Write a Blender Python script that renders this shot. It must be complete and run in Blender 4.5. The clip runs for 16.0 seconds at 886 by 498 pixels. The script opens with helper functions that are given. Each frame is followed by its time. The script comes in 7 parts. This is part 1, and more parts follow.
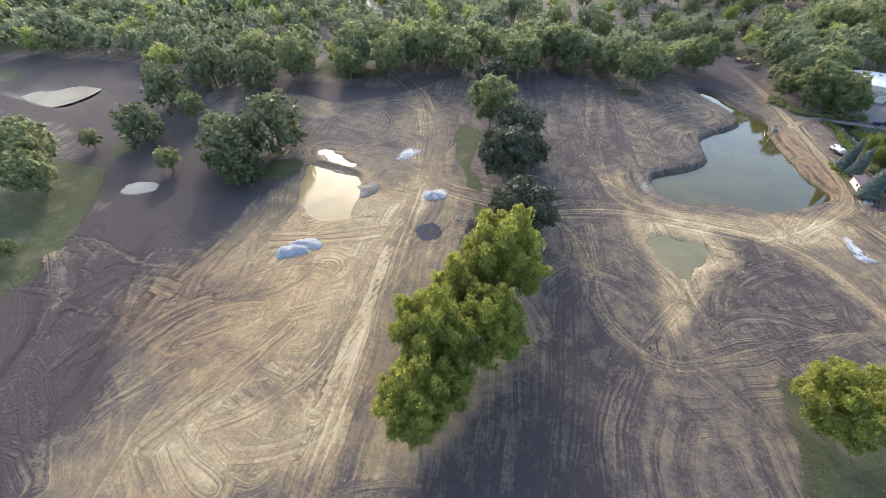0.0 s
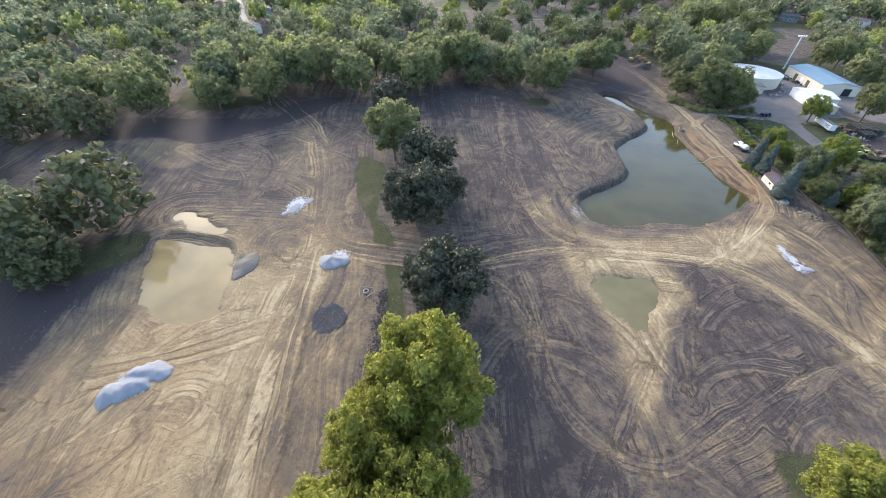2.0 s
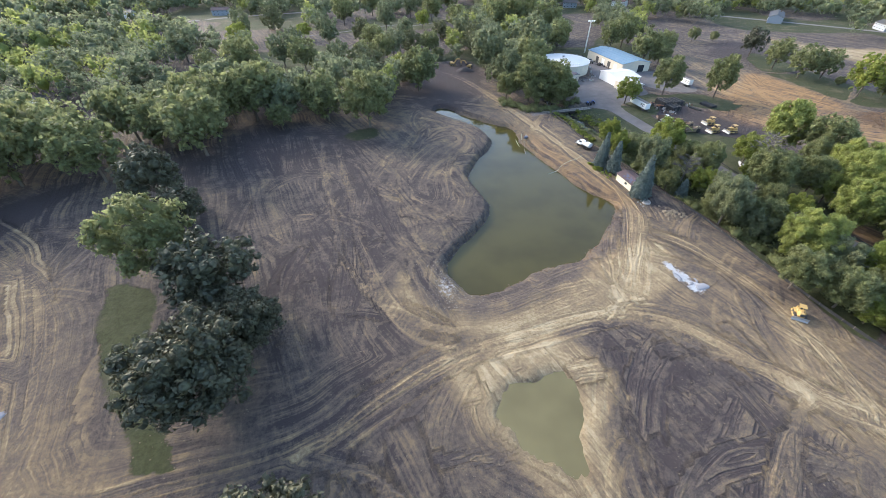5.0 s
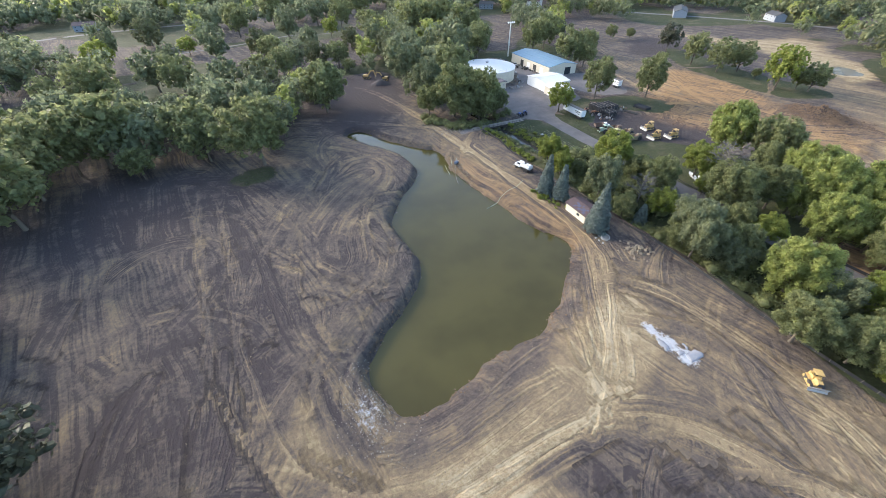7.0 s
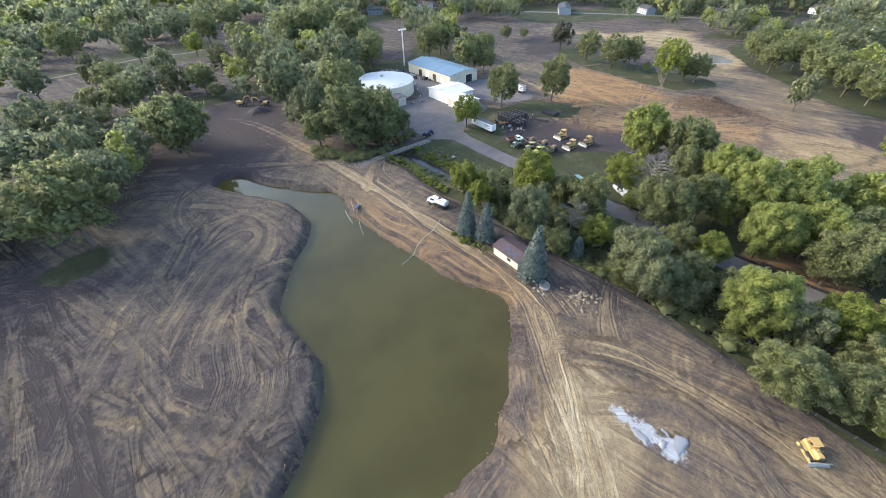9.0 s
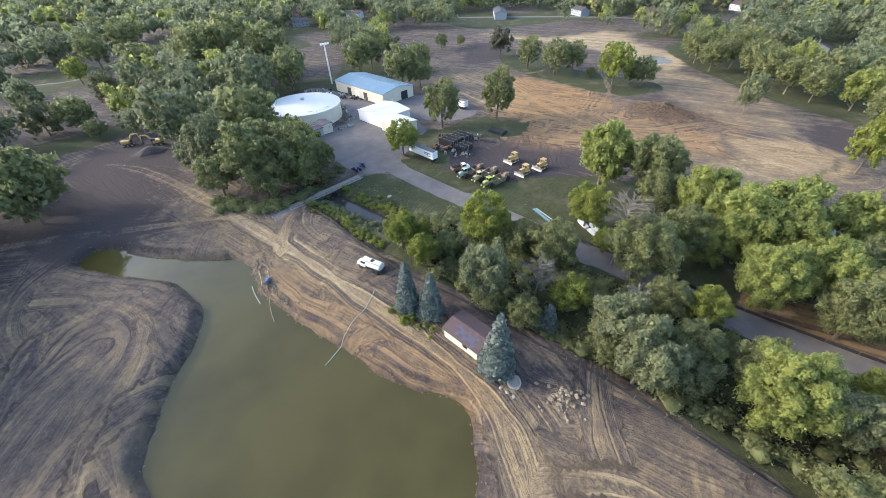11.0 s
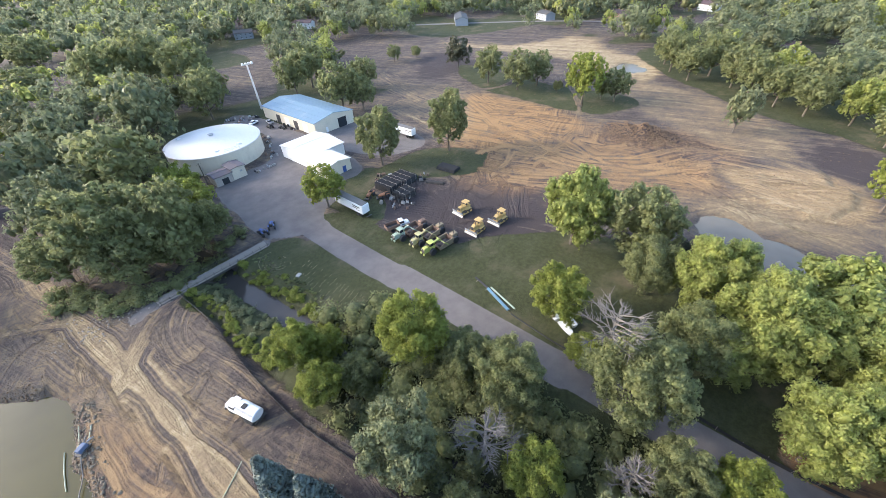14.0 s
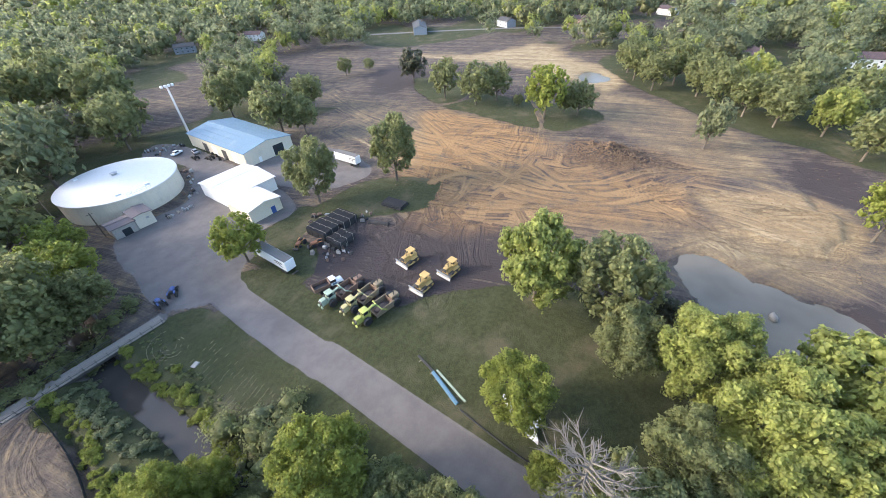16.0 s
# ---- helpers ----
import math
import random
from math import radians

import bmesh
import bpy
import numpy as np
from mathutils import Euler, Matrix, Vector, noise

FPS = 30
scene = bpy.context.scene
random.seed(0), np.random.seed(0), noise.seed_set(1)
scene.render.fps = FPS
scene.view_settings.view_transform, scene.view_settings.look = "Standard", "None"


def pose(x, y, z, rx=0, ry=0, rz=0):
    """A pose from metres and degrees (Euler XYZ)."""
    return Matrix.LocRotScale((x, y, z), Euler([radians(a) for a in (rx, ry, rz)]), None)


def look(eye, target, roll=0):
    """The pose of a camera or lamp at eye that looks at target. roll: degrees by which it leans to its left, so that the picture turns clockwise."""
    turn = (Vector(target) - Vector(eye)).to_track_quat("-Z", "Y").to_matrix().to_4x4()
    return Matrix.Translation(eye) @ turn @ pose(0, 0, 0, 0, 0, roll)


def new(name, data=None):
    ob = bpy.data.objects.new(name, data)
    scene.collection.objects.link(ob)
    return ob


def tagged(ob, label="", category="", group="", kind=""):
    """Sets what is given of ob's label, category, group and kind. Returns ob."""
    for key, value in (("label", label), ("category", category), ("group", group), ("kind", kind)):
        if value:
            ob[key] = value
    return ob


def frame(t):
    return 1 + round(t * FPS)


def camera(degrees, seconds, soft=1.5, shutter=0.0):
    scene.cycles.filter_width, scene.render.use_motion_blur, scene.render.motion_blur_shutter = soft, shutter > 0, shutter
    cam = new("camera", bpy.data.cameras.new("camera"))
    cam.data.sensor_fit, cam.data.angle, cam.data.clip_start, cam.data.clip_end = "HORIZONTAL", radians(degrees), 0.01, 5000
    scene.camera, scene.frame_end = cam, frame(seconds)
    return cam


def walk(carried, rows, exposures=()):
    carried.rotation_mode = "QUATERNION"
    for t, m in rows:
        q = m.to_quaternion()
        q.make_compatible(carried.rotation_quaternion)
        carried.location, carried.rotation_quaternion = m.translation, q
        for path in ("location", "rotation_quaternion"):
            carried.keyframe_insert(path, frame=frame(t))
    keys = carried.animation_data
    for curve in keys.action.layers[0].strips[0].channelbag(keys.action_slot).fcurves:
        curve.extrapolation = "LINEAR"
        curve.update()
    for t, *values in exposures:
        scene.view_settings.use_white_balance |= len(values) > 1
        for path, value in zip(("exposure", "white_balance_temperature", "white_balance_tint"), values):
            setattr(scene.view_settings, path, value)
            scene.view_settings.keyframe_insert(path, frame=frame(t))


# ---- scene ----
# Camera: a drone that flies forward, turns to its right and sinks slowly. Seconds, place, yaw, pitch, roll.
cam = camera(99.87, 16.0, soft=0.85)
ROWS = [
    (0.0, 0.00, 0.00, 77.43, 22.421, -42.471, 1.236),
    (0.5, -0.10, 7.39, 76.63, 21.508, -42.127, 1.129),
    (1.0, -0.64, 15.11, 75.77, 19.222, -41.955, 1.207),
    (1.5, -2.96, 23.53, 75.08, 14.079, -41.712, 1.447),
    (2.0, -3.79, 32.10, 73.88, 8.930, -41.407, 1.723),
    (2.5, -3.25, 40.11, 73.21, 4.169, -41.132, 1.565),
    (3.0, -2.30, 47.96, 72.94, -0.248, -40.964, 1.275),
    (3.5, -0.03, 54.69, 73.37, -3.762, -41.001, 0.688),
    (4.0, 1.77, 62.08, 72.92, -7.469, -40.696, 0.163),
    (6.5, 20.79, 101.48, 65.81, -21.319, -39.868, -0.611),
    (7.0, 24.36, 107.98, 65.74, -24.111, -39.991, -0.659),
    (7.5, 27.67, 114.03, 66.04, -27.663, -40.117, -0.555),
    (8.0, 32.07, 119.70, 65.84, -31.158, -40.047, -0.694),
    (8.5, 37.59, 125.24, 65.02, -34.560, -39.922, -0.941),
    (9.0, 43.00, 129.78, 64.14, -37.566, -39.850, -1.188),
    (9.5, 48.23, 134.76, 64.24, -40.052, -39.706, -1.563),
    (12.0, 77.68, 152.75, 60.18, -46.670, -39.254, -2.409),
    (12.5, 83.54, 154.89, 60.09, -46.808, -39.235, -2.767),
    (13.0, 89.22, 157.17, 59.99, -47.106, -39.233, -2.891),
    (13.5, 94.77, 159.25, 59.80, -47.684, -39.141, -2.958),
    (14.0, 100.22, 161.18, 59.64, -48.539, -39.043, -2.941),
    (14.5, 105.51, 163.05, 59.20, -49.607, -38.843, -2.994),
    (15.0, 110.81, 165.24, 58.04, -50.974, -38.478, -3.438),
    (15.5, 116.15, 166.29, 58.03, -52.065, -38.413, -3.504),
    (16.0, 121.69, 167.09, 58.75, -52.715, -38.564, -3.285),
]
walk(cam, [(t, pose(x, y, z, 90 + pitch, 0, yaw) @ pose(0, 0, 0, 0, 0, roll)) for t, x, y, z, yaw, pitch, roll in ROWS],
     [(0, 2.02, 6060, 9), (3.0, 1.92, 5900, 9), (9.5, 1.9, 5930, 8), (12, 2.06, 5900, 10), (16, 2.16, 6070, 11)])

# ---- light ----
SUN_AZ, SUN_EL = math.atan2(-0.58, 0.81), radians(23)
sun_way = Vector((math.sin(SUN_AZ) * math.cos(SUN_EL), math.cos(SUN_AZ) * math.cos(SUN_EL), math.sin(SUN_EL)))
world = bpy.data.worlds.new("evening_sky")
scene.world = world
world.use_nodes = True
sky = world.node_tree.nodes.new("ShaderNodeTexSky")
sky.sky_type, sky.sun_disc = "NISHITA", False
sky.sun_elevation, sky.sun_rotation = SUN_EL, SUN_AZ
sky.air_density, sky.dust_density, sky.ozone_density = 1.0, 2.5, 1.0
world.node_tree.links.new(sky.outputs[0], world.node_tree.nodes["Background"].inputs[0])
world.node_tree.nodes["Background"].inputs[1].default_value = 0.15
sun = new("sun", bpy.data.lights.new("sun", "SUN"))
sun.data.energy, sun.data.angle, sun.data.color = 0.82, radians(4), (1.0, 0.88, 0.72)
sun.matrix_world = look(sun_way * 500, (0, 0, 0))


# ---- materials ----
class Nodes:
    """Short hand for building a node tree."""

    def __init__(self, name):
        self.mat = bpy.data.materials.new(name)
        self.mat.use_nodes = True
        self.tree = self.mat.node_tree
        self.bsdf = self.tree.nodes["Principled BSDF"]
        self.out = self.tree.nodes["Material Output"]

    def add(self, kind, operation=""):
        n = self.tree.nodes.new(kind)
        if operation:
            n.operation = operation
        return n

    def link(self, a, b):
        if isinstance(a, bpy.types.NodeSocket):
            self.tree.links.new(a, b)
        else:
            b.default_value = a

    def math(self, op, a, b=0.0, clamp=False):
        n = self.add("ShaderNodeMath", op)
        n.use_clamp = clamp
        self.link(a, n.inputs[0])
        self.link(b, n.inputs[1])
        return n.outputs[0]

    def mix(self, f, a, b, mode="MIX"):
        n = self.add("ShaderNodeMix")
        n.data_type, n.blend_type = "RGBA", mode
        for v, i in ((f, 0), (a, 6), (b, 7)):
            if isinstance(v, tuple):
                v = (*v, 1.0)
            self.link(v, n.inputs[i])
        return n.outputs[2]

    def place(self, scale=1.0, ob=False):
        n = self.add("ShaderNodeTexCoord").outputs["Object"] if ob else self.add("ShaderNodeNewGeometry").outputs["Position"]
        v = self.add("ShaderNodeVectorMath", "SCALE")
        self.link(n, v.inputs[0])
        v.inputs[3].default_value = scale
        return v.outputs[0]

    def noise(self, vector, scale, detail=4.0, rough=0.6):
        n = self.add("ShaderNodeTexNoise")
        self.link(vector, n.inputs["Vector"])
        n.inputs["Scale"].default_value, n.inputs["Detail"].default_value, n.inputs["Roughness"].default_value = scale, detail, rough
        return n.outputs["Fac"]

    def ramp(self, f, low, high):
        n = self.add("ShaderNodeMapRange")
        n.interpolation_type = "SMOOTHSTEP"
        self.link(f, n.inputs[0])
        n.inputs[1].default_value, n.inputs[2].default_value = low, high
        return n.outputs[0]

    def attr(self, name):
        n = self.add("ShaderNodeAttribute")
        n.attribute_name = name
        return n.outputs["Fac"]

    def bump(self, height, strength, distance):
        n = self.add("ShaderNodeBump")
        self.link(height, n.inputs["Height"])
        n.inputs["Strength"].default_value, n.inputs["Distance"].default_value = strength, distance
        self.link(n.outputs[0], self.bsdf.inputs["Normal"])

    def set(self, color=None, rough=None, metal=None, spec=None):
        for v, key in ((color, "Base Color"), (rough, "Roughness"), (metal, "Metallic"), (spec, "Specular IOR Level")):
            if v is not None:
                self.link((*v, 1.0) if isinstance(v, tuple) else v, self.bsdf.inputs[key])
        return self.mat


def worn(name, color, rough=0.6, metal=0.0, wear=0.25, scale=1.5, dirt=(0.12, 0.1, 0.08)):
    """Paint, metal or plaster with blotches, fine grain and dirt."""
    n = Nodes(name)
    p = n.place(1.0, ob=True)
    blot, fine = n.noise(p, scale, 5, 0.65), n.noise(p, scale * 9, 3, 0.6)
    rnd = n.add("ShaderNodeObjectInfo").outputs["Random"]
    tone = n.math("MULTIPLY_ADD", fine, 0.3)
    n.tree.nodes[-1].inputs[2].default_value = 0.85
    shade = n.add("ShaderNodeCombineXYZ")
    for i in range(3):
        n.link(tone, shade.inputs[i])
    c = n.mix(1.0, color, shade.outputs[0], "MULTIPLY")
    c = n.mix(n.math("MULTIPLY", n.ramp(blot, 0.5, 0.75), wear), c, dirt)
    c = n.mix(n.math("MULTIPLY", rnd, 0.08), c, tuple(v * 0.6 for v in color))
    n.bump(fine, 0.15, 0.02)
    n.set(c, n.math("ADD", n.math("MULTIPLY", blot, 0.25), rough - 0.12), metal)
    return n.mat


def leaf_material(name, color, glow=0.3, vary=0.5):
    """Foliage: leaves that differ a little from one to the next, and let some light through."""
    n = Nodes(name)
    isl = n.add("ShaderNodeNewGeometry").outputs["Random Per Island"]
    rnd = n.add("ShaderNodeObjectInfo").outputs["Random"]
    big = n.noise(n.place(1.0), 0.8, 4, 0.65)
    dark, lite = tuple(v * (1 - vary) for v in color), (color[0] * 1.3, color[1] * 1.28, color[2] * 1.0)
    f = n.math("ADD", n.math("MULTIPLY", isl, 0.36), n.math("MULTIPLY", n.ramp(big, 0.34, 0.66), 0.64))
    c = n.mix(f, dark, lite)
    c = n.mix(n.math("MULTIPLY", rnd, 0.35), c, (color[0] * 1.08, color[1] * 1.0, color[2] * 0.85))
    n.set(c, 0.6, 0.0, 0.25)
    thin = n.add("ShaderNodeBsdfTranslucent")
    n.link(n.mix(0.4, c, tuple(v * 1.5 for v in color)), thin.inputs[0])
    both = n.add("ShaderNodeMixShader")
    both.inputs[0].default_value = glow
    n.link(n.bsdf.outputs[0], both.inputs[1])
    n.link(thin.outputs[0], both.inputs[2])
    n.link(both.outputs[0], n.out.inputs[0])
    return n.mat


def water_material(name, color, rough=0.06, gloss=0.5):
    n = Nodes(name)
    p = n.place(1.0)
    murk = n.noise(p, 0.06, 3, 0.5)
    n.set(n.mix(n.ramp(murk, 0.35, 0.7), color, tuple(v * 0.7 for v in color)), rough, 0.0, gloss)
    n.bsdf.inputs["IOR"].default_value = 1.33
    n.bump(n.noise(p, 1.2, 4, 0.6), 0.06, 0.05)
    return n.mat


def bark_material(name, color):
    n = Nodes(name)
    p = n.place(1.0, ob=True)
    g = n.noise(p, 6.0, 5, 0.7)
    n.set(n.mix(g, tuple(v * 0.6 for v in color), color), 0.9)
    n.bump(g, 0.5, 0.05)
    return n.mat


def earth_material():
    """The ground: topsoil, clay, orange subsoil, grass, paving, lime and mud, told apart by the sheet's own masks."""
    n = Nodes("earth")
    p = n.place(1.0)
    clay, rust, grass, pave, lime, wet, lat, road, trk, mark, mk = (n.attr(a) for a in ("clay", "rust", "grass", "pave", "lime", "wet", "lat", "road", "trk", "mark", "mk"))
    grain, clod, blot, zone = n.noise(p, 4.0, 6, 0.75), n.noise(p, 1.1, 6, 0.7), n.noise(p, 0.22, 6, 0.62), n.noise(p, 0.035, 2, 0.5)
    spread = n.add("ShaderNodeSeparateXYZ")
    n.link(p, spread.inputs[0])
    x, y = spread.outputs[0], spread.outputs[1]
    warp = n.math("ADD", n.math("MULTIPLY", zone, 6.0), n.math("MULTIPLY", n.noise(p, 0.3, 1, 0.4), 0.35))

    def combed(across, scale, run=0.02, octaves=2):
        """Long scraped lines that run at right angles to a measure across."""
        v = n.add("ShaderNodeCombineXYZ")
        n.link(n.math("ADD", across, warp), v.inputs[0])
        n.link(n.math("MULTIPLY", x, run), v.inputs[1])
        n.link(n.math("MULTIPLY", y, run), v.inputs[2])
        return n.noise(v.outputs[0], scale, octaves, 0.6)

    def scraped(across):
        wide = n.math("MULTIPLY", n.ramp(combed(across, 0.26, 0.035, 3), 0.34, 0.66), 0.34)
        fine = n.math("MULTIPLY", n.ramp(combed(across, 2.3, 0.012), 0.36, 0.64), 0.26)
        return n.math("ADD", wide, n.math("ADD", n.math("MULTIPLY", n.ramp(combed(across, 0.95, 0.012), 0.38, 0.62), 0.4), fine))

    ring = scraped(lat)
    comb = scraped(n.math("ADD", n.math("MULTIPLY", x, 0.96), n.math("MULTIPLY", y, 0.26)))
    pick = n.math("MULTIPLY", n.ramp(n.math("ADD", zone, n.math("MULTIPLY", lat, 0.012)), 0.56, 0.74), n.ramp(lat, 130.0, 90.0))
    s = n.math("ADD", n.math("MULTIPLY", ring, n.math("SUBTRACT", 1.0, pick)), n.math("MULTIPLY", comb, pick))
    patchy = n.math("ADD", n.math("MULTIPLY", n.ramp(n.noise(p, 0.11, 3, 0.6), 0.34, 0.66), 0.6), 0.5)
    broken = n.math("ADD", s, n.math("MULTIPLY", n.math("SUBTRACT", clod, 0.5), 0.4))
    crisp = n.math("ADD", n.math("MULTIPLY", n.math("SUBTRACT", n.ramp(broken, 0.16, 0.84), 0.5), patchy), 0.5)
    # wheel ruts side by side along the worn tracks
    rut = n.ramp(n.math("ADD", combed(lat, 1.15, 0.005, 1), n.math("MULTIPLY", n.math("SUBTRACT", clod, 0.5), 0.22)), 0.38, 0.62)

    def pair(dist, half):
        """The two ruts that a pair of wheels leaves at either side of a line."""
        off = n.math("ABSOLUTE", n.math("SUBTRACT", n.math("ADD", dist, n.math("MULTIPLY", clod, 0.3)), 1.3))
        return n.math("SUBTRACT", 1.0, n.ramp(off, half * 0.5, half))

    r1 = n.math("MULTIPLY", pair(lat, 0.55), trk)
    r2 = n.math("MULTIPLY", n.math("MULTIPLY", pair(mark, 0.5), mk), n.ramp(n.math("ADD", zone, n.math("MULTIPLY", blot, 0.6)), 0.65, 0.9))
    churned = n.math("ADD", n.math("MULTIPLY", n.ramp(n.noise(p, 0.06, 3, 0.6), 0.4, 0.62), 0.26), n.math("ADD", n.math("MULTIPLY", rust, 0.08), 0.18))
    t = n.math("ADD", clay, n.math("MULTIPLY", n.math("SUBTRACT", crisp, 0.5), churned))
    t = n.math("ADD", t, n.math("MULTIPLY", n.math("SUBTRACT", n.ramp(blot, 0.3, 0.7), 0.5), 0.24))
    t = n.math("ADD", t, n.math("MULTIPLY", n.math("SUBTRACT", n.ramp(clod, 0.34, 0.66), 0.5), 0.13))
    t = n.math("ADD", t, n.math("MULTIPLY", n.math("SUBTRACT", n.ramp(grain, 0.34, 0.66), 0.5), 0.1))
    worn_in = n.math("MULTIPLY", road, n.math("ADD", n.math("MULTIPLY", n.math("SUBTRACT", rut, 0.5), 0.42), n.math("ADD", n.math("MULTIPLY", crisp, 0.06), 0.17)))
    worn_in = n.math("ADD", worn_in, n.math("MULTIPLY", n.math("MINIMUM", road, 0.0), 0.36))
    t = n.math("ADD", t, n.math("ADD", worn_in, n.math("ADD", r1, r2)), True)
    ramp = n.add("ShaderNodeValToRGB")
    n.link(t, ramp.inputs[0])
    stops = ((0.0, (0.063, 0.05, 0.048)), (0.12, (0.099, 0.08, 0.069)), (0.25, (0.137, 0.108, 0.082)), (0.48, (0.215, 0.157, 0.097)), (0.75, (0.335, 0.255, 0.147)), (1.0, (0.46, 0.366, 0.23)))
    while len(ramp.color_ramp.elements) < len(stops):
        ramp.color_ramp.elements.new(0.5)
    for e, (pos, c) in zip(ramp.color_ramp.elements, stops):
        e.position, e.color = pos, (*c, 1.0)
    c = ramp.outputs[0]
    r = n.math("MULTIPLY", rust, n.ramp(n.math("ADD", blot, n.math("MULTIPLY", s, 0.5)), 0.4, 0.85))
    c = n.mix(r, c, n.mix(crisp, (0.215, 0.125, 0.06), (0.375, 0.23, 0.105)))
    turf = n.mix(n.ramp(clod, 0.3, 0.7), (0.037, 0.042, 0.0175), (0.069, 0.073, 0.03))
    turf = n.mix(n.ramp(blot, 0.45, 0.75), turf, (0.075, 0.077, 0.038))
    turf = n.mix(n.math("MULTIPLY", n.ramp(grain, 0.45, 0.65), 0.6), turf, (0.03, 0.038, 0.018))
    turf = n.mix(n.math("MULTIPLY", n.ramp(n.noise(p, 0.09, 4, 0.6), 0.5, 0.72), 0.7), turf, (0.13, 0.11, 0.07))
    g = n.ramp(n.math("ADD", grass, n.math("MULTIPLY", n.math("SUBTRACT", clod, 0.5), 0.8)), 0.38, 0.62)
    c = n.mix(g, c, turf)
    slab = n.mix(n.ramp(blot, 0.3, 0.7), (0.128, 0.114, 0.107), (0.168, 0.15, 0.139))
    slab = n.mix(n.math("MULTIPLY", n.ramp(grain, 0.5, 0.75), 0.35), slab, (0.095, 0.085, 0.078))
    c = n.mix(n.ramp(n.math("ADD", pave, n.math("MULTIPLY", n.math("SUBTRACT", clod, 0.5), 0.25)), 0.42, 0.58), c, slab)
    m = n.ramp(n.math("ADD", lime, n.math("MULTIPLY", n.math("SUBTRACT", clod, 0.5), 1.3)), 0.5, 0.8)
    c = n.mix(n.math("MULTIPLY", m, 0.9), c, (0.5, 0.51, 0.53))
    c = n.mix(n.math("MULTIPLY", wet, 0.4), c, n.mix(1.0, c, (0.42, 0.4, 0.37), "MULTIPLY"))
    n.set(c, n.math("SUBTRACT", 0.93, n.math("MULTIPLY", wet, 0.4)), 0.0, 0.2)
    bare = n.math("MULTIPLY", n.math("SUBTRACT", 1.0, g), n.math("SUBTRACT", 1.0, pave))
    h = n.math("ADD", n.math("MULTIPLY", n.math("ADD", crisp, n.math("MULTIPLY", rut, road)), n.math("MULTIPLY", bare, 0.3)), n.math("ADD", n.math("MULTIPLY", clod, n.math("ADD", n.math("MULTIPLY", bare, 0.5), 0.05)), n.math("MULTIPLY", grain, n.math("ADD", n.math("MULTIPLY", n.math("SUBTRACT", 1.0, pave), 0.28), 0.04))))
    h = n.math("SUBTRACT", h, n.math("MULTIPLY", n.math("ADD", n.math("ABSOLUTE", r1), n.math("ABSOLUTE", r2)), 0.9))
    n.bump(h, 1.0, 0.75)
    return n.mat


EARTH = earth_material()
LEAF = {
    "maple": leaf_material("maple_leaves", (0.275, 0.306, 0.108), 0.5, 0.55),
    "broad": leaf_material("broad_leaves", (0.198, 0.217, 0.112), 0.5),
    "dome": leaf_material("bushy_leaves", (0.125, 0.132, 0.072), 0.3, 0.35),
    "dark": leaf_material("dark_leaves", (0.08, 0.082, 0.058), 0.15, 0.3),
    "gold": leaf_material("sunny_maple_leaves", (0.27, 0.28, 0.07), 0.5, 0.6),
    # distance haze is put into this colour: bluer than the broad leaves
    "wood": leaf_material("hazed_woodland_leaves", (0.195, 0.22, 0.14), 0.5, 0.45),
    "willow": leaf_material("willow_leaves", (0.175, 0.195, 0.12), 0.36),
    "lime": leaf_material("yellowing_leaves", (0.215, 0.245, 0.062), 0.45),
    "spruce": leaf_material("spruce_needles", (0.15, 0.182, 0.185), 0.15),
}
BARK = bark_material("bark", (0.16, 0.13, 0.1))
DEADWOOD = bark_material("dead_wood", (0.16, 0.145, 0.13))
LAKE = water_material("lake_water", (0.07, 0.06, 0.019))
MUDWATER = water_material("muddy_water", (0.27, 0.205, 0.1), 0.08, 0.4)
OLIVEWATER = water_material("olive_water", (0.17, 0.145, 0.07), 0.08)
GREYWATER = water_material("grey_water", (0.17, 0.152, 0.12), 0.16, 0.3)
TANWATER = water_material("tan_water", (0.2, 0.165, 0.11), 0.35, 0.1)
STREAM = water_material("stream_water", (0.05, 0.045, 0.04), 0.05)
WHITE = worn("white_paint", (0.78, 0.78, 0.76), 0.5, wear=0.15)
CREAM = worn("cream_wall", (0.62, 0.56, 0.44), 0.7, wear=0.12, scale=0.4)
ROOFWHITE = worn("white_roof", (0.64, 0.62, 0.58), 0.6, wear=0.18, scale=0.25, dirt=(0.45, 0.44, 0.42))
ROOFBLUE = worn("blue_roof", (0.13, 0.215, 0.29), 0.65, wear=0.5, scale=0.2, dirt=(0.27, 0.32, 0.36))
SHINGLE = worn("brown_shingles", (0.085, 0.056, 0.056), 0.85, wear=0.3, scale=0.6, dirt=(0.2, 0.16, 0.17))
TARP = worn("blue_tarp", (0.075, 0.08, 0.125), 0.9, wear=0.9, scale=1.2, dirt=(0.085, 0.056, 0.056))
DARK = worn("black_rubber", (0.025, 0.025, 0.026), 0.8)
IRON = worn("dark_iron", (0.07, 0.065, 0.06), 0.6, 0.3)
STEEL = worn("galvanised_steel", (0.4, 0.4, 0.39), 0.5, 0.5, wear=0.4)
YELLOW = worn("yellow_paint", (0.5, 0.34, 0.12), 0.65, wear=0.65, scale=2.5, dirt=(0.24, 0.17, 0.1))
ACID = worn("lime_paint", (0.4, 0.42, 0.1), 0.6, wear=0.7, scale=2.5, dirt=(0.2, 0.17, 0.1))
PALEGREEN = worn("pale_green_paint", (0.32, 0.39, 0.29), 0.6, wear=0.7, scale=2.5, dirt=(0.16, 0.14, 0.11))
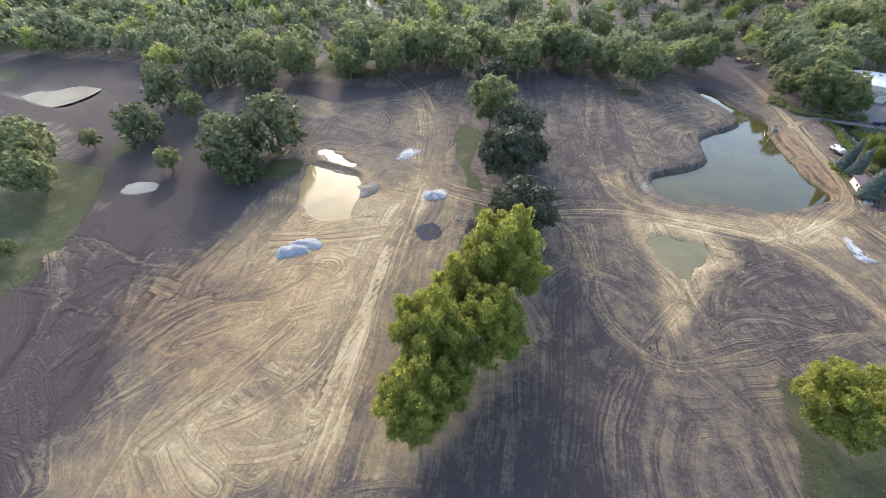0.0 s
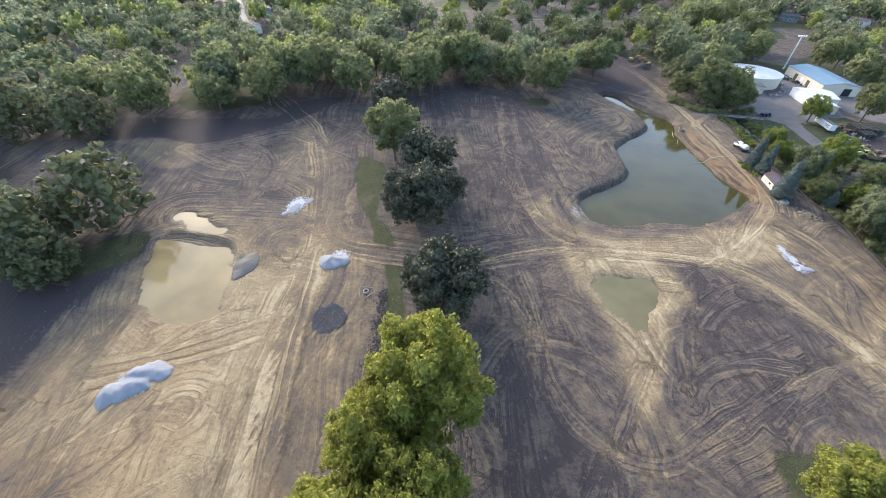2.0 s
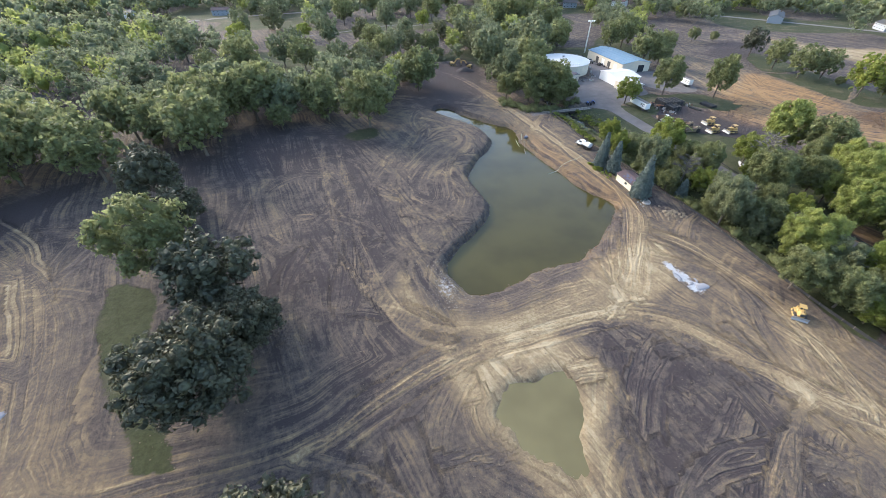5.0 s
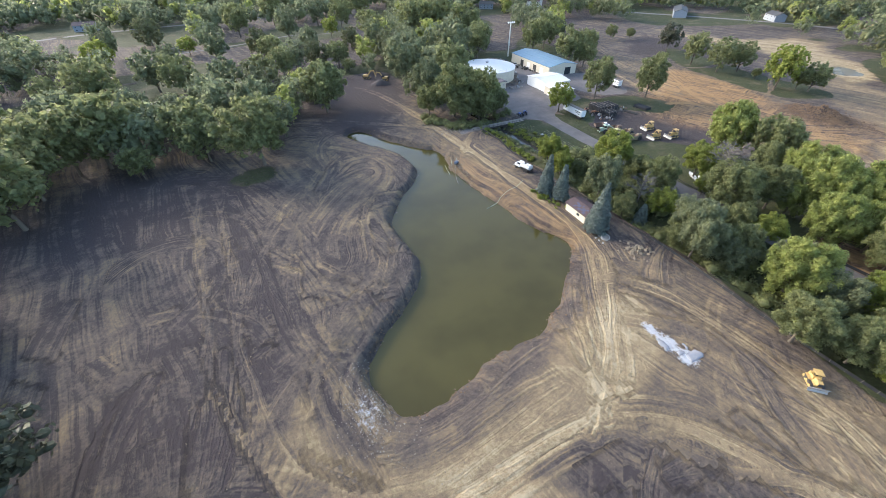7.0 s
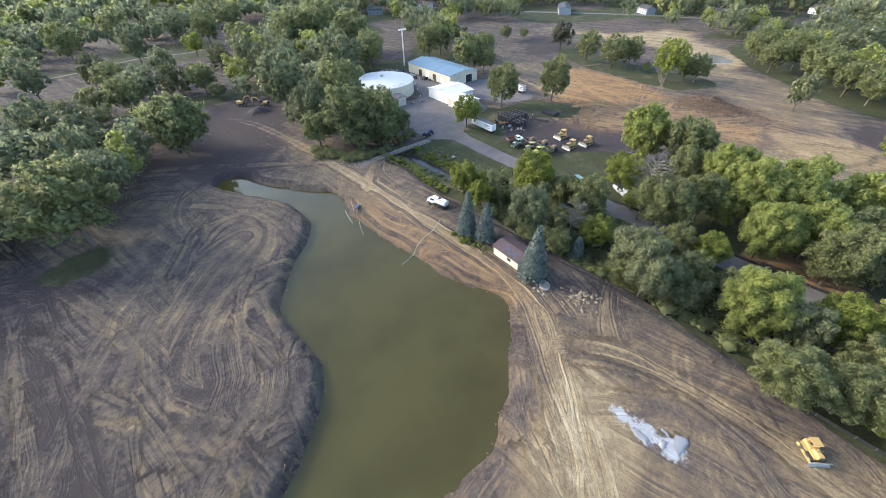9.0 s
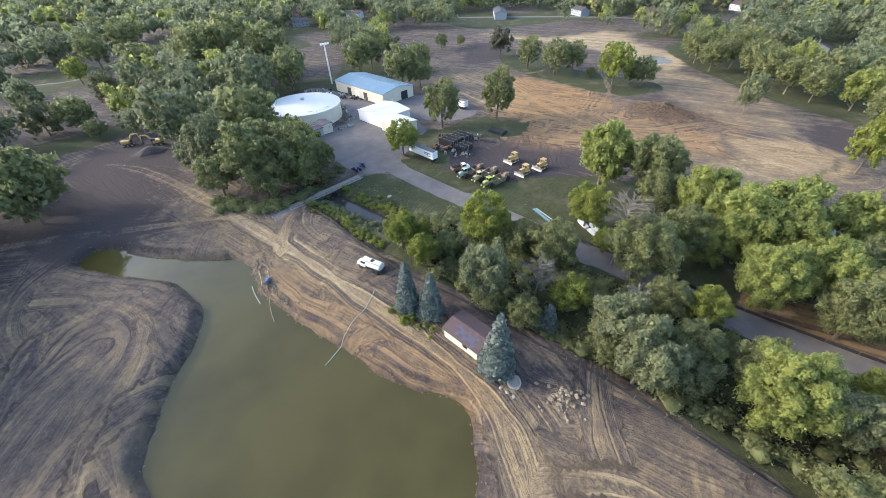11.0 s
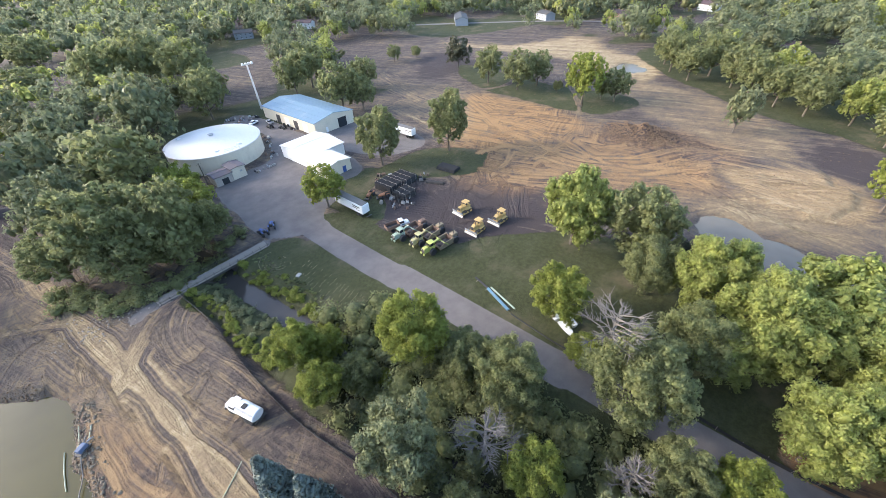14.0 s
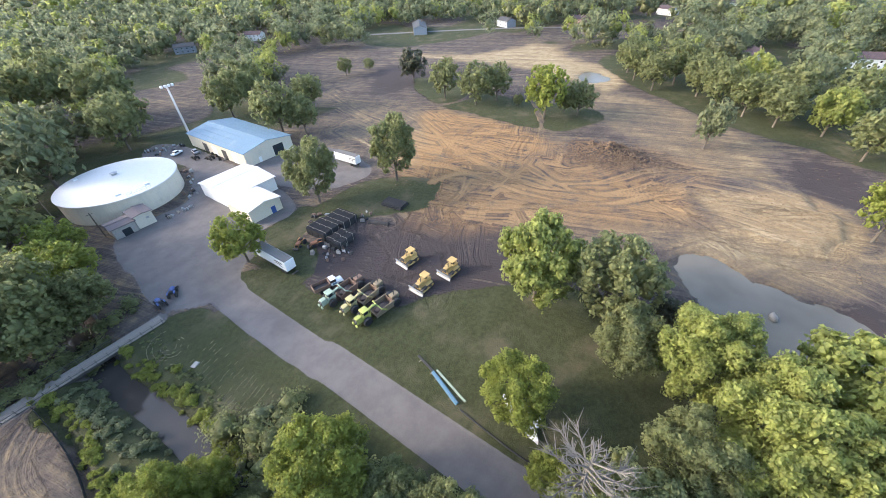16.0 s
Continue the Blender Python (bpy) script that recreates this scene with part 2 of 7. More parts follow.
RUSTY = worn("rusty_steel", (0.19, 0.12, 0.085), 0.8, wear=0.5)
BLUE = worn("blue_paint", (0.035, 0.08, 0.25), 0.55)
PIPEBLUE = worn("pale_blue_pipe", (0.1, 0.2, 0.29), 0.75)
GLASS = worn("dark_glass", (0.03, 0.035, 0.04), 0.12, wear=0.05)
TIMBER = worn("weathered_timber", (0.25, 0.215, 0.18), 0.85, wear=0.3)
CONCRETE = worn("concrete", (0.34, 0.32, 0.29), 0.85, wear=0.3)
STONE = worn("grey_stone", (0.25, 0.22, 0.18), 0.9, wear=0.3)
LIMEDUST = worn("white_sand", (0.25, 0.25, 0.262), 0.95, wear=0.12, scale=0.8, dirt=(0.5, 0.48, 0.45))
ORANGE = worn("orange_paint", (0.3, 0.13, 0.06), 0.7, wear=0.7, scale=2.5)
BRICK = worn("brown_brick", (0.26, 0.17, 0.13), 0.9, wear=0.2)
SIDING = worn("grey_siding", (0.28, 0.3, 0.33), 0.7, wear=0.15)
GREYSPOIL = worn("grey_spoil", (0.14, 0.122, 0.105), 0.95, wear=0.3)
ROOFGREY = worn("dusty_roof", (0.15, 0.138, 0.125), 0.85, wear=0.5, scale=0.7, dirt=(0.14, 0.12, 0.1))
HOSE = worn("pale_hose", (0.4, 0.42, 0.29), 0.7)
EARTHDARK = worn("dark_topsoil", (0.06, 0.05, 0.048), 0.95, wear=0.3, scale=1.0, dirt=(0.11, 0.09, 0.07))
CLODS = worn("brown_clods", (0.15, 0.1, 0.06), 0.95, wear=0.4, scale=0.8, dirt=(0.1, 0.07, 0.05))


# ---- building blocks ----
class Shape:
    """Collects vertices and faces of one mesh."""

    def __init__(self):
        self.v, self.f = [], []

    def add(self, verts, faces):
        k = len(self.v)
        self.v += [tuple(p) for p in verts]
        self.f += [tuple(i + k for i in f) for f in faces]
        return self

    def box(self, size, at, turn=(0, 0, 0), cut=0.04, taper=1.0):
        """A box with chamfered edges; taper narrows its top."""
        hx, hy, hz = (s / 2 for s in size)
        c = min(cut, hx * 0.45, hy * 0.45, hz * 0.45)
        pts = []
        for z, k, inset in ((-hz, 1, c), (-hz + c, 1, 0), (hz - c, taper, 0), (hz, taper, c)):
            x, y = hx * k - inset, hy * k - inset
            d = 0 if inset else c
            pts += [(-x + d, -y, z), (x - d, -y, z), (x, -y + d, z), (x, y - d, z), (x - d, y, z), (-x + d, y, z), (-x, y - d, z), (-x, -y + d, z)]
        faces = [tuple(range(7, -1, -1)), tuple(range(24, 32))]
        for r in range(3):
            faces += [(8 * r + i, 8 * r + (i + 1) % 8, 8 * r + 8 + (i + 1) % 8, 8 * r + 8 + i) for i in range(8)]
        m = pose(*at, *turn)
        return self.add([m @ Vector(p) for p in pts], faces)

    def tube(self, path, radius, sides=8, ends=True):
        """A round bar along a path; radius may be one number or one for each point."""
        rads = radius if isinstance(radius, (list, tuple)) else [radius] * len(path)
        pts, faces, path = [], [], [Vector(p) for p in path]
        for i, p in enumerate(path):
            way = (path[min(i + 1, len(path) - 1)] - path[max(i - 1, 0)]).normalized()
            a = way.cross((0, 0, 1) if abs(way.z) < 0.9 else (1, 0, 0)).normalized()
            b = way.cross(a)
            pts += [p + rads[i] * (math.cos(6.28319 * k / sides) * a + math.sin(6.28319 * k / sides) * b) for k in range(sides)]
        for i in range(len(path) - 1):
            faces += [(i * sides + k, i * sides + (k + 1) % sides, (i + 1) * sides + (k + 1) % sides, (i + 1) * sides + k) for k in range(sides)]
        if ends:
            faces += [tuple(range(sides - 1, -1, -1)), tuple(range((len(path) - 1) * sides, len(path) * sides))]
        return self.add(pts, faces)

    def slab(self, outline, z0, z1):
        """An upright prism over an outline."""
        n = len(outline)
        pts = [(x, y, z0) for x, y in outline] + [(x, y, z1) for x, y in outline]
        return self.add(pts, [tuple(range(n - 1, -1, -1)), tuple(range(n, 2 * n))] + [(i, (i + 1) % n, n + (i + 1) % n, n + i) for i in range(n)])

    def lathe(self, rings, sides=32, at=(0, 0, 0)):
        """A body of revolution about the z axis from (radius, height) rings."""
        pts = [(at[0] + r * math.cos(6.28319 * k / sides), at[1] + r * math.sin(6.28319 * k / sides), at[2] + z) for r, z in rings for k in range(sides)]
        faces = [(i * sides + k, i * sides + (k + 1) % sides, (i + 1) * sides + (k + 1) % sides, (i + 1) * sides + k) for i in range(len(rings) - 1) for k in range(sides)]
        faces += [tuple(range(sides - 1, -1, -1)), tuple(range((len(rings) - 1) * sides, len(rings) * sides))]
        return self.add(pts, faces)

    def lump(self, size, at, rough=0.25, seed=0, turn=0.0, level=1):
        """A stone or clod: a rough ball."""
        bm = bmesh.new()
        bmesh.ops.create_icosphere(bm, subdivisions=level, radius=1.0)
        c, s = math.cos(turn), math.sin(turn)
        pts = []
        for v in bm.verts:
            k = 1 + rough * noise.noise(v.co * 1.7 + Vector((seed * 7.3, seed * 3.1, seed)))
            x, y, z = v.co.x * size[0] * k, v.co.y * size[1] * k, v.co.z * size[2] * k
            pts.append((at[0] + c * x - s * y, at[1] + s * x + c * y, at[2] + z))
        faces = [tuple(v.index for v in f.verts) for f in bm.faces]
        bm.free()
        return self.add(pts, faces)

    def mesh(self, name, material, smooth=False):
        me = bpy.data.meshes.new(name)
        me.from_pydata(self.v, [], self.f)
        me.materials.append(material)
        if smooth:
            me.shade_smooth()
        me.update()
        return me


def part(name, shape, material, parent=None, label="", at=None, smooth=False):
    """Links a shape as one mesh object, under a thing or a part where one is given."""
    ob = new(name, shape.mesh(name, material, smooth))
    if parent is not None:
        ob.parent = parent
    if at is not None:
        ob.matrix_basis = at
    return tagged(ob, label) if label else ob


def thing(name, at, label, category, group="", kind=""):
    """An Empty at a thing's base, which holds its parts."""
    ob = new(name)
    ob.empty_display_size = 0.3
    ob.matrix_basis = at
    return tagged(ob, label, category, group, kind)
PALEPATH = worn("pale_path", (0.15, 0.138, 0.128), 0.85, wear=0.3, scale=0.2)
STRAW = worn("dry_straw", (0.25, 0.22, 0.13), 0.95, wear=0.3)
SHINGLEGREY = worn("grey_shingles", (0.1, 0.088, 0.1), 0.85, wear=0.4, scale=0.8)
MUDCAKED = worn("mud_caked_steel", (0.24, 0.19, 0.12), 0.9, wear=0.6, scale=2.0, dirt=(0.12, 0.09, 0.07))
SOILCLODS = worn("pale_soil_clods", (0.2, 0.16, 0.11), 0.95, wear=0.4, scale=0.8)
GRAVEL = worn("dark_gravel", (0.11, 0.102, 0.105), 0.9, wear=0.3)


# ---- the plan of the ground ----
def curve(points, closed=False, step=2.5):
    """A smooth line through a few control points."""
    p = np.array(points, float)
    n = len(p)
    get = (lambda i: p[i % n]) if closed else (lambda i: p[min(max(i, 0), n - 1)])
    out = []
    for i in range(n if closed else n - 1):
        a, b, c, d = get(i - 1), get(i), get(i + 1), get(i + 2)
        k = max(2, int(np.linalg.norm(c - b) / step))
        u = (np.arange(k) / k)[:, None]
        out.append(0.5 * (2 * b + (c - a) * u + (2 * a - 5 * b + 4 * c - d) * u**2 + (3 * b - a - 3 * c + d) * u**3))
    if not closed:
        out.append(p[-1:])
    return np.concatenate(out)


def far_from(X, Y, line, reach, closed=False):
    """Distance from a line where it is less than reach, else reach; for a closed line negative inside."""
    d = np.full(X.shape, float(reach))
    lo, hi = line.min(0) - reach, line.max(0) + reach
    near = (X > lo[0]) & (X < hi[0]) & (Y > lo[1]) & (Y < hi[1])
    x, y = X[near], Y[near]
    best, inside = np.full(x.shape, float(reach) ** 2), np.zeros(x.shape, bool)
    ends = np.roll(line, -1, 0) if closed else line[1:]
    for (ax, ay), (bx, by) in zip(line, ends):
        ux, uy = bx - ax, by - ay
        s = np.clip(((x - ax) * ux + (y - ay) * uy) / (ux * ux + uy * uy + 1e-9), 0, 1)
        best = np.minimum(best, (x - ax - s * ux) ** 2 + (y - ay - s * uy) ** 2)
        if closed and ay != by:
            inside ^= ((ay > y) != (by > y)) & (x < ux * (y - ay) / uy + ax)
    d[near] = np.where(inside, -np.sqrt(best), np.sqrt(best))
    if closed:
        deep = (d >= reach) & near
        d[deep] = reach
    return d


def beside(x, y, line, reach):
    """Distance from a line, and how far from its ends the nearest point of it lies: 0 at an end, 1 within."""
    best, along_it = np.full(x.shape, float(reach) ** 2), np.zeros(x.shape)
    lo, hi = line.min(0) - reach, line.max(0) + reach
    near = np.where((x > lo[0]) & (x < hi[0]) & (y > lo[1]) & (y < hi[1]))[0]
    px, py, b, a = x[near], y[near], best[near], along_it[near]
    n = len(line) - 1
    for i in range(n):
        (ax, ay), (bx, by) = line[i], line[i + 1]
        ux, uy = bx - ax, by - ay
        s = np.clip(((px - ax) * ux + (py - ay) * uy) / (ux * ux + uy * uy + 1e-9), 0, 1)
        d = (px - ax - s * ux) ** 2 + (py - ay - s * uy) ** 2
        a = np.where(d < b, (i + s) / n, a)
        b = np.minimum(b, d)
    best[near], along_it[near] = b, a
    return np.sqrt(best), step01(along_it, 0.0, 0.12) * (1 - step01(along_it, 0.88, 1.0))


def step01(v, a, b):
    u = np.clip((v - a) / (b - a), 0, 1)
    return u * u * (3 - 2 * u)


_lattice = np.random.RandomState(7).rand(256, 256)


def lumps(X, Y, size, octaves=4):
    """Fractal value noise, about -0.5 to 0.5, with features of a size in metres."""
    out, amp, total = 0, 1.0, 0.0
    for k in range(octaves):
        u, v = X / size * 2**k + 17.3 * k, Y / size * 2**k + 5.1 * k
        i, j = np.floor(u).astype(int), np.floor(v).astype(int)
        s, r = u - i, v - j
        s, r = s * s * (3 - 2 * s), r * r * (3 - 2 * r)
        i0, i1, j0, j1 = i % 256, (i + 1) % 256, j % 256, (j + 1) % 256
        out = out + amp * ((_lattice[i0, j0] * (1 - s) + _lattice[i1, j0] * s) * (1 - r) + (_lattice[i0, j1] * (1 - s) + _lattice[i1, j1] * s) * r)
        total, amp = total + amp, amp * 0.55
    return out / total - 0.5


LAKE_SHORE = curve([(33.3, 140.9), (29.6, 143.6), (27.6, 148.6), (28, 154.2), (32, 158.6), (39.7, 165.6), (45.7, 170.9), (49.4, 176.5), (50.3, 182.8), (49, 191.3), (48.3, 200), (52, 206.3), (58.5, 214.5),
                    (64.8, 221.8), (68, 228), (68.3, 236.5), (65.5, 246.6), (58.2, 256.5), (51, 271), (55.5, 275), (60.5, 270), (63.5, 262.5), (72.5, 250), (80, 242.6), (81.6, 235.5), (80, 226), (80, 217),
                    (82.4, 202.3), (84.8, 188.5), (87, 178.5), (91.3, 169.5), (86.6, 163.2), (80.9, 157.6), (72.5, 150.9), (65, 146.8), (52.5, 145.1), (40, 141.5)], True)
POND_TAN = curve([(-101.4, 102.2), (-95.3, 104.4), (-90.8, 104.9), (-78.5, 103), (-75.6, 97.5), (-71, 92), (-69.1, 82.6), (-70.9, 76.6), (-79, 75), (-87.5, 79.8), (-92.7, 87.4), (-96.4, 92.4)], True)
POND_SPILL = curve([(-103.8, 112.4), (-103.4, 115.6), (-98.1, 114.6), (-93.2, 112.8), (-85.9, 110.2), (-85.9, 107.4), (-91.6, 107.6), (-97.2, 108.9)], True)
POND_SMALL = curve([(26.2, 108.9), (31.4, 112.4), (39.4, 113.9), (43.4, 110.9), (41.1, 104.3), (36.8, 95.6), (32.9, 98.6), (28, 103.7)], True)
POND_FAR = curve([(-282.7, 96.9), (-279.8, 112.3), (-270.2, 125.9), (-260, 119.5), (-254.9, 101.4), (-264.3, 93.5)], True)
POND_TINY = curve([(-151.3, 60.1), (-150.4, 65), (-145.7, 67.9), (-141.9, 64.1), (-146.6, 59.2)], True)
POND_GREY = curve([(204.2, 163.5), (210.5, 155.9), (207.8, 147.3), (206.2, 139.8), (203.8, 133.3), (197.4, 126), (188.9, 127.7), (185.9, 139.6), (191.7, 154.7)], True)
POND_FIELD = curve([(343, 231.3), (353.1, 239.3), (359.5, 230.7), (347.5, 218.4)], True)
STREAM_LINE = curve([(114.5, 270.6), (116.4, 254.5), (116.3, 242.7), (118.1, 230.1), (119, 217.7), (118.9, 205.4), (115.7, 193.2), (116.3, 175.2), (117.9, 157.3), (120.1, 135.3), (123.1, 110.4), (124.4, 85.4)])
ROAD_LINE = curve([(154.3, 286.6), (147.4, 264.3), (141.3, 247.8), (139.9, 231.8), (140.5, 216.2), (141, 195.9), (141, 178), (142.1, 163.4), (142, 148.8), (142, 135.2), (143.8, 120.6), (147.7, 97.5), (154, 69.5), (157.2, 17.9), (168, -140)])
YARD = curve([(130.6, 250.6), (130.9, 266.9), (132.2, 282.3), (137.7, 294.9), (154.5, 294.5), (162.3, 304), (169.3, 320.4), (164.9, 348.3), (173.9, 356), (179.9, 339.8), (179.3, 300.3), (177, 273.2), (171.2, 259.7), (159.7, 259.3), (157.4, 252.7), (149.1, 250.2), (141.7, 243.5)], True)
PAD = curve([(178.2, 299.1), (204, 299.2), (209.7, 285.8), (205.9, 261), (195.2, 257.3), (183, 266.8)], True)
BRIDGE_LANE = curve([(97.1, 247.4), (101.1, 248.6), (128.5, 249.5)])
# tracks worn into the soil: half width, how clearly they show, the line
TRACKS = [
    (6.2, 1.0, [(-25, -5.3), (-29, 8.7), (-32.1, 21.6), (-36, 34.3), (-40.9, 51.7), (-46.9, 74.1), (-52.3, 97.7), (-57.6, 115.5), (-66, 138.5), (-75.3, 159.6), (-90.8, 185.8), (-111.3, 205.8), (-137.9, 230.9)]),
    (5.0, 1.0, [(-59.5, 115.5), (-45.7, 109.8), (-33.8, 109), (-9, 110.6), (4.3, 116.3), (19.7, 122.3), (38.7, 124.3), (58.6, 125.1), (72.4, 119.6), (80.1, 109.7), (85.8, 98.6), (97.4, 88.4), (111, 78.4)]),
    (5.2, 0.8, [(58.6, 124.1), (70.6, 131.7), (83.6, 148), (94.1, 164), (95.6, 184.4), (93.9, 208.8), (92.1, 229.4), (88.9, 254.6), (84.7, 287), (78.4, 315.7), (66.8, 338.9)]),
    (3.0, 0.7, [(88.7, 152.3), (97.5, 141.6), (101, 122.6), (99.7, 105.9), (96.4, 91.8), (91.3, 70.3)]),
    (2.6, 0.7, [(-12, 109.5), (1.9, 102.8), (9.9, 89.8), (13.9, 75), (20.8, 66.3), (32.7, 63.5), (45.6, 71.5), (61.6, 83), (81.8, 95.1)]),
    (3.0, 0.42, [(-10.3, 252.3), (-4.4, 212.6), (2.2, 175.9), (8.1, 147.6), (15.9, 133.6), (28.8, 127.9), (44.8, 129.7), (60.7, 132.3)]),
    (1.8, 0.6, [(-8.1, 242.8), (-5.5, 219.8), (-4.1, 198.2), (-1.8, 178.8), (-0.8, 162.5), (6.1, 144.5), (15.9, 128.4), (28.7, 122.8)]),
    (1.8, 0.6, [(0.2, 236.8), (1.7, 210.7), (4.1, 190.3), (4.2, 162.7), (9.1, 141.5), (18.8, 126.5)]),
    (1.6, -0.7, [(-3.9, 238.7), (-2.3, 211.6), (0.2, 186.1), (2.2, 160.6), (5.1, 146.5)]),
    (1.8, 0.3, [(22.6, 220.7), (12.9, 203.9), (8.1, 190.4), (5.3, 179.1), (3.2, 165.7)]),
    (1.5, -0.6, [(25.6, 220.8), (16.8, 204), (12.1, 190.5), (9.3, 177.2)]),
    (1.8, 0.3, [(45.1, 210), (45, 193.5), (42, 181.1), (35.2, 169.8), (27.3, 163.5), (21.2, 157.3), (14.2, 148.8)]),
    (1.6, 0.25, [(39.9, 206.7), (39.9, 191.3), (36, 181), (29.2, 170.7), (22.3, 163.4), (16.2, 158.1), (10.2, 150.7)]),
    (1.6, 0.25, [(10, 197.6), (14.7, 211.1), (23.5, 223.9), (33.6, 233.6), (44.9, 243.5), (56.2, 242.8)]),
    (1.6, 0.25, [(18.1, 190.7), (20.9, 200), (28.7, 212.6), (37.8, 224.3), (49.1, 231)]),
    (1.8, 0.5, [(-10, 108.6), (-2, 104.7), (5.9, 98.8), (8.9, 91.8), (10.9, 82.9), (12.9, 75)]),
    (1.6, 0.4, [(52.4, 113.5), (48.9, 98.3), (44.7, 86.6), (41.6, 77.4)]),
    (1.8, 0.5, [(57.5, 75.8), (67.6, 84.3), (77.8, 92.6), (87.8, 96.7)]),
    (1.8, 0.5, [(66.5, 121.4), (74.2, 110.5), (84.9, 102.8), (89.6, 93.6), (97.3, 86.1)]),
    (1.6, -0.5, [(-1, 104.7), (4, 85.7), (10, 53.4), (12.2, 33.8), (14.6, 10)]),
    (1.8, 0.5, [(-129.1, 156.2), (-119.6, 161.5), (-110.2, 169.9), (-100.6, 179.4), (-86.6, 175.7)]),
    (1.8, 0.6, [(-57.7, 119.5), (-62, 137.6), (-70.2, 157.7), (-82.6, 175.8), (-96.8, 187.7)]),
    (1.8, 0.6, [(-36.9, 21.6), (-41.8, 46.8), (-48.9, 74.1), (-53.2, 95.7), (-55.5, 109.6)]),
    (1.8, -0.6, [(-23.1, 9.7), (-28.2, 27.5), (-32.1, 48.9), (-37.2, 74.2), (-42.4, 95.9)]),
    (2.2, 0.7, [(266.5, 361), (244.7, 303.4), (238.7, 258.8), (238.1, 227.3), (226, 196.7), (231.8, 181.7), (250.1, 171)]),
    (2.0, 0.6, [(224.5, 296.7), (215.2, 256.9), (218.8, 234.2), (216.2, 201.6), (225.5, 179.6), (243.7, 167.9), (244.1, 153.3), (241.7, 140), (235.6, 129.8)]),
    (2.0, 0.6, [(200.2, 236.9), (216.4, 230.9), (223.4, 214.2), (224.1, 197.7), (227.9, 183.6), (238.2, 173.8)]),
    (1.8, -0.6, [(232.2, 298.2), (227.2, 261.8), (229.3, 235.6), (221.9, 207.9), (227.4, 189.6)]),
    (2.2, 0.5, [(-95.4, -12.7), (-108.5, 9.1), (-117.9, 22.7), (-139, 32.2)]),
    (2.4, -1.0, [(-48.6, 16.6), (-57.3, 19.4), (-66, 26.2), (-67.9, 31), (-67, 38.8), (-64.1, 44.6)]),
    (2.2, -0.9, [(-83.3, 13.4), (-75.6, 21.2), (-67.9, 29.1), (-58.3, 36.9), (-50.5, 44.8)]),
    (1.8, -0.8, [(-67.9, 5.6), (-62.1, 15.5), (-58.3, 27.2), (-56.3, 38.9)]),
    (1.6, -0.7, [(-92.9, 28.9), (-81.4, 36.7), (-69.9, 46.5), (-60.3, 56.3)]),
    (2.4, -0.9, [(-77.6, 1.5), (-74.2, 6.6), (-70.8, 16.4), (-67.9, 29.1), (-64.1, 42.7)]),
    (1.6, -0.8, [(-65, 30.1), (-58.3, 33.1), (-51.5, 36)]),
    (1.8, -0.7, [(-56.3, 11.6), (-48.6, 9.6), (-40.8, 8.6)]),
    (1.8, -0.6, [(-60.2, 6.6), (-52.5, 3.6), (-44.7, 2.6)]),
    (2.0, 0.75, [(-143.4, 33.5), (-131.8, 37.6), (-114.7, 36.1), (-103.3, 37.9), (-96, 41.2)]),
    (1.6, 0.7, [(-133, 13.9), (-127.8, 17.7), (-117.8, 18.9), (-106.2, 18.9), (-96.8, 22.3), (-91.7, 26.2)]),
    (3.0, 0.85, [(-90, -9), (-97.5, -2.9), (-104.9, 4.8), (-112.1, 13.1), (-125.7, 22.9), (-140.6, 30)]),
    (1.8, 0.65, [(-91, -9), (-93.6, -4.4), (-96.5, 5.9), (-98.2, 20.9), (-102, 35.4)]),
    (1.5, 0.7, [(-89.1, -7.4), (-82.2, -6.2), (-75.1, -8.4), (-73.3, -10.9)]),
    (1.4, 0.7, [(-100, 2.5), (-97.5, 0.5), (-83.5, -5.9), (-73.5, -8.6)]),
    (1.4, 0.65, [(-102.9, 5.6), (-85.6, -1.9), (-72.3, -9.6)]),
    (2.2, 0.6, [(-86, 1), (-90, 12), (-99, 26), (-108, 35), (-112, 44)]),
    (2.0, -0.8, [(-79, -2), (-84, 6), (-95, 16), (-101, 26)]),
    (1.8, 0.5, [(-61.4, 109.5), (-65.3, 109.4), (-65.1, 103.4), (-59.2, 100.5), (-54.4, 103.6)]),
    (1.8, 0.5, [(-65.5, 117.4), (-71.2, 111.3), (-69, 101.3), (-61, 95.5), (-55.2, 97.6)]),
    (2.2, 0.5, [(89, 231.3), (100.1, 244.3), (112.3, 250)]),
    (2.2, 0.5, [(87.9, 258.8), (73.5, 269), (52.7, 283.5), (36, 293.8)]),
    (2.6, 0.5, [(-66, 139.5), (-83.9, 147.2), (-109.4, 146.6), (-132.9, 156)]),
    (2.4, 0.6, [(-49.6, 107.7), (-59.6, 119.5), (-81.2, 119.1), (-102.4, 114.7)]),
    (2.6, 0.32, [(16.9, 128.5), (15.1, 140.7), (17.2, 153), (25.2, 167.5), (37, 180), (38.9, 194.3), (43, 208.9), (55.4, 223.9), (57.3, 236.5), (46.8, 253.1), (30.1, 267.5)]),
    (2.2, 0.28, [(4.3, 232.7), (12.9, 201.8), (23.2, 179.6), (21.2, 161.3), (13.2, 148.8)]),
    (2.4, 0.5, [(23.8, 59.4), (20, 39.8), (28.6, 10.1), (41.2, -10)]),
    (3.0, 0.6, [(253.9, 346.7), (258.2, 294.7), (244.4, 262.4), (229.3, 235.6), (224.9, 208), (233.6, 189.7), (250.6, 176), (259.7, 148.7), (256.4, 122.7)]),
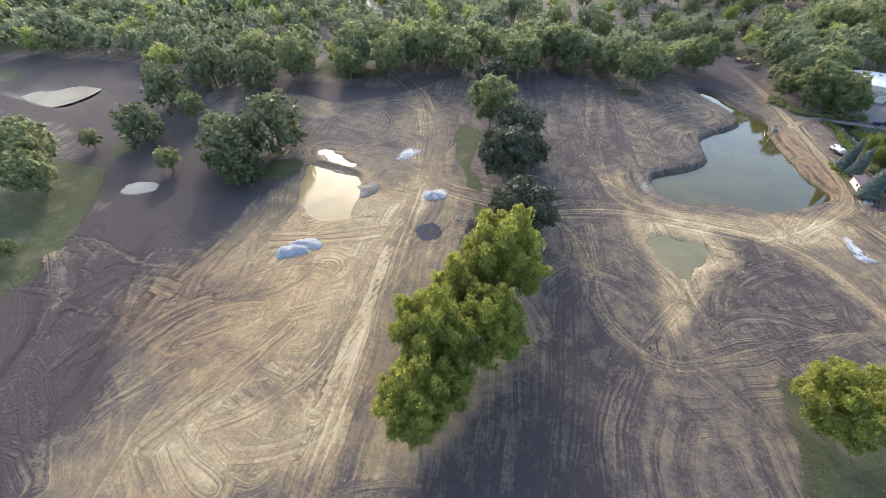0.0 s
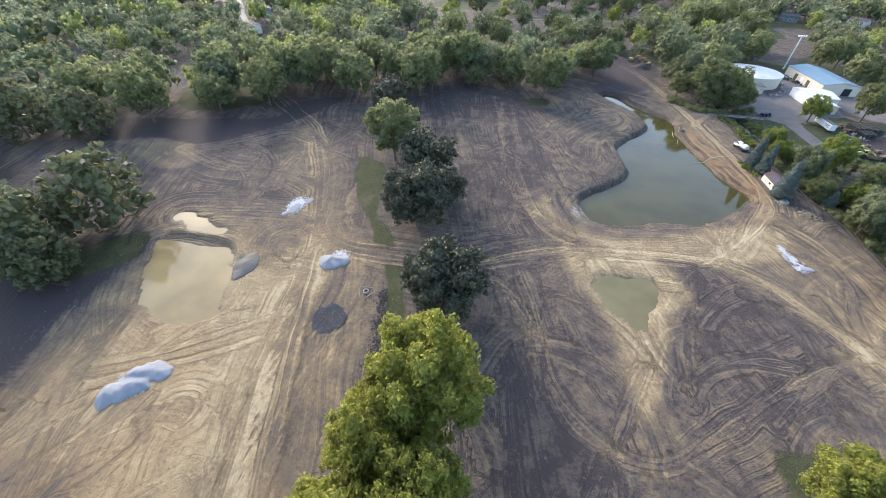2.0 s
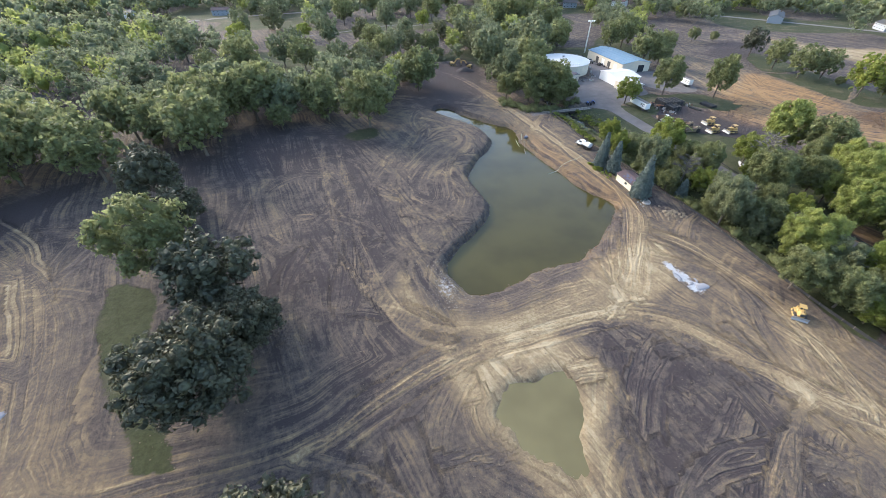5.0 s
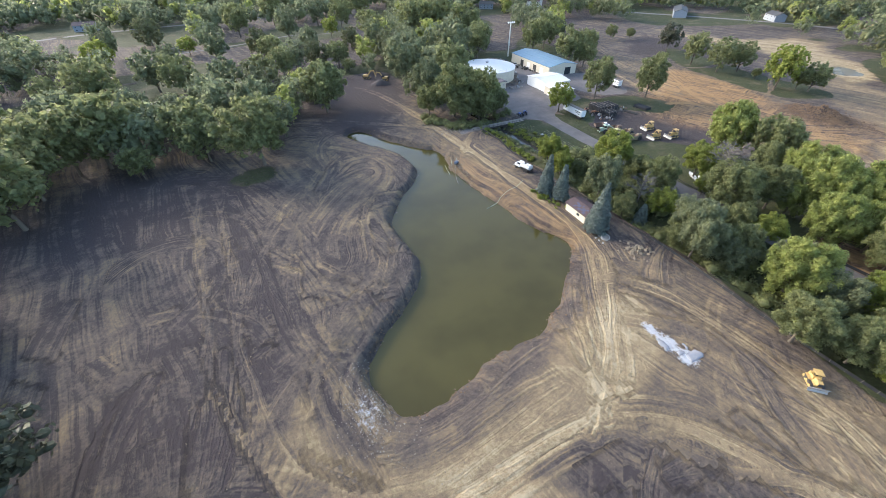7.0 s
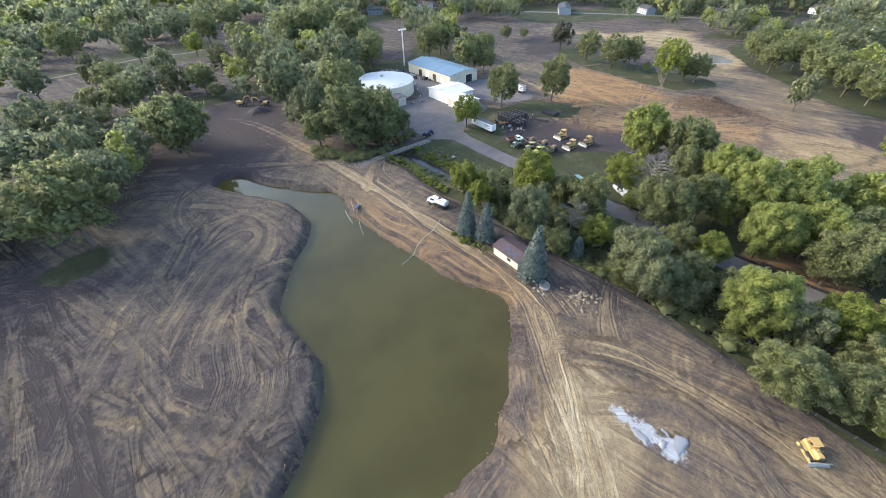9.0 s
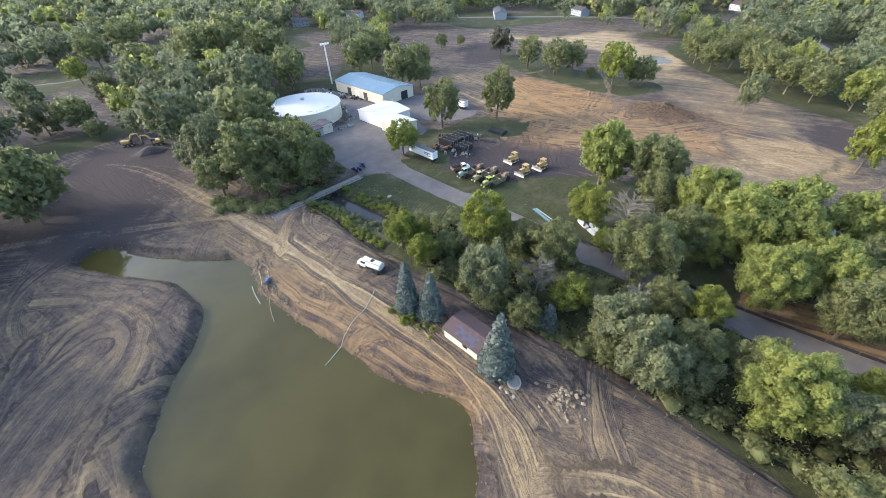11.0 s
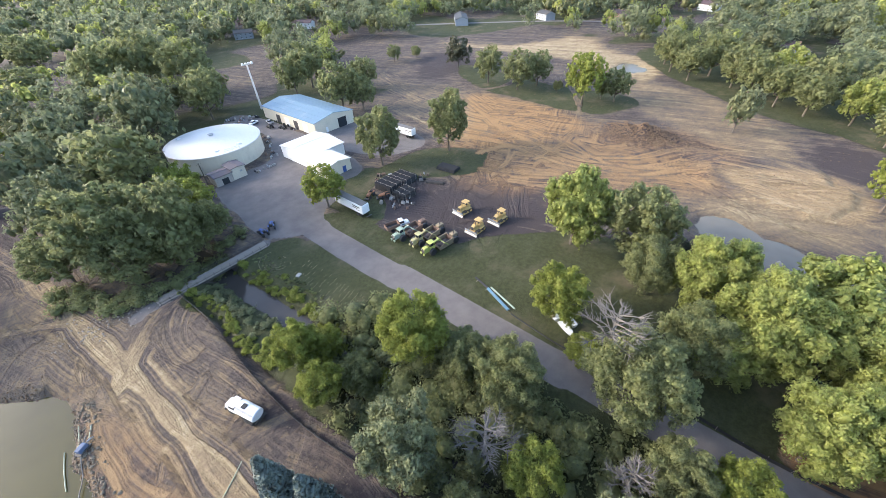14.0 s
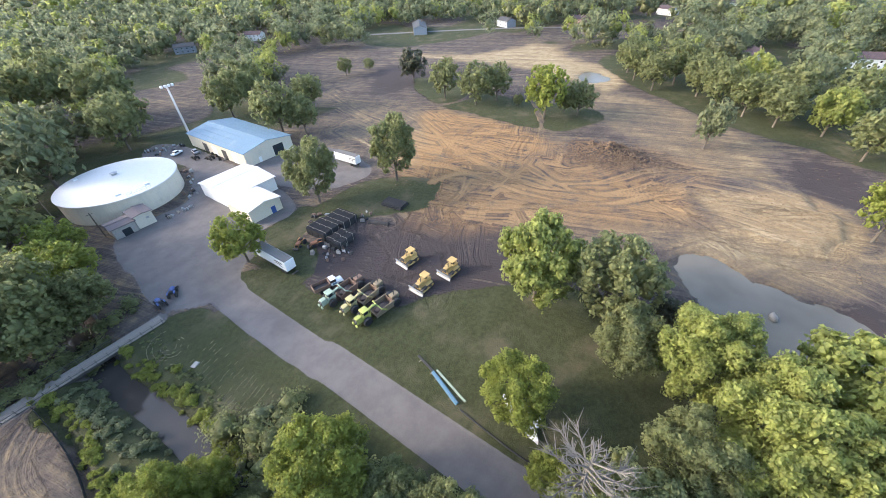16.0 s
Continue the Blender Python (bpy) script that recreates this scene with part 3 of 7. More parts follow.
    (2.6, 0.6, [(193.8, 234.6), (206.4, 207.6), (222.8, 183.5), (239.6, 167.9), (246.3, 137.3)]),
    (2.2, 0.5, [(203.1, 217.9), (233.8, 214.5), (268.3, 223.8), (312.5, 249.1), (375.9, 281)]),
    (1.3, 0.8, [(252, 163), (254, 150), (251, 139)]), (1.1, -0.8, [(248, 164), (249, 150), (246, 135)]), (1.3, 0.8, [(244.5, 165), (245, 150), (242, 132)]),
    (1.0, -0.8, [(241, 165), (241, 150), (237, 134)]), (1.2, 0.8, [(237.5, 166), (237, 150), (233, 136)]), (1.1, -0.8, [(233.5, 165), (233, 150), (229, 137)]), (1.2, 0.8, [(229, 166), (228, 152), (225.5, 139)]),
    (1.2, 0.7, [(222, 160), (217, 148), (214, 134), (210, 125)]), (1.2, -0.7, [(218, 160), (213.5, 148), (210.5, 134)]),
    (2.4, 0.6, [(218.4, 354.2), (253.9, 320.3), (274.1, 277), (305.2, 278.2), (355.4, 313.2)]),
]
TRACKS = [(w, k, curve(p)) for w, k, p in TRACKS]
# loose wheel marks all over the site
_rng = np.random.RandomState(3)
MARKS = []
for cx, cy, sx, sy, many, lean in ((-58.3, 38.9, 45, 45, 34, 1.1), (-104, 14, 26, 20, 26, 2.2), (39.6, 69.5, 45, 35, 30, 1.4), (31.1, 181.9, 40, 60, 40, 1.7), (95.2, 128.3, 16, 50, 24, 1.5), (-39.3, 148.8, 60, 40, 30, 2.0), (231.3, 187.7, 50, 70, 44, 1.9), (86.9, 246, 20, 60, 22, 1.4), (174.2, 213, 16, 14, 24, 0.4)):
    for _ in range(many):
        a, x, y = lean + _rng.randn() * 0.5, cx + _rng.uniform(-sx, sx), cy + _rng.uniform(-sy, sy)
        bend, pts = _rng.randn() * 0.03, []
        for _ in range(int(_rng.randint(5, 12))):
            pts.append((x, y))
            x, y, a = x + 5 * math.cos(a), y + 5 * math.sin(a), a + bend * 5
        MARKS.append((_rng.choice((0.14, 0.08, -0.16)), _rng.uniform(1.4, 4.2), curve(pts, step=5)))
CLAY = [  # how pale, softness, outline
    (0.22, 9, [(-76, -12.7), (-89.1, 17.2), (-108.4, 46.1), (-104.8, 100.7), (-110.1, 116.5), (-87.2, 123), (-69.5, 121.3), (-45.9, 121.8), (-27.7, 92.1), (-29.2, 63.6), (-26.2, 37.3), (-24.1, 9.7)]),
    (0.32, 5, [(-86.7, 74.5), (-80.7, 103.1), (-53.1, 91.7), (-47.8, 68.2), (-44.7, 41.9), (-45.7, 24.4), (-69.8, 28.1), (-68.9, 42.6), (-94.9, 44.3), (-94.1, 58.9)]),
    (0.32, 4, [(-67, 12.5), (-63.1, 22.3), (-46.7, 19.5), (-37.9, 25.5), (-28.1, 18.6), (-38.8, 5.6), (-60.2, 1.6)]),
    (0.25, 4, [(-59.5, 115.5), (-47.6, 109.7), (-45.4, 93.8), (-57.1, 93.6)]),
    (0.5, 2.5, [(18.6, 119.2), (34.7, 122), (46.6, 120.5), (51.3, 109.2), (42.8, 95.9), (35.7, 79.3), (30.7, 71.3), (28.8, 93.3), (23, 104.5)]),
    (0.42, 3, [(14.2, 152.9), (22, 135.9), (39.9, 131.5), (69.7, 143.6), (89.6, 146.2), (86.4, 134), (67.5, 125.5), (37.8, 125.3), (22.9, 130.8), (12.1, 142.6)]),
    (0.22, 2, [(19.2, 150), (26.2, 153.4), (32, 139.3), (25, 135)]),
    (0.12, 6, [(15.1, 146.8), (22.9, 130.8), (40.8, 127.4), (66.7, 132.6), (91, 159.7), (104.9, 154.4), (108.2, 132.1), (103.4, 100.2), (91.4, 85.4), (76.1, 108.5), (60.6, 122.2), (38.6, 120.1), (16.7, 124.3)]),
    (0.02, 4, [(89.1, 164.7), (101.9, 155.2), (98.2, 132.5), (87.4, 135.1), (76.5, 133.8), (67.7, 144.6)]),
    (0.26, 4, [(101.8, 115.7), (109.2, 100.6), (92.4, 83.2), (85.6, 87.5), (81.9, 97.2)]),
    (0.03, 8, [(23.1, 141), (21.2, 161.3), (35, 179.9), (40.9, 207.8), (49, 244.7), (40.4, 267.9), (11.9, 254.1), (8.9, 201.7)]),
    (0.16, 7, [(91.2, 168.9), (83.8, 204.3), (81.9, 235.3), (71.4, 269), (75.3, 299.8), (89.9, 269.7), (100.1, 242.2), (98.8, 194.7)]),
    (0.2, 7, [(-59.5, 115.5), (-49.9, 127.8), (-66.2, 157.8), (-92.8, 187.8), (-100.5, 177.3), (-79.7, 137.2)]),
    (0.1, 8, [(250.5, 346.5), (258.2, 294.7), (262.5, 249.7), (270.4, 214.3), (258.5, 201.5), (239.1, 183.8), (241.9, 170.9), (260.4, 154.5), (245.2, 128.1), (223.2, 122.6), (208.3, 165.5), (205.1, 189.2), (188.9, 220.7), (212.2, 244.8), (216.2, 287.2)]),
    (0.6, 4, [(353.1, 381.4), (371.4, 326.1), (424.7, 292.4), (395, 258.6), (365.1, 217.7), (335.7, 212.7), (333.1, 224.5), (355.1, 280.2)]),
    (0.34, 5, [(328.6, 223.3), (316.8, 181), (296.4, 155.8), (287.9, 147), (268.7, 140.2), (256.7, 157.3), (262.4, 171.2), (285.2, 205.2)]),
    (0.4, 2.0, [(242.5, 157.2), (254.5, 139.2), (245.2, 128.1), (231.5, 128), (225.5, 136.2), (228, 152.2), (236.1, 162.9)]),
    (0.3, 4, [(215.2, 164.6), (226.7, 148.4), (220.1, 130.7), (207.9, 136.1), (206.8, 159.7)]),
    (0.3, 5, [(234.4, 271), (237, 251.1), (219.3, 241.8), (212.1, 259)]),
    (0.14, 5, [(-110.5, 24), (-108.6, 34.6), (-105.3, 42.5), (-77.6, 16.8), (-74.7, 6), (-88.3, 12)]),
    (0.2, 4, [(-75.7, -2.5), (-64.9, 7.1), (-42.7, 4), (-55, -6.2), (-68.3, -10.1)]),
    (0.05, 6, [(200, 170), (222, 196), (250, 176), (262, 160), (258, 132), (228, 124), (208, 130), (212, 150)]),
    (0.3, 2, [(-160, 160), (-150.3, 162.3), (-132, 159.7), (-122.3, 146), (-130, 139.1), (-145.7, 145.2)]),
    (0.28, 3, [(-21.2, 15.7), (-25.3, 29.5), (-15.5, 37.4), (-7.7, 57), (-1.8, 53.2), (-5.7, 37.5), (-11.4, 19.7)]),
]
RUST = [
    (1.0, 5, [(262.5, 278.7), (266, 240), (252, 212), (228, 222), (206, 232), (214, 248), (236, 262)]),
    (0.8, 8, [(199.5, 243.3), (234.4, 271), (251.9, 228.7), (244.6, 197.1), (246, 170.9), (218.4, 167.6), (202.4, 193.1), (186.8, 220.6)]),
    (0.4, 4, [(233, 183.7), (248, 190), (268.5, 188.4), (261.8, 166.2), (246.7, 158.2), (237.6, 167.9)]),
    (0.45, 3, [(242.5, 157.2), (254.5, 139.2), (245.2, 128.1), (231.5, 128), (225.5, 136.2), (228, 152.2), (236.1, 162.9)]),
    (0.3, 5, [(-96.8, 19.1), (-58.3, 19.4), (-52.5, 54.5), (-78.1, 77.6), (-97, 57.9)]),
    (0.5, 4, [(89.2, 167.8), (81.7, 200.1), (79.9, 226.9), (86, 227.1), (91.8, 200.5), (96.2, 168.2)]),
]
TOPSOIL_AND_SHADE = [  # dark topsoil spread on the ground, with maple shade painted in beside their row
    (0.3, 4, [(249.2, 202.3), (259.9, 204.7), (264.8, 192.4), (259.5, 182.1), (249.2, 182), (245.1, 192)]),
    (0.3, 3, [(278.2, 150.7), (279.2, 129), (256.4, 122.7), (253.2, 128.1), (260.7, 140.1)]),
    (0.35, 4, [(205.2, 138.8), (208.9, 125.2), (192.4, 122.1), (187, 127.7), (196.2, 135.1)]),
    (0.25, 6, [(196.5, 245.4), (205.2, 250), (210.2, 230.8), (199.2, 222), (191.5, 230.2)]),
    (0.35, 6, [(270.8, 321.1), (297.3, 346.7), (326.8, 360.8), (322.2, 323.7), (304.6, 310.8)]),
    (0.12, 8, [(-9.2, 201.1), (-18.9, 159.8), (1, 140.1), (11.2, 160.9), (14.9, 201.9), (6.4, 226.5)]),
    # next two outlines: topsoil darkened together with the maples' cast shade
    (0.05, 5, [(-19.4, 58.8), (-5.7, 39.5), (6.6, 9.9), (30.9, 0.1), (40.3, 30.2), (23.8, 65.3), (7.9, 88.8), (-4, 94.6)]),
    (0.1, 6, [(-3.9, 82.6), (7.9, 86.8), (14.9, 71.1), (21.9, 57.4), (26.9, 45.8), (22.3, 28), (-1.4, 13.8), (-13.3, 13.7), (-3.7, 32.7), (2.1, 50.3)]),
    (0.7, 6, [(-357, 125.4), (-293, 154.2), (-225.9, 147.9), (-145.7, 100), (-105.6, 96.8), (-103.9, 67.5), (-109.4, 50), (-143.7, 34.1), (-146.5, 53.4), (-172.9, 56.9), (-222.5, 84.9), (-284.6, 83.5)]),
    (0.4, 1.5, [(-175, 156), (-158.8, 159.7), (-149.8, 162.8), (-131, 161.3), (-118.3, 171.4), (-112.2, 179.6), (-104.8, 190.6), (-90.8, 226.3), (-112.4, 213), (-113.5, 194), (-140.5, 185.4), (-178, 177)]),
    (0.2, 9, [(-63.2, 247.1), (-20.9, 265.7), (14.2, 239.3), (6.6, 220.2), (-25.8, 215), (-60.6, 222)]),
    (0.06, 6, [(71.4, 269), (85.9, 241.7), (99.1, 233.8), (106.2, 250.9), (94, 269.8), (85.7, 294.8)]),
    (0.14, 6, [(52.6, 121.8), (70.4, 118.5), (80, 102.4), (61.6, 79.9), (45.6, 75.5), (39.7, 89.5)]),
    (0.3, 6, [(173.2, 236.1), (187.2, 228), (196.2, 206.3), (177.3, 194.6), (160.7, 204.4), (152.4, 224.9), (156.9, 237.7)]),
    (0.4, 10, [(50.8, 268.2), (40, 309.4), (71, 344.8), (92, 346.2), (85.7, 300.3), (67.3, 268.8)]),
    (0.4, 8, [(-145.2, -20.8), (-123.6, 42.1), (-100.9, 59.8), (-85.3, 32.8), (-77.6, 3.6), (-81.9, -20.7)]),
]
GRASS = [
    (1.0, 3, [(-275.4, 55.2), (-188, 64.4), (-173.1, 74.2), (-213.3, 116), (-225.2, 116.6), (-163.5, 60.9), (-146.4, 43.8), (-129.8, 10.7), (-155.1, -40.6), (-276, -21.4)]),
    (0.8, 2, [(-60, 164.2), (-46.4, 158.7), (-40.8, 130.1), (-32.9, 118.1), (-25.8, 102.1), (-20.7, 84.3), (-19.5, 72.5), (-23.4, 72.5), (-27.7, 95.1), (-39.9, 117.9), (-52, 136.9)]),
    (0.6, 2, [(52.5, 67.7), (59.5, 71.8), (67.5, 71.9), (89.6, 60.4), (97.5, 30.9), (60.6, 30.4), (53.9, 48.1)]),
    (1.0, 2, [(140.8, 249.9), (150, 246), (151.7, 235.4), (152.3, 222.8), (156.9, 210.5), (162.8, 205.5), (174.3, 194.6), (184.4, 178.8), (186.4, 148), (177.1, 119.8), (145.6, 117.6), (144.6, 166.3), (145.3, 189), (144.1, 217.4)]),
    (1.0, 2, [(129.5, 248.5), (135.5, 240.1), (135.1, 220.2), (135.6, 196.8), (137, 174), (138.4, 156.4), (137.4, 127), (111.3, 104.7), (115.5, 154.9), (111.5, 180.8), (108.5, 205.1), (107.2, 231.9), (106.2, 247.7)]),
    (0.9, 1.5, [(152.4, 256.8), (174.3, 259.9), (172.8, 250), (164.5, 247.6), (161, 237.8), (155.7, 233.4), (150.7, 236.4)]),
    (0.8, 2, [(186.7, 255.9), (201.1, 252.1), (208.4, 235), (197.4, 226.2), (185.4, 232.2), (175.7, 244.7), (170, 255.3)]),
    (0.9, 3, [(275, 286.2), (298.6, 317.7), (309.5, 313.4), (297.6, 253.1), (299.4, 216.1), (287.3, 205.3), (267.6, 217.4), (267.1, 252)]),
    (1.0, 4, [(353.6, 215.3), (322.5, 183.1), (302, 158.7), (292.6, 137.5), (282.1, 108.1), (316.5, 76), (464.6, 55.8), (436.1, 191.2), (400.3, 238.4)]),
    (0.62, 2.5, [(2.3, 245.5), (9.4, 254), (20, 251.3), (20.2, 241.7), (13, 238.8), (5.9, 240.6)]),
    (0.9, 3, [(-62, 407), (-48, 424), (-20, 398), (6, 372), (-6, 364), (-30, 392)]), (0.9, 3, [(30, 366), (44, 380), (80, 376), (98, 388), (92, 362), (60, 356)]), (0.8, 4, [(-46, 500), (-20, 512), (30, 496), (86, 530), (90, 514), (30, 480), (-20, 490)]),
    (0.9, 4, [(-159.6, 191.8), (-127.3, 211.5), (-142.2, 238.1), (-180.4, 222)]),
    (0.8, 3, [(-114.7, 81), (-103.4, 89), (-101.9, 100.8), (-113.5, 102.6), (-126.1, 80.8)]),
    (0.8, 6, [(368, 401.9), (446.5, 355.2), (490, 383.9), (418.4, 487.9)]),
]
WATERS = [(LAKE_SHORE, -2.9), (POND_TAN, -0.5), (POND_SMALL, -0.45), (POND_FAR, -0.5), (POND_TINY, -0.3), (POND_GREY, -0.5), (POND_FIELD, -0.4), (POND_SPILL, -0.3)]


DITCH = curve([(107.6, 244.5), (108.2, 237.2), (108.1, 230.9), (107.3, 224.6), (107.5, 217.4), (109, 209.2)])


def height(X, Y):
    """How high the bare ground lies, with its hollows for water and its banks."""
    z = 0.35 * lumps(X, Y, 40, 3) + 0.22 * lumps(X, Y, 7, 3)
    for shore, level in WATERS:
        d = far_from(X, Y, shore, 14, True) + (2.4 if level < -0.8 else 5.5) * lumps(X, Y, 5, 4)
        bank = level + 0.15 + (0.3 - level) * step01(d, 0, 2.4) * 0.6
        z = np.where(d < 14, z * step01(d, 2, 12) + np.where(d < 0, level - 0.1 + np.maximum(d * 0.5, -1.6), bank * (1 - step01(d, 0.5, 9))), z)
    d = far_from(X, Y, STREAM_LINE, 16) + 1.5 * lumps(X, Y, 6, 3)
    z = np.where(d < 16, z - 3.0 * (1 - step01(d, 0.4, 6.0)), z)
    z = z - 0.9 * (1 - step01(far_from(X, Y, DITCH, 6), 0.3, 1.3))
    flat = np.minimum(far_from(X, Y, ROAD_LINE, 12) - 4.5, far_from(X, Y, YARD, 12, True))
    z = z * step01(flat, -1, 6)
    # a heap of dug clods and a cut edge in the field beyond the yard
    z = z + 3.8 * np.exp(-(((X - 254.4) / 6.5) ** 2 + ((Y - 193) / 11) ** 2)) * (1 + 2.2 * lumps(X, Y, 4, 3))
    edge = far_from(X, Y, curve([(255.3, 163), (258, 144), (248, 136), (241, 130.5), (230.4, 134.8), (225.2, 136.6), (223, 143), (224, 150), (226, 160), (232, 168)], True), 14, True)
    ragged = edge + 5 * lumps(X, Y, 3.5, 3)
    z = z + 0.9 * step01(ragged, 1.2, -1.2)
    z = z + 0.9 * (1 - step01(far_from(X, Y, curve([(-100, 106.6), (-92, 106.4), (-80, 105.6), (-73.5, 100)]), 8) + 1.5 * lumps(X, Y, 3, 3), 0.4, 1.8))
    # heaped topsoil beside the digger
    z = z + 1.8 * np.exp(-(((X - 85) / 5) ** 2 + ((Y - 329.6) / 4) ** 2)) + 1.2 * np.exp(-(((X - 104.8) / 4) ** 2 + ((Y - 152.4) / 9) ** 2)) * (1 + lumps(X, Y, 3, 2))
    return z


def axis(lo, hi, step, reach, count):
    """Even steps within lo to hi, then ever longer ones out to the reach."""
    grow = np.geomspace(step * 1.5, reach, count)
    return np.concatenate([(lo - grow)[::-1], np.arange(lo, hi + step / 2, step), hi + grow])


def build_ground():
    xs, ys = axis(-134, 306, 0.92, 3000, 52), axis(-14, 346, 0.92, 3000, 56)
    X, Y = np.meshgrid(xs, ys)
    X, Y = X.ravel(), Y.ravel()
    Z = height(X, Y)
    wob, wide = lumps(X, Y, 9, 4), lumps(X, Y, 60, 4)
    clay = 0.15 + 0.25 * wide + 0.2 * wob
    for k, soft, line in CLAY:
        clay += k * step01(far_from(X, Y, curve(line, True), 30, True) + min(9, 1.6 * soft) * wob, soft, -soft)
    for k, soft, line in TOPSOIL_AND_SHADE:
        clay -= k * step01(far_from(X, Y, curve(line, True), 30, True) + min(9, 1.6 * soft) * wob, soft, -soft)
    rust = np.zeros(X.shape)
    for k, soft, line in RUST:
        rust = np.maximum(rust, k * step01(far_from(X, Y, curve(line, True), 30, True) + min(9, 1.6 * soft) * wob, soft, -soft))
    grass = np.zeros(X.shape)
    for k, soft, line in GRASS:
        grass = np.maximum(grass, k * step01(far_from(X, Y, curve(line, True), 20, True) + 5 * wob, soft, -soft))
    grass = np.maximum(grass, 0.95 * step01(far_from(X, Y, ROAD_LINE, 14) + 2 * wob, 8.5, 6.5) * step01(Y, 244, 238))
    outside = 1 - step01(X, -330, -300) * (1 - step01(X, 308, 350)) * (1 - step01(Y, 303, 344)) * step01(Y, -60, -30)
    for k, line in ((1.0, [(235.6, 343.2), (261.4, 472.8), (332.3, 516.4), (413.9, 459.4), (454, 368.5), (422.4, 280.5), (362.7, 216.6), (307.2, 209.9), (293.7, 275.5)]), (0.25, [(-63.9, 338), (60.5, 346.5), (113.8, 407.9), (138, 514), (59.5, 578.8), (-49.4, 539.7), (-129.3, 435.7)])):
        outside *= 1 - k * step01(far_from(X, Y, curve(line, True), 30, True) + 12 * wob, 4, -4)
    grass = np.maximum(grass, outside * (0.15 + 0.95 * step01(lumps(X, Y, 70, 3), -0.08, 0.12)))
    lat, road, trk = np.full(X.shape, 60.0), np.zeros(X.shape), np.zeros(X.shape)
    mark, mk = np.full(X.shape, 8.0), np.zeros(X.shape)
    inner = (X > -140) & (X < 316) & (Y > -20) & (Y < 352)
    x, y = X[inner], Y[inner]
    l, r, u, o, q = lat[inner], road[inner], trk[inner], mark[inner], mk[inner]
    dz = np.zeros(x.shape)
    for w, k, line in TRACKS:
        d, fade = beside(x, y, line, 60)
        u = np.where(d < l, (0.2 if w > 6 else 0.14) * k * fade, u)
        l = np.minimum(l, d)
        m = step01(d + 2.5 * wob[inner], w, w * 0.45) * fade
        r = np.maximum(r, k * m) if k > 0 else r + k * m * (1 - r)
        dz -= 0.1 * abs(k) * np.exp(-(((d - 1.3) / 0.5) ** 2)) - 0.06 * np.exp(-(((d - 2.3) / 0.5) ** 2))
    for shore, _ in WATERS[:3]:
        d = np.abs(far_from(x, y, shore, 60, True))
        u = np.where(d < l, 0, u)
        l = np.minimum(l, d)
    for i, (k, w, line) in enumerate(MARKS):
        d, fade = beside(x, y, line, 8)
        swath = (d + 1.2 * wob[inner] < w) & (fade > 0.35) & (r < 0.3)
        l, u = np.where(swath, d + 100 + 9 * (i % 5), l), np.where(swath, 0, u)
        q = np.where(d < o, k * fade, q)
        o = np.minimum(o, d)
        dz -= 0.05 * np.exp(-(((d - 1.3) / 0.5) ** 2)) - 0.03 * np.exp(-((d / 0.6) ** 2))
    lat[inner], road[inner], trk[inner], mark[inner], mk[inner] = l, r, u, o, q
    Z[inner] += dz * (1 - step01(grass[inner], 0.3, 0.7))
    pave = np.maximum(step01(far_from(X, Y, ROAD_LINE + (0.5, 0), 10) + 0.5 * wob, 4.0, 3.5), step01(far_from(X, Y, YARD, 10, True) + 2 * wob, 0.6, -0.6))
    pave = np.maximum(pave, 0.8 * step01(far_from(X, Y, PAD, 10, True) + 4 * wob, 2, -2))
    pave = np.maximum(pave, 0.75 * step01(far_from(X, Y, BRIDGE_LANE, 8) + 2 * wob, 2.0, 1.2))
    bare = step01(far_from(X, Y, curve([(145.5, 137.4), (154.2, 139.9), (159.4, 128.9), (155.1, 116.3), (147.3, 113.6)], True), 20, True) + 3 * wob, 2, -2)
    rust = np.maximum(rust, 0.7 * bare)
    grass = grass * (1 - step01(road, 0.3, 0.6)) * (1 - bare)
    wet, lime = np.zeros(X.shape), np.zeros(X.shape)
    for shore, _ in WATERS:
        d = far_from(X, Y, shore, 8, True) + 2.5 * wob
        wet = np.maximum(wet, step01(d, 2.6, 0.2))
        grass *= step01(d, 1, 3)
    wet = np.maximum(wet, step01(far_from(X, Y, DITCH, 6), 1.2, 0.5))
    wet = np.maximum(wet, step01(far_from(X, Y, STREAM_LINE, 8), 4.5, 2.5))
    for cx, cy, rx, ry in ((87.0, 127.4, 2.6, 2.8), (86.4, 131.6, 2.4, 3.4), (86.0, 135.6, 1.7, 3.0), (-69.7, 127.3, 4, 7), (-45.6, 104.8, 4, 5), (-72.9, 60.1, 5, 4), (-39.3, 86, 1, 1), (25.1, 144.2, 4.5, 9)):
        f = 0.6 if cx == 25.1 else 1.0
        lime = np.maximum(lime, f * np.exp(-(((X - cx) / rx) ** 2 + ((Y - cy) / ry) ** 2)))
    me = bpy.data.meshes.new("ground")
    n, m = len(xs), len(ys)
    at = np.arange(n * m).reshape(m, n)
    quads = np.stack([at[:-1, :-1], at[:-1, 1:], at[1:, 1:], at[1:, :-1]], -1).reshape(-1, 4)
    me.vertices.add(n * m)
    me.vertices.foreach_set("co", np.stack([X, Y, Z], -1).ravel())
    me.loops.add(quads.size)
    me.loops.foreach_set("vertex_index", quads.ravel())
    me.polygons.add(len(quads))
    me.polygons.foreach_set("loop_start", np.arange(0, quads.size, 4))
    me.update(calc_edges=True)
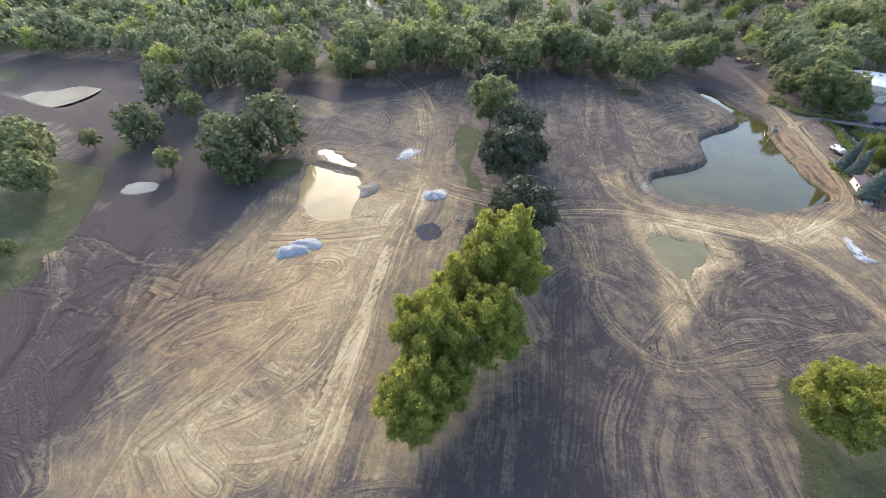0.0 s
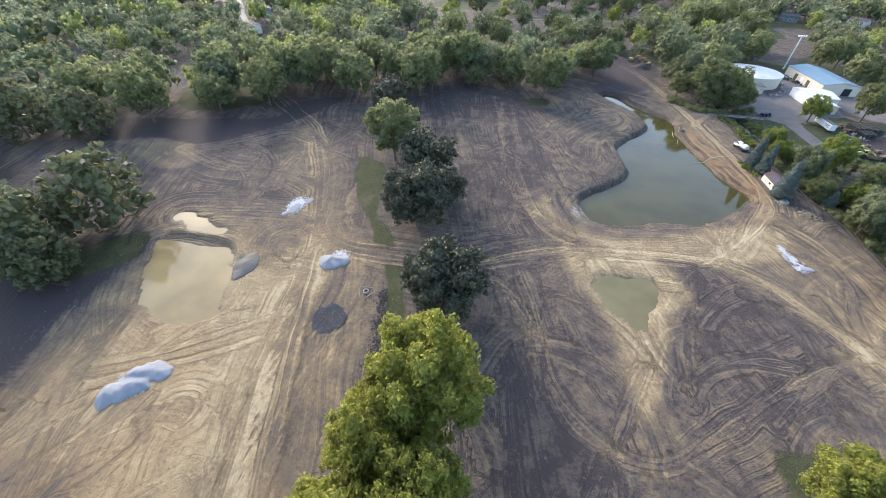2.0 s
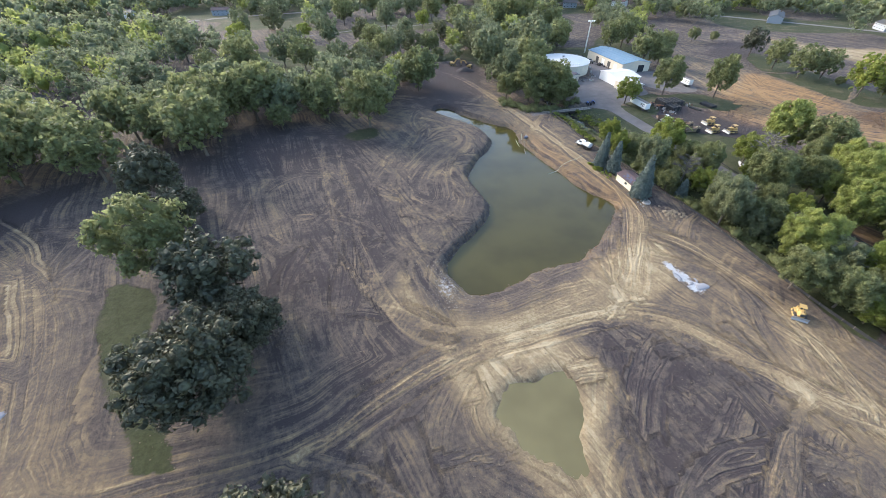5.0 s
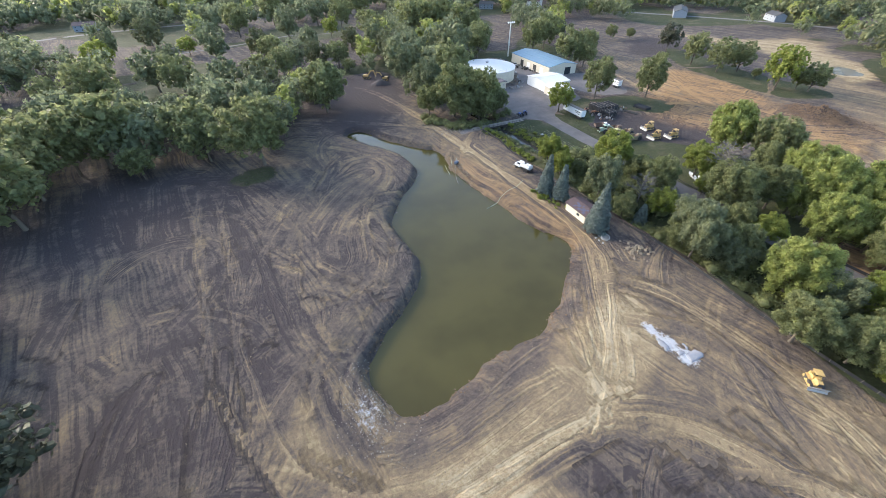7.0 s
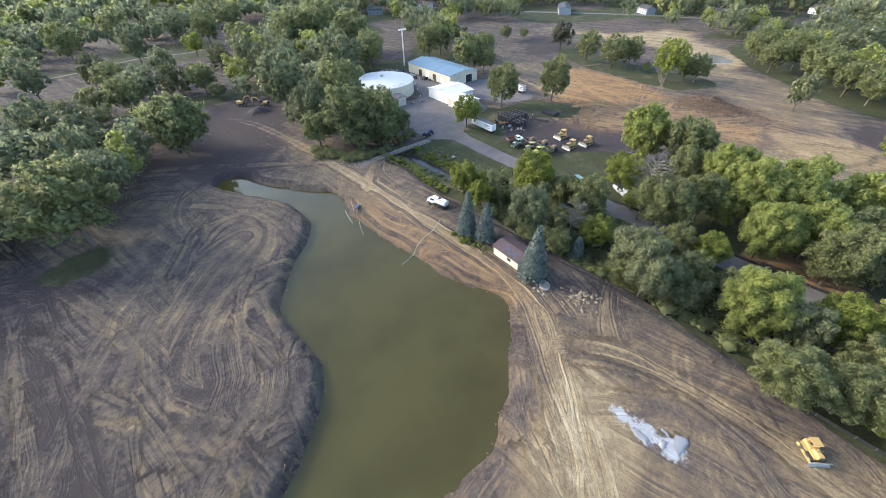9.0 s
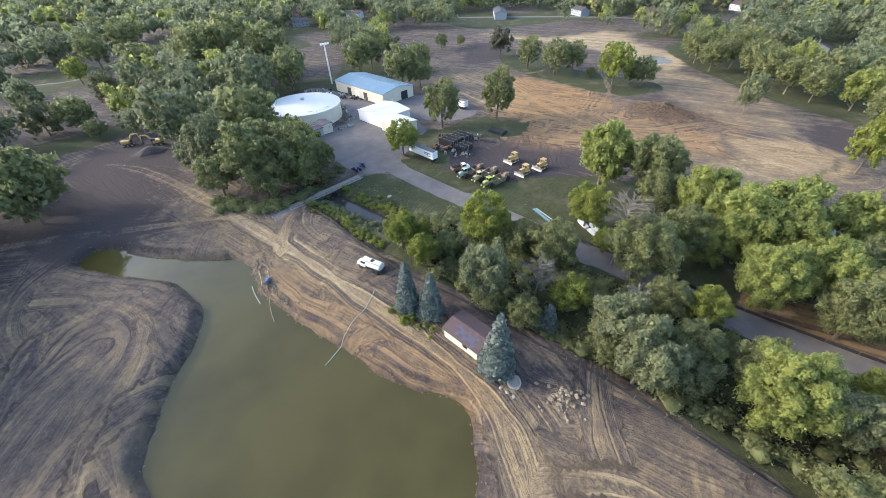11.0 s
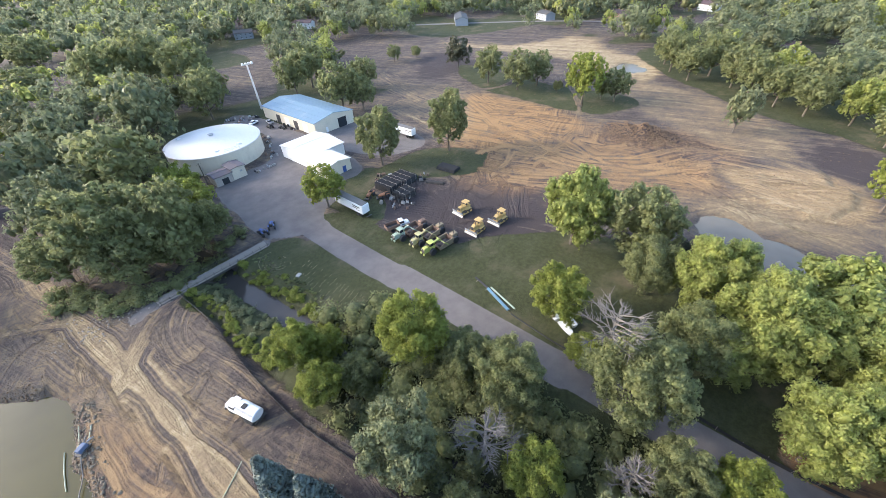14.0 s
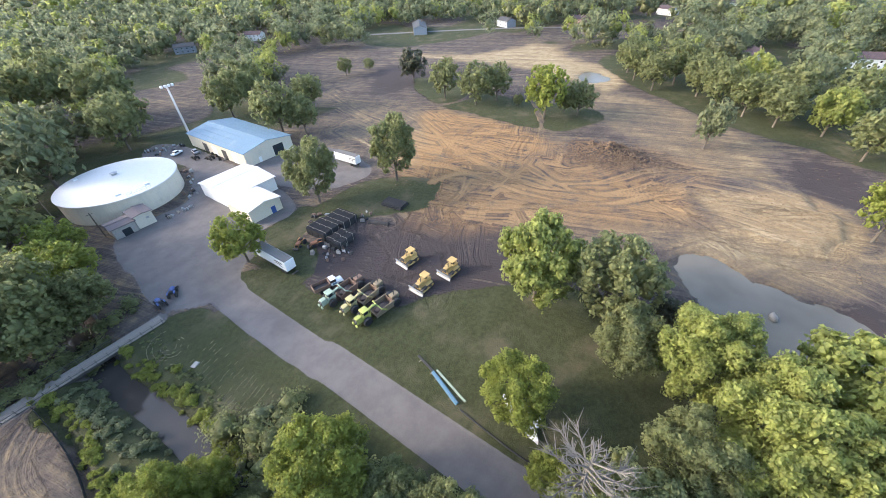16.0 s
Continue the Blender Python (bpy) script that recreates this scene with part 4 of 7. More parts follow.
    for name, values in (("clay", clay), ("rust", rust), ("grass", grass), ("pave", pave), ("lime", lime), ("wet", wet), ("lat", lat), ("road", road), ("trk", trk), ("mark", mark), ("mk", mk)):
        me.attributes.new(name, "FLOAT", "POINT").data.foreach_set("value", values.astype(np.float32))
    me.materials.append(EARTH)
    me.shade_smooth()
    return tagged(new("ground", me), "churned topsoil and clay of a building site with wheel tracks", "ground", kind="structure")


def ground_at(x, y):
    return float(height(np.array([x], float), np.array([y], float))[0])


build_ground()


def build_water(name, shore, level, material, label):
    """A sheet of water in its hollow, with a rim that lies under the bank."""
    line = shore[::2]
    way = np.roll(line, -1, 0) - np.roll(line, 1, 0)
    turn = 1 if (line[:, 0] * np.roll(line[:, 1], -1) - np.roll(line[:, 0], -1) * line[:, 1]).sum() > 0 else -1
    out = np.stack([way[:, 1], -way[:, 0]], 1) / np.linalg.norm(way, axis=1)[:, None] * turn
    rim = [tuple(p) for p in line + out * 2.6]
    s = Shape().slab(rim, level - 0.08, level)
    return tagged(part(name, s, material), label, "water", kind="structure")


build_water("water_lake", LAKE_SHORE, -2.6, LAKE, "murky olive green lake water, still, reflecting the sky")
build_water("water_pond", POND_TAN, -0.35, MUDWATER, "tan muddy water standing in a clay hollow")
build_water("water_pond", POND_SMALL, -0.3, OLIVEWATER, "small yellowish muddy pond in pale clay")
build_water("water_pond", POND_FAR, -0.35, TANWATER, "pale muddy pond among dark topsoil")
build_water("water_pond", POND_TINY, -0.18, GREYWATER, "tiny grey puddle in dark topsoil")
build_water("water_pond", POND_GREY, -0.35, GREYWATER, "shallow grey pond beside dug clay")
build_water("water_pond", POND_SPILL, -0.22, MUDWATER, "shallow tan puddle beside a muddy pond")
build_water("water_pond", POND_FIELD, -0.25, GREYWATER, "pale puddle in far sandy field")
bank = Shape()
left, right = [], []
for i, p in enumerate(STREAM_LINE):
    way = STREAM_LINE[min(i + 1, len(STREAM_LINE) - 1)] - STREAM_LINE[max(i - 1, 0)]
    side = np.array([-way[1], way[0]]) / np.linalg.norm(way) * 2.3
    left.append(tuple(p + side))
    right.append(tuple(p - side))
bank.slab((left + right[::-1])[::-1], -2.3, -2.15)
tagged(part("water_stream", bank, STREAM), "dark shallow stream between weedy banks", "water", kind="structure")


# paths and streets beyond the site
PATHS = [(1.2, [(-47.2, 466.2), (8.1, 480.5), (41.4, 497.2), (66.3, 503.1), (84.8, 496.1), (117.4, 513.2)]), (1.2, [(-53.9, 347.4), (8.9, 368.9), (32.5, 415.8), (56.9, 432.2), (89.1, 449.8), (125.7, 464.8)]),
         (2.6, [(-338, 513.7), (-297.2, 458.5), (-264.1, 409.1), (-209.2, 337.5), (-187.1, 314.7), (-152.9, 260.8)]), (3.2, [(-303.3, 539.2), (-207.6, 551.8), (-113.7, 593), (-7.5, 611.6), (93.3, 625.4)]), (3.4, [(392.2, 485.5), (454.3, 397.3), (491.5, 332.3), (511, 260.1)])]
PATHS = [(w, curve(p, step=6)) for w, p in PATHS]
for w, line in PATHS:
    way = np.gradient(line, axis=0)
    side = np.stack([-way[:, 1], way[:, 0]], 1) / np.linalg.norm(way, axis=1)[:, None] * w
    rim = [tuple(q) for q in line + side] + [tuple(q) for q in (line - side)[::-1]]
    tagged(part("path", Shape().slab(rim[::-1], -0.4, 0.1), PALEPATH), "pale cart path through the parkland" if w < 3 else "pale grey street among trees", "path", kind="structure")


# ---- trees ----
def leaves(rng, centres, radii, count, size, lift=0.25):
    """Leaf sprays on the outside of a cloud of rounded clumps, as folded diamonds."""
    centres, radii = np.array(centres), np.array(radii)
    share = (radii**2).mean(1) if radii.ndim == 2 else radii**2
    pick = rng.choice(len(centres), count * 2, p=share / share.sum())
    way = rng.normal(size=(count * 2, 3))
    way[:, 2] += lift
    way /= np.linalg.norm(way, axis=1, keepdims=True)
    rad = radii[pick] if radii.ndim == 2 else np.repeat(radii[pick][:, None], 3, 1)
    pos = centres[pick] + way * rad * rng.uniform(0.72, 1.3, (count * 2, 1))
    keep = np.ones(len(pos), bool)
    rr = radii if radii.ndim == 2 else np.repeat(radii[:, None], 3, 1)
    for c, r in zip(centres, rr):
        keep &= (((pos - c) / r) ** 2).sum(1) > 0.6
    pos, way = pos[keep][:count], way[keep][:count]
    nor = way + rng.normal(scale=0.55, size=way.shape)
    nor /= np.linalg.norm(nor, axis=1, keepdims=True)
    a = np.cross(nor, rng.normal(size=nor.shape))
    a /= np.linalg.norm(a, axis=1, keepdims=True)
    b = np.cross(nor, a)
    s = size * rng.uniform(0.55, 1.35, (len(pos), 1))
    quad = np.stack([pos - a * s, pos - b * s * 0.62 + nor * s * 0.2, pos + a * s, pos + b * s * 0.62 + nor * s * 0.2], 1)
    faces = np.arange(len(pos) * 4).reshape(-1, 4)
    tris = np.concatenate([faces[:, [0, 1, 2]], faces[:, [0, 2, 3]]])
    return quad.reshape(-1, 3), tris


def cores(centres, radii, level=1, rough=0.3, fill=0.7):
    """The dense inside of each clump."""
    s = Shape()
    for i, (c, r) in enumerate(zip(centres, radii)):
        s.lump(tuple(np.broadcast_to(r, 3) * fill), tuple(c), rough, i, level=level)
    return s


def clumps(rng, kind, many):
    """Where the clumps of a crown sit, for a crown of radius 8 m that stands on z = 0: boughs, each with its sprays."""
    out, rad = [], []
    sprays = 6 if many > 30 else 2
    boughs = max(3, many // (sprays + 1))
    for i in range(boughs):
        u = -0.8 + 1.75 * (i + rng.uniform(0.2, 0.8)) / boughs
        a = 2.39996 * i + rng.uniform(-0.3, 0.3)
        flat = math.sqrt(max(0.05, 1 - u * u))
        if kind == "willow":
            reach, top, big = 4.2 * rng.uniform(0.8, 1.15), 8.8 + 5.0 * u + rng.uniform(-0.6, 1.6), rng.uniform(1.7, 2.4)
        elif kind == "dome":
            reach, top, big = 5.6 * rng.uniform(0.93, 1.05), 6.4 + 6.0 * u, rng.uniform(2.2, 2.8)
        elif kind == "dark":
            reach, top, big = 5.0 * rng.uniform(0.95, 1.05), 8.2 + 4.6 * u, rng.uniform(2.4, 2.9)
        elif kind == "maple":
            reach, top, big = 5.0 * rng.uniform(0.84, 1.1), 8.6 + 5.0 * u + rng.uniform(-0.6, 0.8), rng.uniform(1.6, 2.3)
        else:
            reach, top, big = 5.1 * rng.uniform(0.86, 1.1), 8.4 + 4.8 * u + rng.uniform(-0.5, 0.7), rng.uniform(1.7, 2.5)
        c = np.array((reach * flat * math.cos(a), reach * flat * math.sin(a), top))
        out.append(tuple(c))
        rad.append((big * 0.74, big * 0.74, big * (0.95 if kind in ("willow", "maple") else 0.66)))
        way0 = np.array((flat * math.cos(a), flat * math.sin(a), 0.5 * u + 0.45))
        for _ in range(sprays):
            way = rng.normal(size=3) + 1.1 * way0
            way /= np.linalg.norm(way)
            r = rng.uniform(0.5, 1.0) * (1.7 if many < 31 else 1.0)
            q = c + way * big * rng.uniform(0.7, 1.08)
            out.append(tuple(q))
            rad.append((r, r, r * {"willow": 1.5, "maple": 1.3}.get(kind, 0.8)))
    return out + [(0, 0, 8.3)], rad + [(3.6, 3.6, 4.4)]


def limbs(rng, top, spread, many=7, girth=0.36):
    s = Shape()
    s.tube([(0, 0, -0.6), (0.1, 0, 0.2), (0.1, 0.1, top * 0.35), (0.2, -0.1, top * 0.8)], [girth * 1.5, girth * 1.1, girth * 0.8, girth * 0.3], 8)
    for i in range(many):
        a, z = 2.4 * i + rng.uniform(-0.4, 0.4), top * rng.uniform(0.25, 0.6)
        d = spread * rng.uniform(0.6, 0.95)
        s.tube([(0.1, 0, z), (d * 0.45 * math.cos(a), d * 0.45 * math.sin(a), z + top * 0.14), (d * math.cos(a + 0.2), d * math.sin(a + 0.2), z + top * 0.32)], [girth * 0.5, girth * 0.3, girth * 0.1], 6)
    return s


def raw_mesh(name, verts, tris, material):
    me = bpy.data.meshes.new(name)
    me.vertices.add(len(verts))
    me.vertices.foreach_set("co", np.asarray(verts, np.float32).ravel())
    me.loops.add(tris.size)
    me.loops.foreach_set("vertex_index", tris.astype(np.int32).ravel())
    me.polygons.add(len(tris))
    me.polygons.foreach_set("loop_start", np.arange(0, tris.size, 3))
    me.update(calc_edges=True)
    me.materials.append(material)
    return me


def joined(shape, verts, tris):
    """A shape's faces, cut into triangles, together with loose triangles."""
    base = np.array(shape.v)
    flat = np.array([(f[0], f[i], f[i + 1]) for f in shape.f for i in range(1, len(f) - 1)])
    return np.concatenate([base, verts]), np.concatenate([flat, tris + len(base)])


CROWN_STYLE = {  # clumps, leaves, leaf size, lift
    "maple": (196, 16500, 0.22, 0.8), "gold": (196, 16500, 0.22, 0.8), "broad": (182, 15000, 0.22, 0.5), "dark": (136, 8000, 0.3, 0.4), "dome": (180, 9000, 0.3, 0.45), "willow": (112, 10500, 0.25, 0.2), "lime": (154, 12000, 0.23, 0.6),
}
CROWNS, TRUNKS = {}, {}
for kind, (many, count, size, lift) in CROWN_STYLE.items():
    for turn in range(2):
        rng = np.random.RandomState(11 + 5 * turn + len(CROWNS))
        c, r = clumps(rng, kind, many)
        v, f = leaves(rng, c, r, count, size, lift)
        v, f = joined(cores(c, r, 0, 0.3, {"dark": 0.8}.get(kind, 0.64)), v, f)
        CROWNS[kind, turn] = raw_mesh("crown", v, f, LEAF[kind])
        v, f = leaves(rng, c, r, count // 4, size * 1.65, lift)
        v, f = joined(cores(c, r, 0, 0.3, 0.55 if kind == "willow" else 0.68), v, f)
        CROWNS[kind, turn + 2] = raw_mesh("crown", v, f, LEAF[kind])
        v, f = leaves(rng, c, r, count // 14, size * 2.8, lift)
        v, f = joined(cores(c[::2] + c[-1:], r[::2] + r[-1:], 0), v, f)
        CROWNS[kind, turn + 4] = raw_mesh("crown", v, f, LEAF[kind])
        TRUNKS[kind, turn] = limbs(rng, 11, 6).mesh("trunk", BARK, True)
TREE_LABEL = {
    "gold": "tall maple with yellow-green leaves", "maple": "tall maple with bright green leaves in upright sprays", "broad": "broad round deciduous tree with mid green leaves", "dark": "dense dark green round-crowned tree",
    "dome": "dense bushy deciduous tree with foliage down to ground",
    "willow": "loose grey-green willow-like tree", "lime": "young tree with yellowish green leaves",
}


FLIGHT = ((0.6, 9.9), (0.2, 49.3), (7.9, 80.8), (22, 104.5), (46.9, 133.8), (75.7, 150.8), (105.1, 162.5), (121.1, 168.4))


def away_from_flight(x, y):
    return min(math.hypot(x - a, y - b) for a, b in FLIGHT)


def tree(kind, x, y, r, label="", group="", tall=1.0):
    rng = random.Random(int(x * 31 + y * 17))
    k, turn, away = r / 8.0, rng.randrange(2), away_from_flight(x, y)
    ob = thing("tree", Matrix.Translation((x, y, ground_at(x, y))) @ Matrix.Rotation(rng.uniform(0, 6.28), 4, "Z") @ Matrix.Diagonal((k, k, k * tall * rng.uniform(1.0, 1.16), 1)), label or TREE_LABEL[kind], "tree", group)
    for name, me in (("trunk", TRUNKS[kind, turn]), ("crown", CROWNS[kind, turn + (0 if away < 56 else 2 if away < 128 else 4)])):
        new(name, me).parent = ob
    return ob


def grove(kind, spots, group, label=""):
    for x, y, r in spots:
        tree(kind, x, y, r, label, group)


for x, y, r in ((-16, 26.6, 7.9), (-13.1, 33.5, 6.8), (-18.5, 39.7, 9.1), (-8.5, 46.6, 8.6), (-17, 54.3, 8.8), (-10.7, 63.1, 10.7)):
    tree("gold", x, y, r, "tall yellow-green maple in a row between dirt tracks", "row of maples", 1.35)
grove("dark", [(-12.9, 92.1, 10.8), (-26.7, 124.2, 11.2), (-58.4, 204.2, 9.9), (-46.8, 189.2, 7.2), (-29, 150.8, 11.1), (-20.1, 137, 7.4)], "row of dark trees")
tree("broad", -45.7, 165.4, 11.6, "broad olive-green tree among darker ones", "trees in the middle strip", 1.0)
grove("dome", [(-120.5, 107.5, 12.5), (-124.5, 88.5, 11.5), (-116, 83.5, 8.4), (-176, 88, 8.8)], "trees on dark topsoil")
grove("willow", [(-141.5, 98, 7)], "trees on dark topsoil")
grove("broad", [ (-175.6, 113.6, 6.5), (-145.6, 76.4, 5.2), (-170.7, 46, 8.4), (-188.2, 55.3, 11), (-190.4, 75.7, 4.5), (-143.9, 23.2, 3.2)], "trees on dark topsoil")
grove("gold", [(58.4, 59.8, 8.9)], "lone maple")
grove("dome", [(-198.1, 120.2, 11.2), (-203.5, 150.5, 12.3), (-179.3, 158.5, 11)], "belt of trees behind the site")
grove("broad", [ (-164.7, 176.4, 12.7), (-141.2, 193.1, 9.9), (-123.3, 207.3, 11.8), (-112.3, 230.7, 12.6), (-83.8, 226.4, 12.1), (-52.1, 240.1, 13.8), (-36.7, 275.2, 13.3), (-5.9, 273, 11), (50.5, 302.9, 11.4)], "belt of trees behind the site")
grove("broad", [(15.9, 253.3, 13.1), (-2.6, 265.5, 9.8), (-23.9, 260.3, 6.2), (48.4, 298.3, 10.5), (-30.7, 278.7, 12.9), (-45.8, 273.6, 11.2), (-52.5, 258.2, 11.1), (-50.1, 342.4, 12.6), (-16.1, 355.5, 10.9), (36.3, 366.2, 8.8)], "belt of trees behind the site")
grove("broad", [(-196, 178, 12), (-178, 196, 11.5), (-152, 214, 12), (-128, 232, 12.5), (-96, 240, 12.5), (-68, 252, 12), (-84, 262, 11), (-60, 276, 12), (-112, 252, 12), (-142, 236, 11.5)], "belt of trees behind the site")
grove("willow", [(95.3, 317.8, 12.7), (110.3, 342.1, 10.5), (136.2, 339.7, 13.9), (98.2, 289.1, 9.6)], "trees by the bridge")
grove("lime", [(120.8, 271, 8.2), (124.1, 286.8, 7.1)], "trees by the bridge")
grove("broad", [(116.1, 299.3, 12.9), (102.2, 267, 11.2), (112.4, 260.8, 10.6), (92, 273.1, 7.2), (102.2, 259.3, 7.6), (113.4, 259.7, 7.6), (120.6, 261.1, 6.4)], "trees by the bridge")
grove("dark", [(184.1, 161.6, 3.3)], "trees beside the road")
grove("lime", [(112.9, 209.1, 5), (117.4, 208.2, 4.6), (111.8, 200, 4.4)], "yellowing trees")
grove("broad", [(130.3, 184.5, 4.5), (112.2, 170.9, 3.9), (141, 160.3, 8.3), (117.7, 198.2, 4.2), (130.2, 183.5, 5.3), (133.1, 151.2, 4.9)], "trees along the stream")
grove("lime", [(127.5, 193.3, 7.2), (121.9, 166.4, 4.6), (135.8, 144.5, 4.7), (151.3, 177.5, 6.3), (144.8, 169.1, 3.7), (150.2, 250.3, 6.9), (131.7, 118.3, 5.8), (113.5, 120.5, 3.2)], "yellowing trees")
grove("willow", [(112.4, 181.8, 7.1), (119.5, 155.3, 7), (114.4, 148.9, 6.8), (120.1, 142.4, 5.3)], "trees along the stream")
grove("maple", [(176.3, 185.2, 9.3), (170.6, 156, 8.1), (162.2, 146.6, 9.2), (174.1, 139.4, 9.4), (164.8, 137.4, 7.4), (148.7, 137.8, 7.1), (123.4, 130.7, 7.8), (156.1, 150.2, 6)], "maples beside the road")
grove("broad", [(179.4, 172.4, 9.2), (169.4, 165.6, 6.8), (131, 175.6, 6), (118.5, 154.2, 6.2), (123.5, 143.7, 5.6), (127, 133.5, 5.6), (154.3, 154.9, 6.8), (109.5, 121.2, 6.3), (114.1, 113.5, 5.9)], "trees beside the road")
tree("broad", 179.2, 257.5, 8.6, "tall yard tree with a clear trunk beside the white building", "trees round the yard", 1.22)
tree("broad", 202.1, 245.6, 8.2, "tall yard tree with a clear trunk beside the dug field", "trees round the yard", 1.25)
grove("broad", [(208.5, 316.1, 10.7), (237.5, 333.1, 8.7), (210.1, 357.5, 10.3), (173.4, 373, 9.5), (165.2, 360.3, 10.3), (223.1, 362.4, 10.9), (214.1, 307.6, 7.7), (177.8, 405.8, 14.2), (166.5, 432, 15.2), (145.6, 434.8, 14)], "trees round the yard")
grove("broad", [(291.5, 365.3, 5.4), (306.9, 359.5, 4), (282.8, 282.7, 8.6), (280.5, 263, 9.7), (291.7, 257.7, 8.3), (288, 215.7, 7.2), (287, 243.9, 2.9), (288.7, 222.2, 4.3)], "trees in the field")
tree("willow", 275.7, 166.1, 6.3, "slender open tree alone in the field", "trees in the field", 1.2)
tree("lime", 236.9, 126.3, 6.6, "tall pale-trunked tree beside the dug field", "trees in the field", 1.5)
grove("lime", [(279, 227.3, 10.1)], "trees in the field")
grove("dark", [(298.3, 315.6, 8.8)], "trees in the field")
grove("broad", [(353.7, 208.7, 9.3), (339.2, 196.7, 8.6), (325.3, 168.6, 8.8), (316.9, 157.6, 8.2), (309.6, 146.8, 8.5), (288.6, 123.6, 8.1), (337.6, 176.8, 9.5), (354.5, 189.5, 10.8), (324.9, 145.9, 10.1), (323.7, 126.1, 9.8), (298.9, 114.5, 8.6), (368.4, 215.6, 8.9)], "trees along the lawn")
grove("maple", [(306.9, 132.6, 8), (336.2, 158.7, 9.3)], "trees along the lawn")
grove("broad", [(120.5, 104.2, 6.4), (129, 101.8, 6.8), (125.6, 112.6, 5.9), (149.9, 124, 7.5), (157.1, 116.3, 7.9), (145.4, 106.2, 6.8), (166.8, 122.1, 7.8), (120.2, 93.1, 6.4), (133.4, 90.3, 6.8)], "trees beside the road")
grove("maple", [(137, 110.5, 6.9), (171.9, 109.5, 8.2), (156.9, 130.7, 7.4), (181.2, 125.5, 7.7)], "maples beside the road")
grove("willow", [(116.7, 100, 4.9), (125.2, 122.8, 5.5)], "trees along the stream")
grove("lime", [(115.9, 108, 4.3)], "yellowing trees")
# parkland beyond the belt
for i, (x, y, r) in enumerate([(24.6, 371.6, 10), (45.7, 379.7, 9), (60.5, 387.8, 8.5), (72.1, 379.1, 7.9), (44.1, 317, 8.1), (17.4, 291.4, 8.5), (87.6, 477.4, 10.8), (136.1, 570.4, 11.9), (131.6, 637.8, 12.3), (52.7, 472.2, 11.2), (17.3, 581.7, 12.4), (48.9, 562.2, 11.1), (70.2, 576.1, 11.2), (-30, 370.7, 9.9), (-65.5, 428.5, 11.2), (33.7, 410, 9.1), (75.3, 363.9, 7.8), (103.3, 399.7, 9.3), (92.8, 429.1, 10.6), (117.6, 463.8, 11), (28.1, 438.9, 9.2), (0.4, 420.2, 10.2), (-19.8, 460.7, 11.5), (16.1, 514.2, 10.8), (-75.4, 363.2, 9.8), (-97.7, 401, 11), (-49.2, 508, 11.7), (104.8, 515.5, 11.2), (-97, 337, 9.6)]):
    tree(("broad", "willow", "dome", "broad", "dome", "willow", "lime", "broad")[i % 8], x, y, r * (0.75, 1.2, 0.9, 1.05, 0.65, 1.1)[i % 6], "", "trees in the parkland", (0.95, 0.8, 1.05)[i % 3])
grove("willow", [(60.4, 414.7, 9.1), (6.2, 342.7, 8.7), (-69.1, 467.9, 10.2), (86.9, 539, 11.2), (-24.6, 403.7, 8.9)], "trees in the parkland")

# houses beyond the woods: place, width, length, turn, walls, roof
HOUSES = [
    (441.1, 423.1, 12, 40, -50, SIDING, IRON, "long pale blue house with a dark roof among trees"),
    (418.8, 158.7, 10, 16, -70, SIDING, SHINGLE, "pale blue house with a grey roof among trees"),
    (427.7, 111.7, 10, 15, 10, WHITE, SHINGLE, "white house with a brown roof among trees"),
    (492.2, 357.9, 10, 18, -30, SIDING, IRON, "grey house with a dark roof behind a lawn"),
    (520, 296.4, 10, 18, -20, BRICK, SHINGLE, "brown brick house behind a lawn"),
    (349.1, 553, 10, 16, 30, WHITE, SHINGLE, "white house with a brown roof among trees"),
    (285.4, 559.1, 10, 16, 60, SIDING, IRON, "grey house among trees"),
    (602.8, 238.2, 10, 18, -30, WHITE, SHINGLE, "white house with a brown roof deep among trees"),
    (661.4, 187.9, 10, 18, 20, WHITE, IRON, "white house with a dark roof deep among trees"),
    (335, 648.9, 10, 16, 40, BRICK, SHINGLE, "brick house among trees"),
    (-219, 354.3, 10, 14, 35, WHITE, SHINGLE, "white house with a brown roof beside a street"),
    (-251.1, 427.5, 10, 16, 35, SIDING, IRON, "pale blue house beside a street"),
    (-312.1, 446.1, 10, 16, 35, BRICK, SHINGLE, "brown brick house beside a street"),
    (-150.1, 319.5, 8, 10, 10, WHITE, IRON, "small white house half hidden among trees"),
    (-214.8, 625.3, 10, 20, 80, WHITE, IRON, "white house beyond the parkland"),
    (-114.8, 616.3, 10, 18, 85, SIDING, SHINGLE, "pale house beyond the parkland"),
]
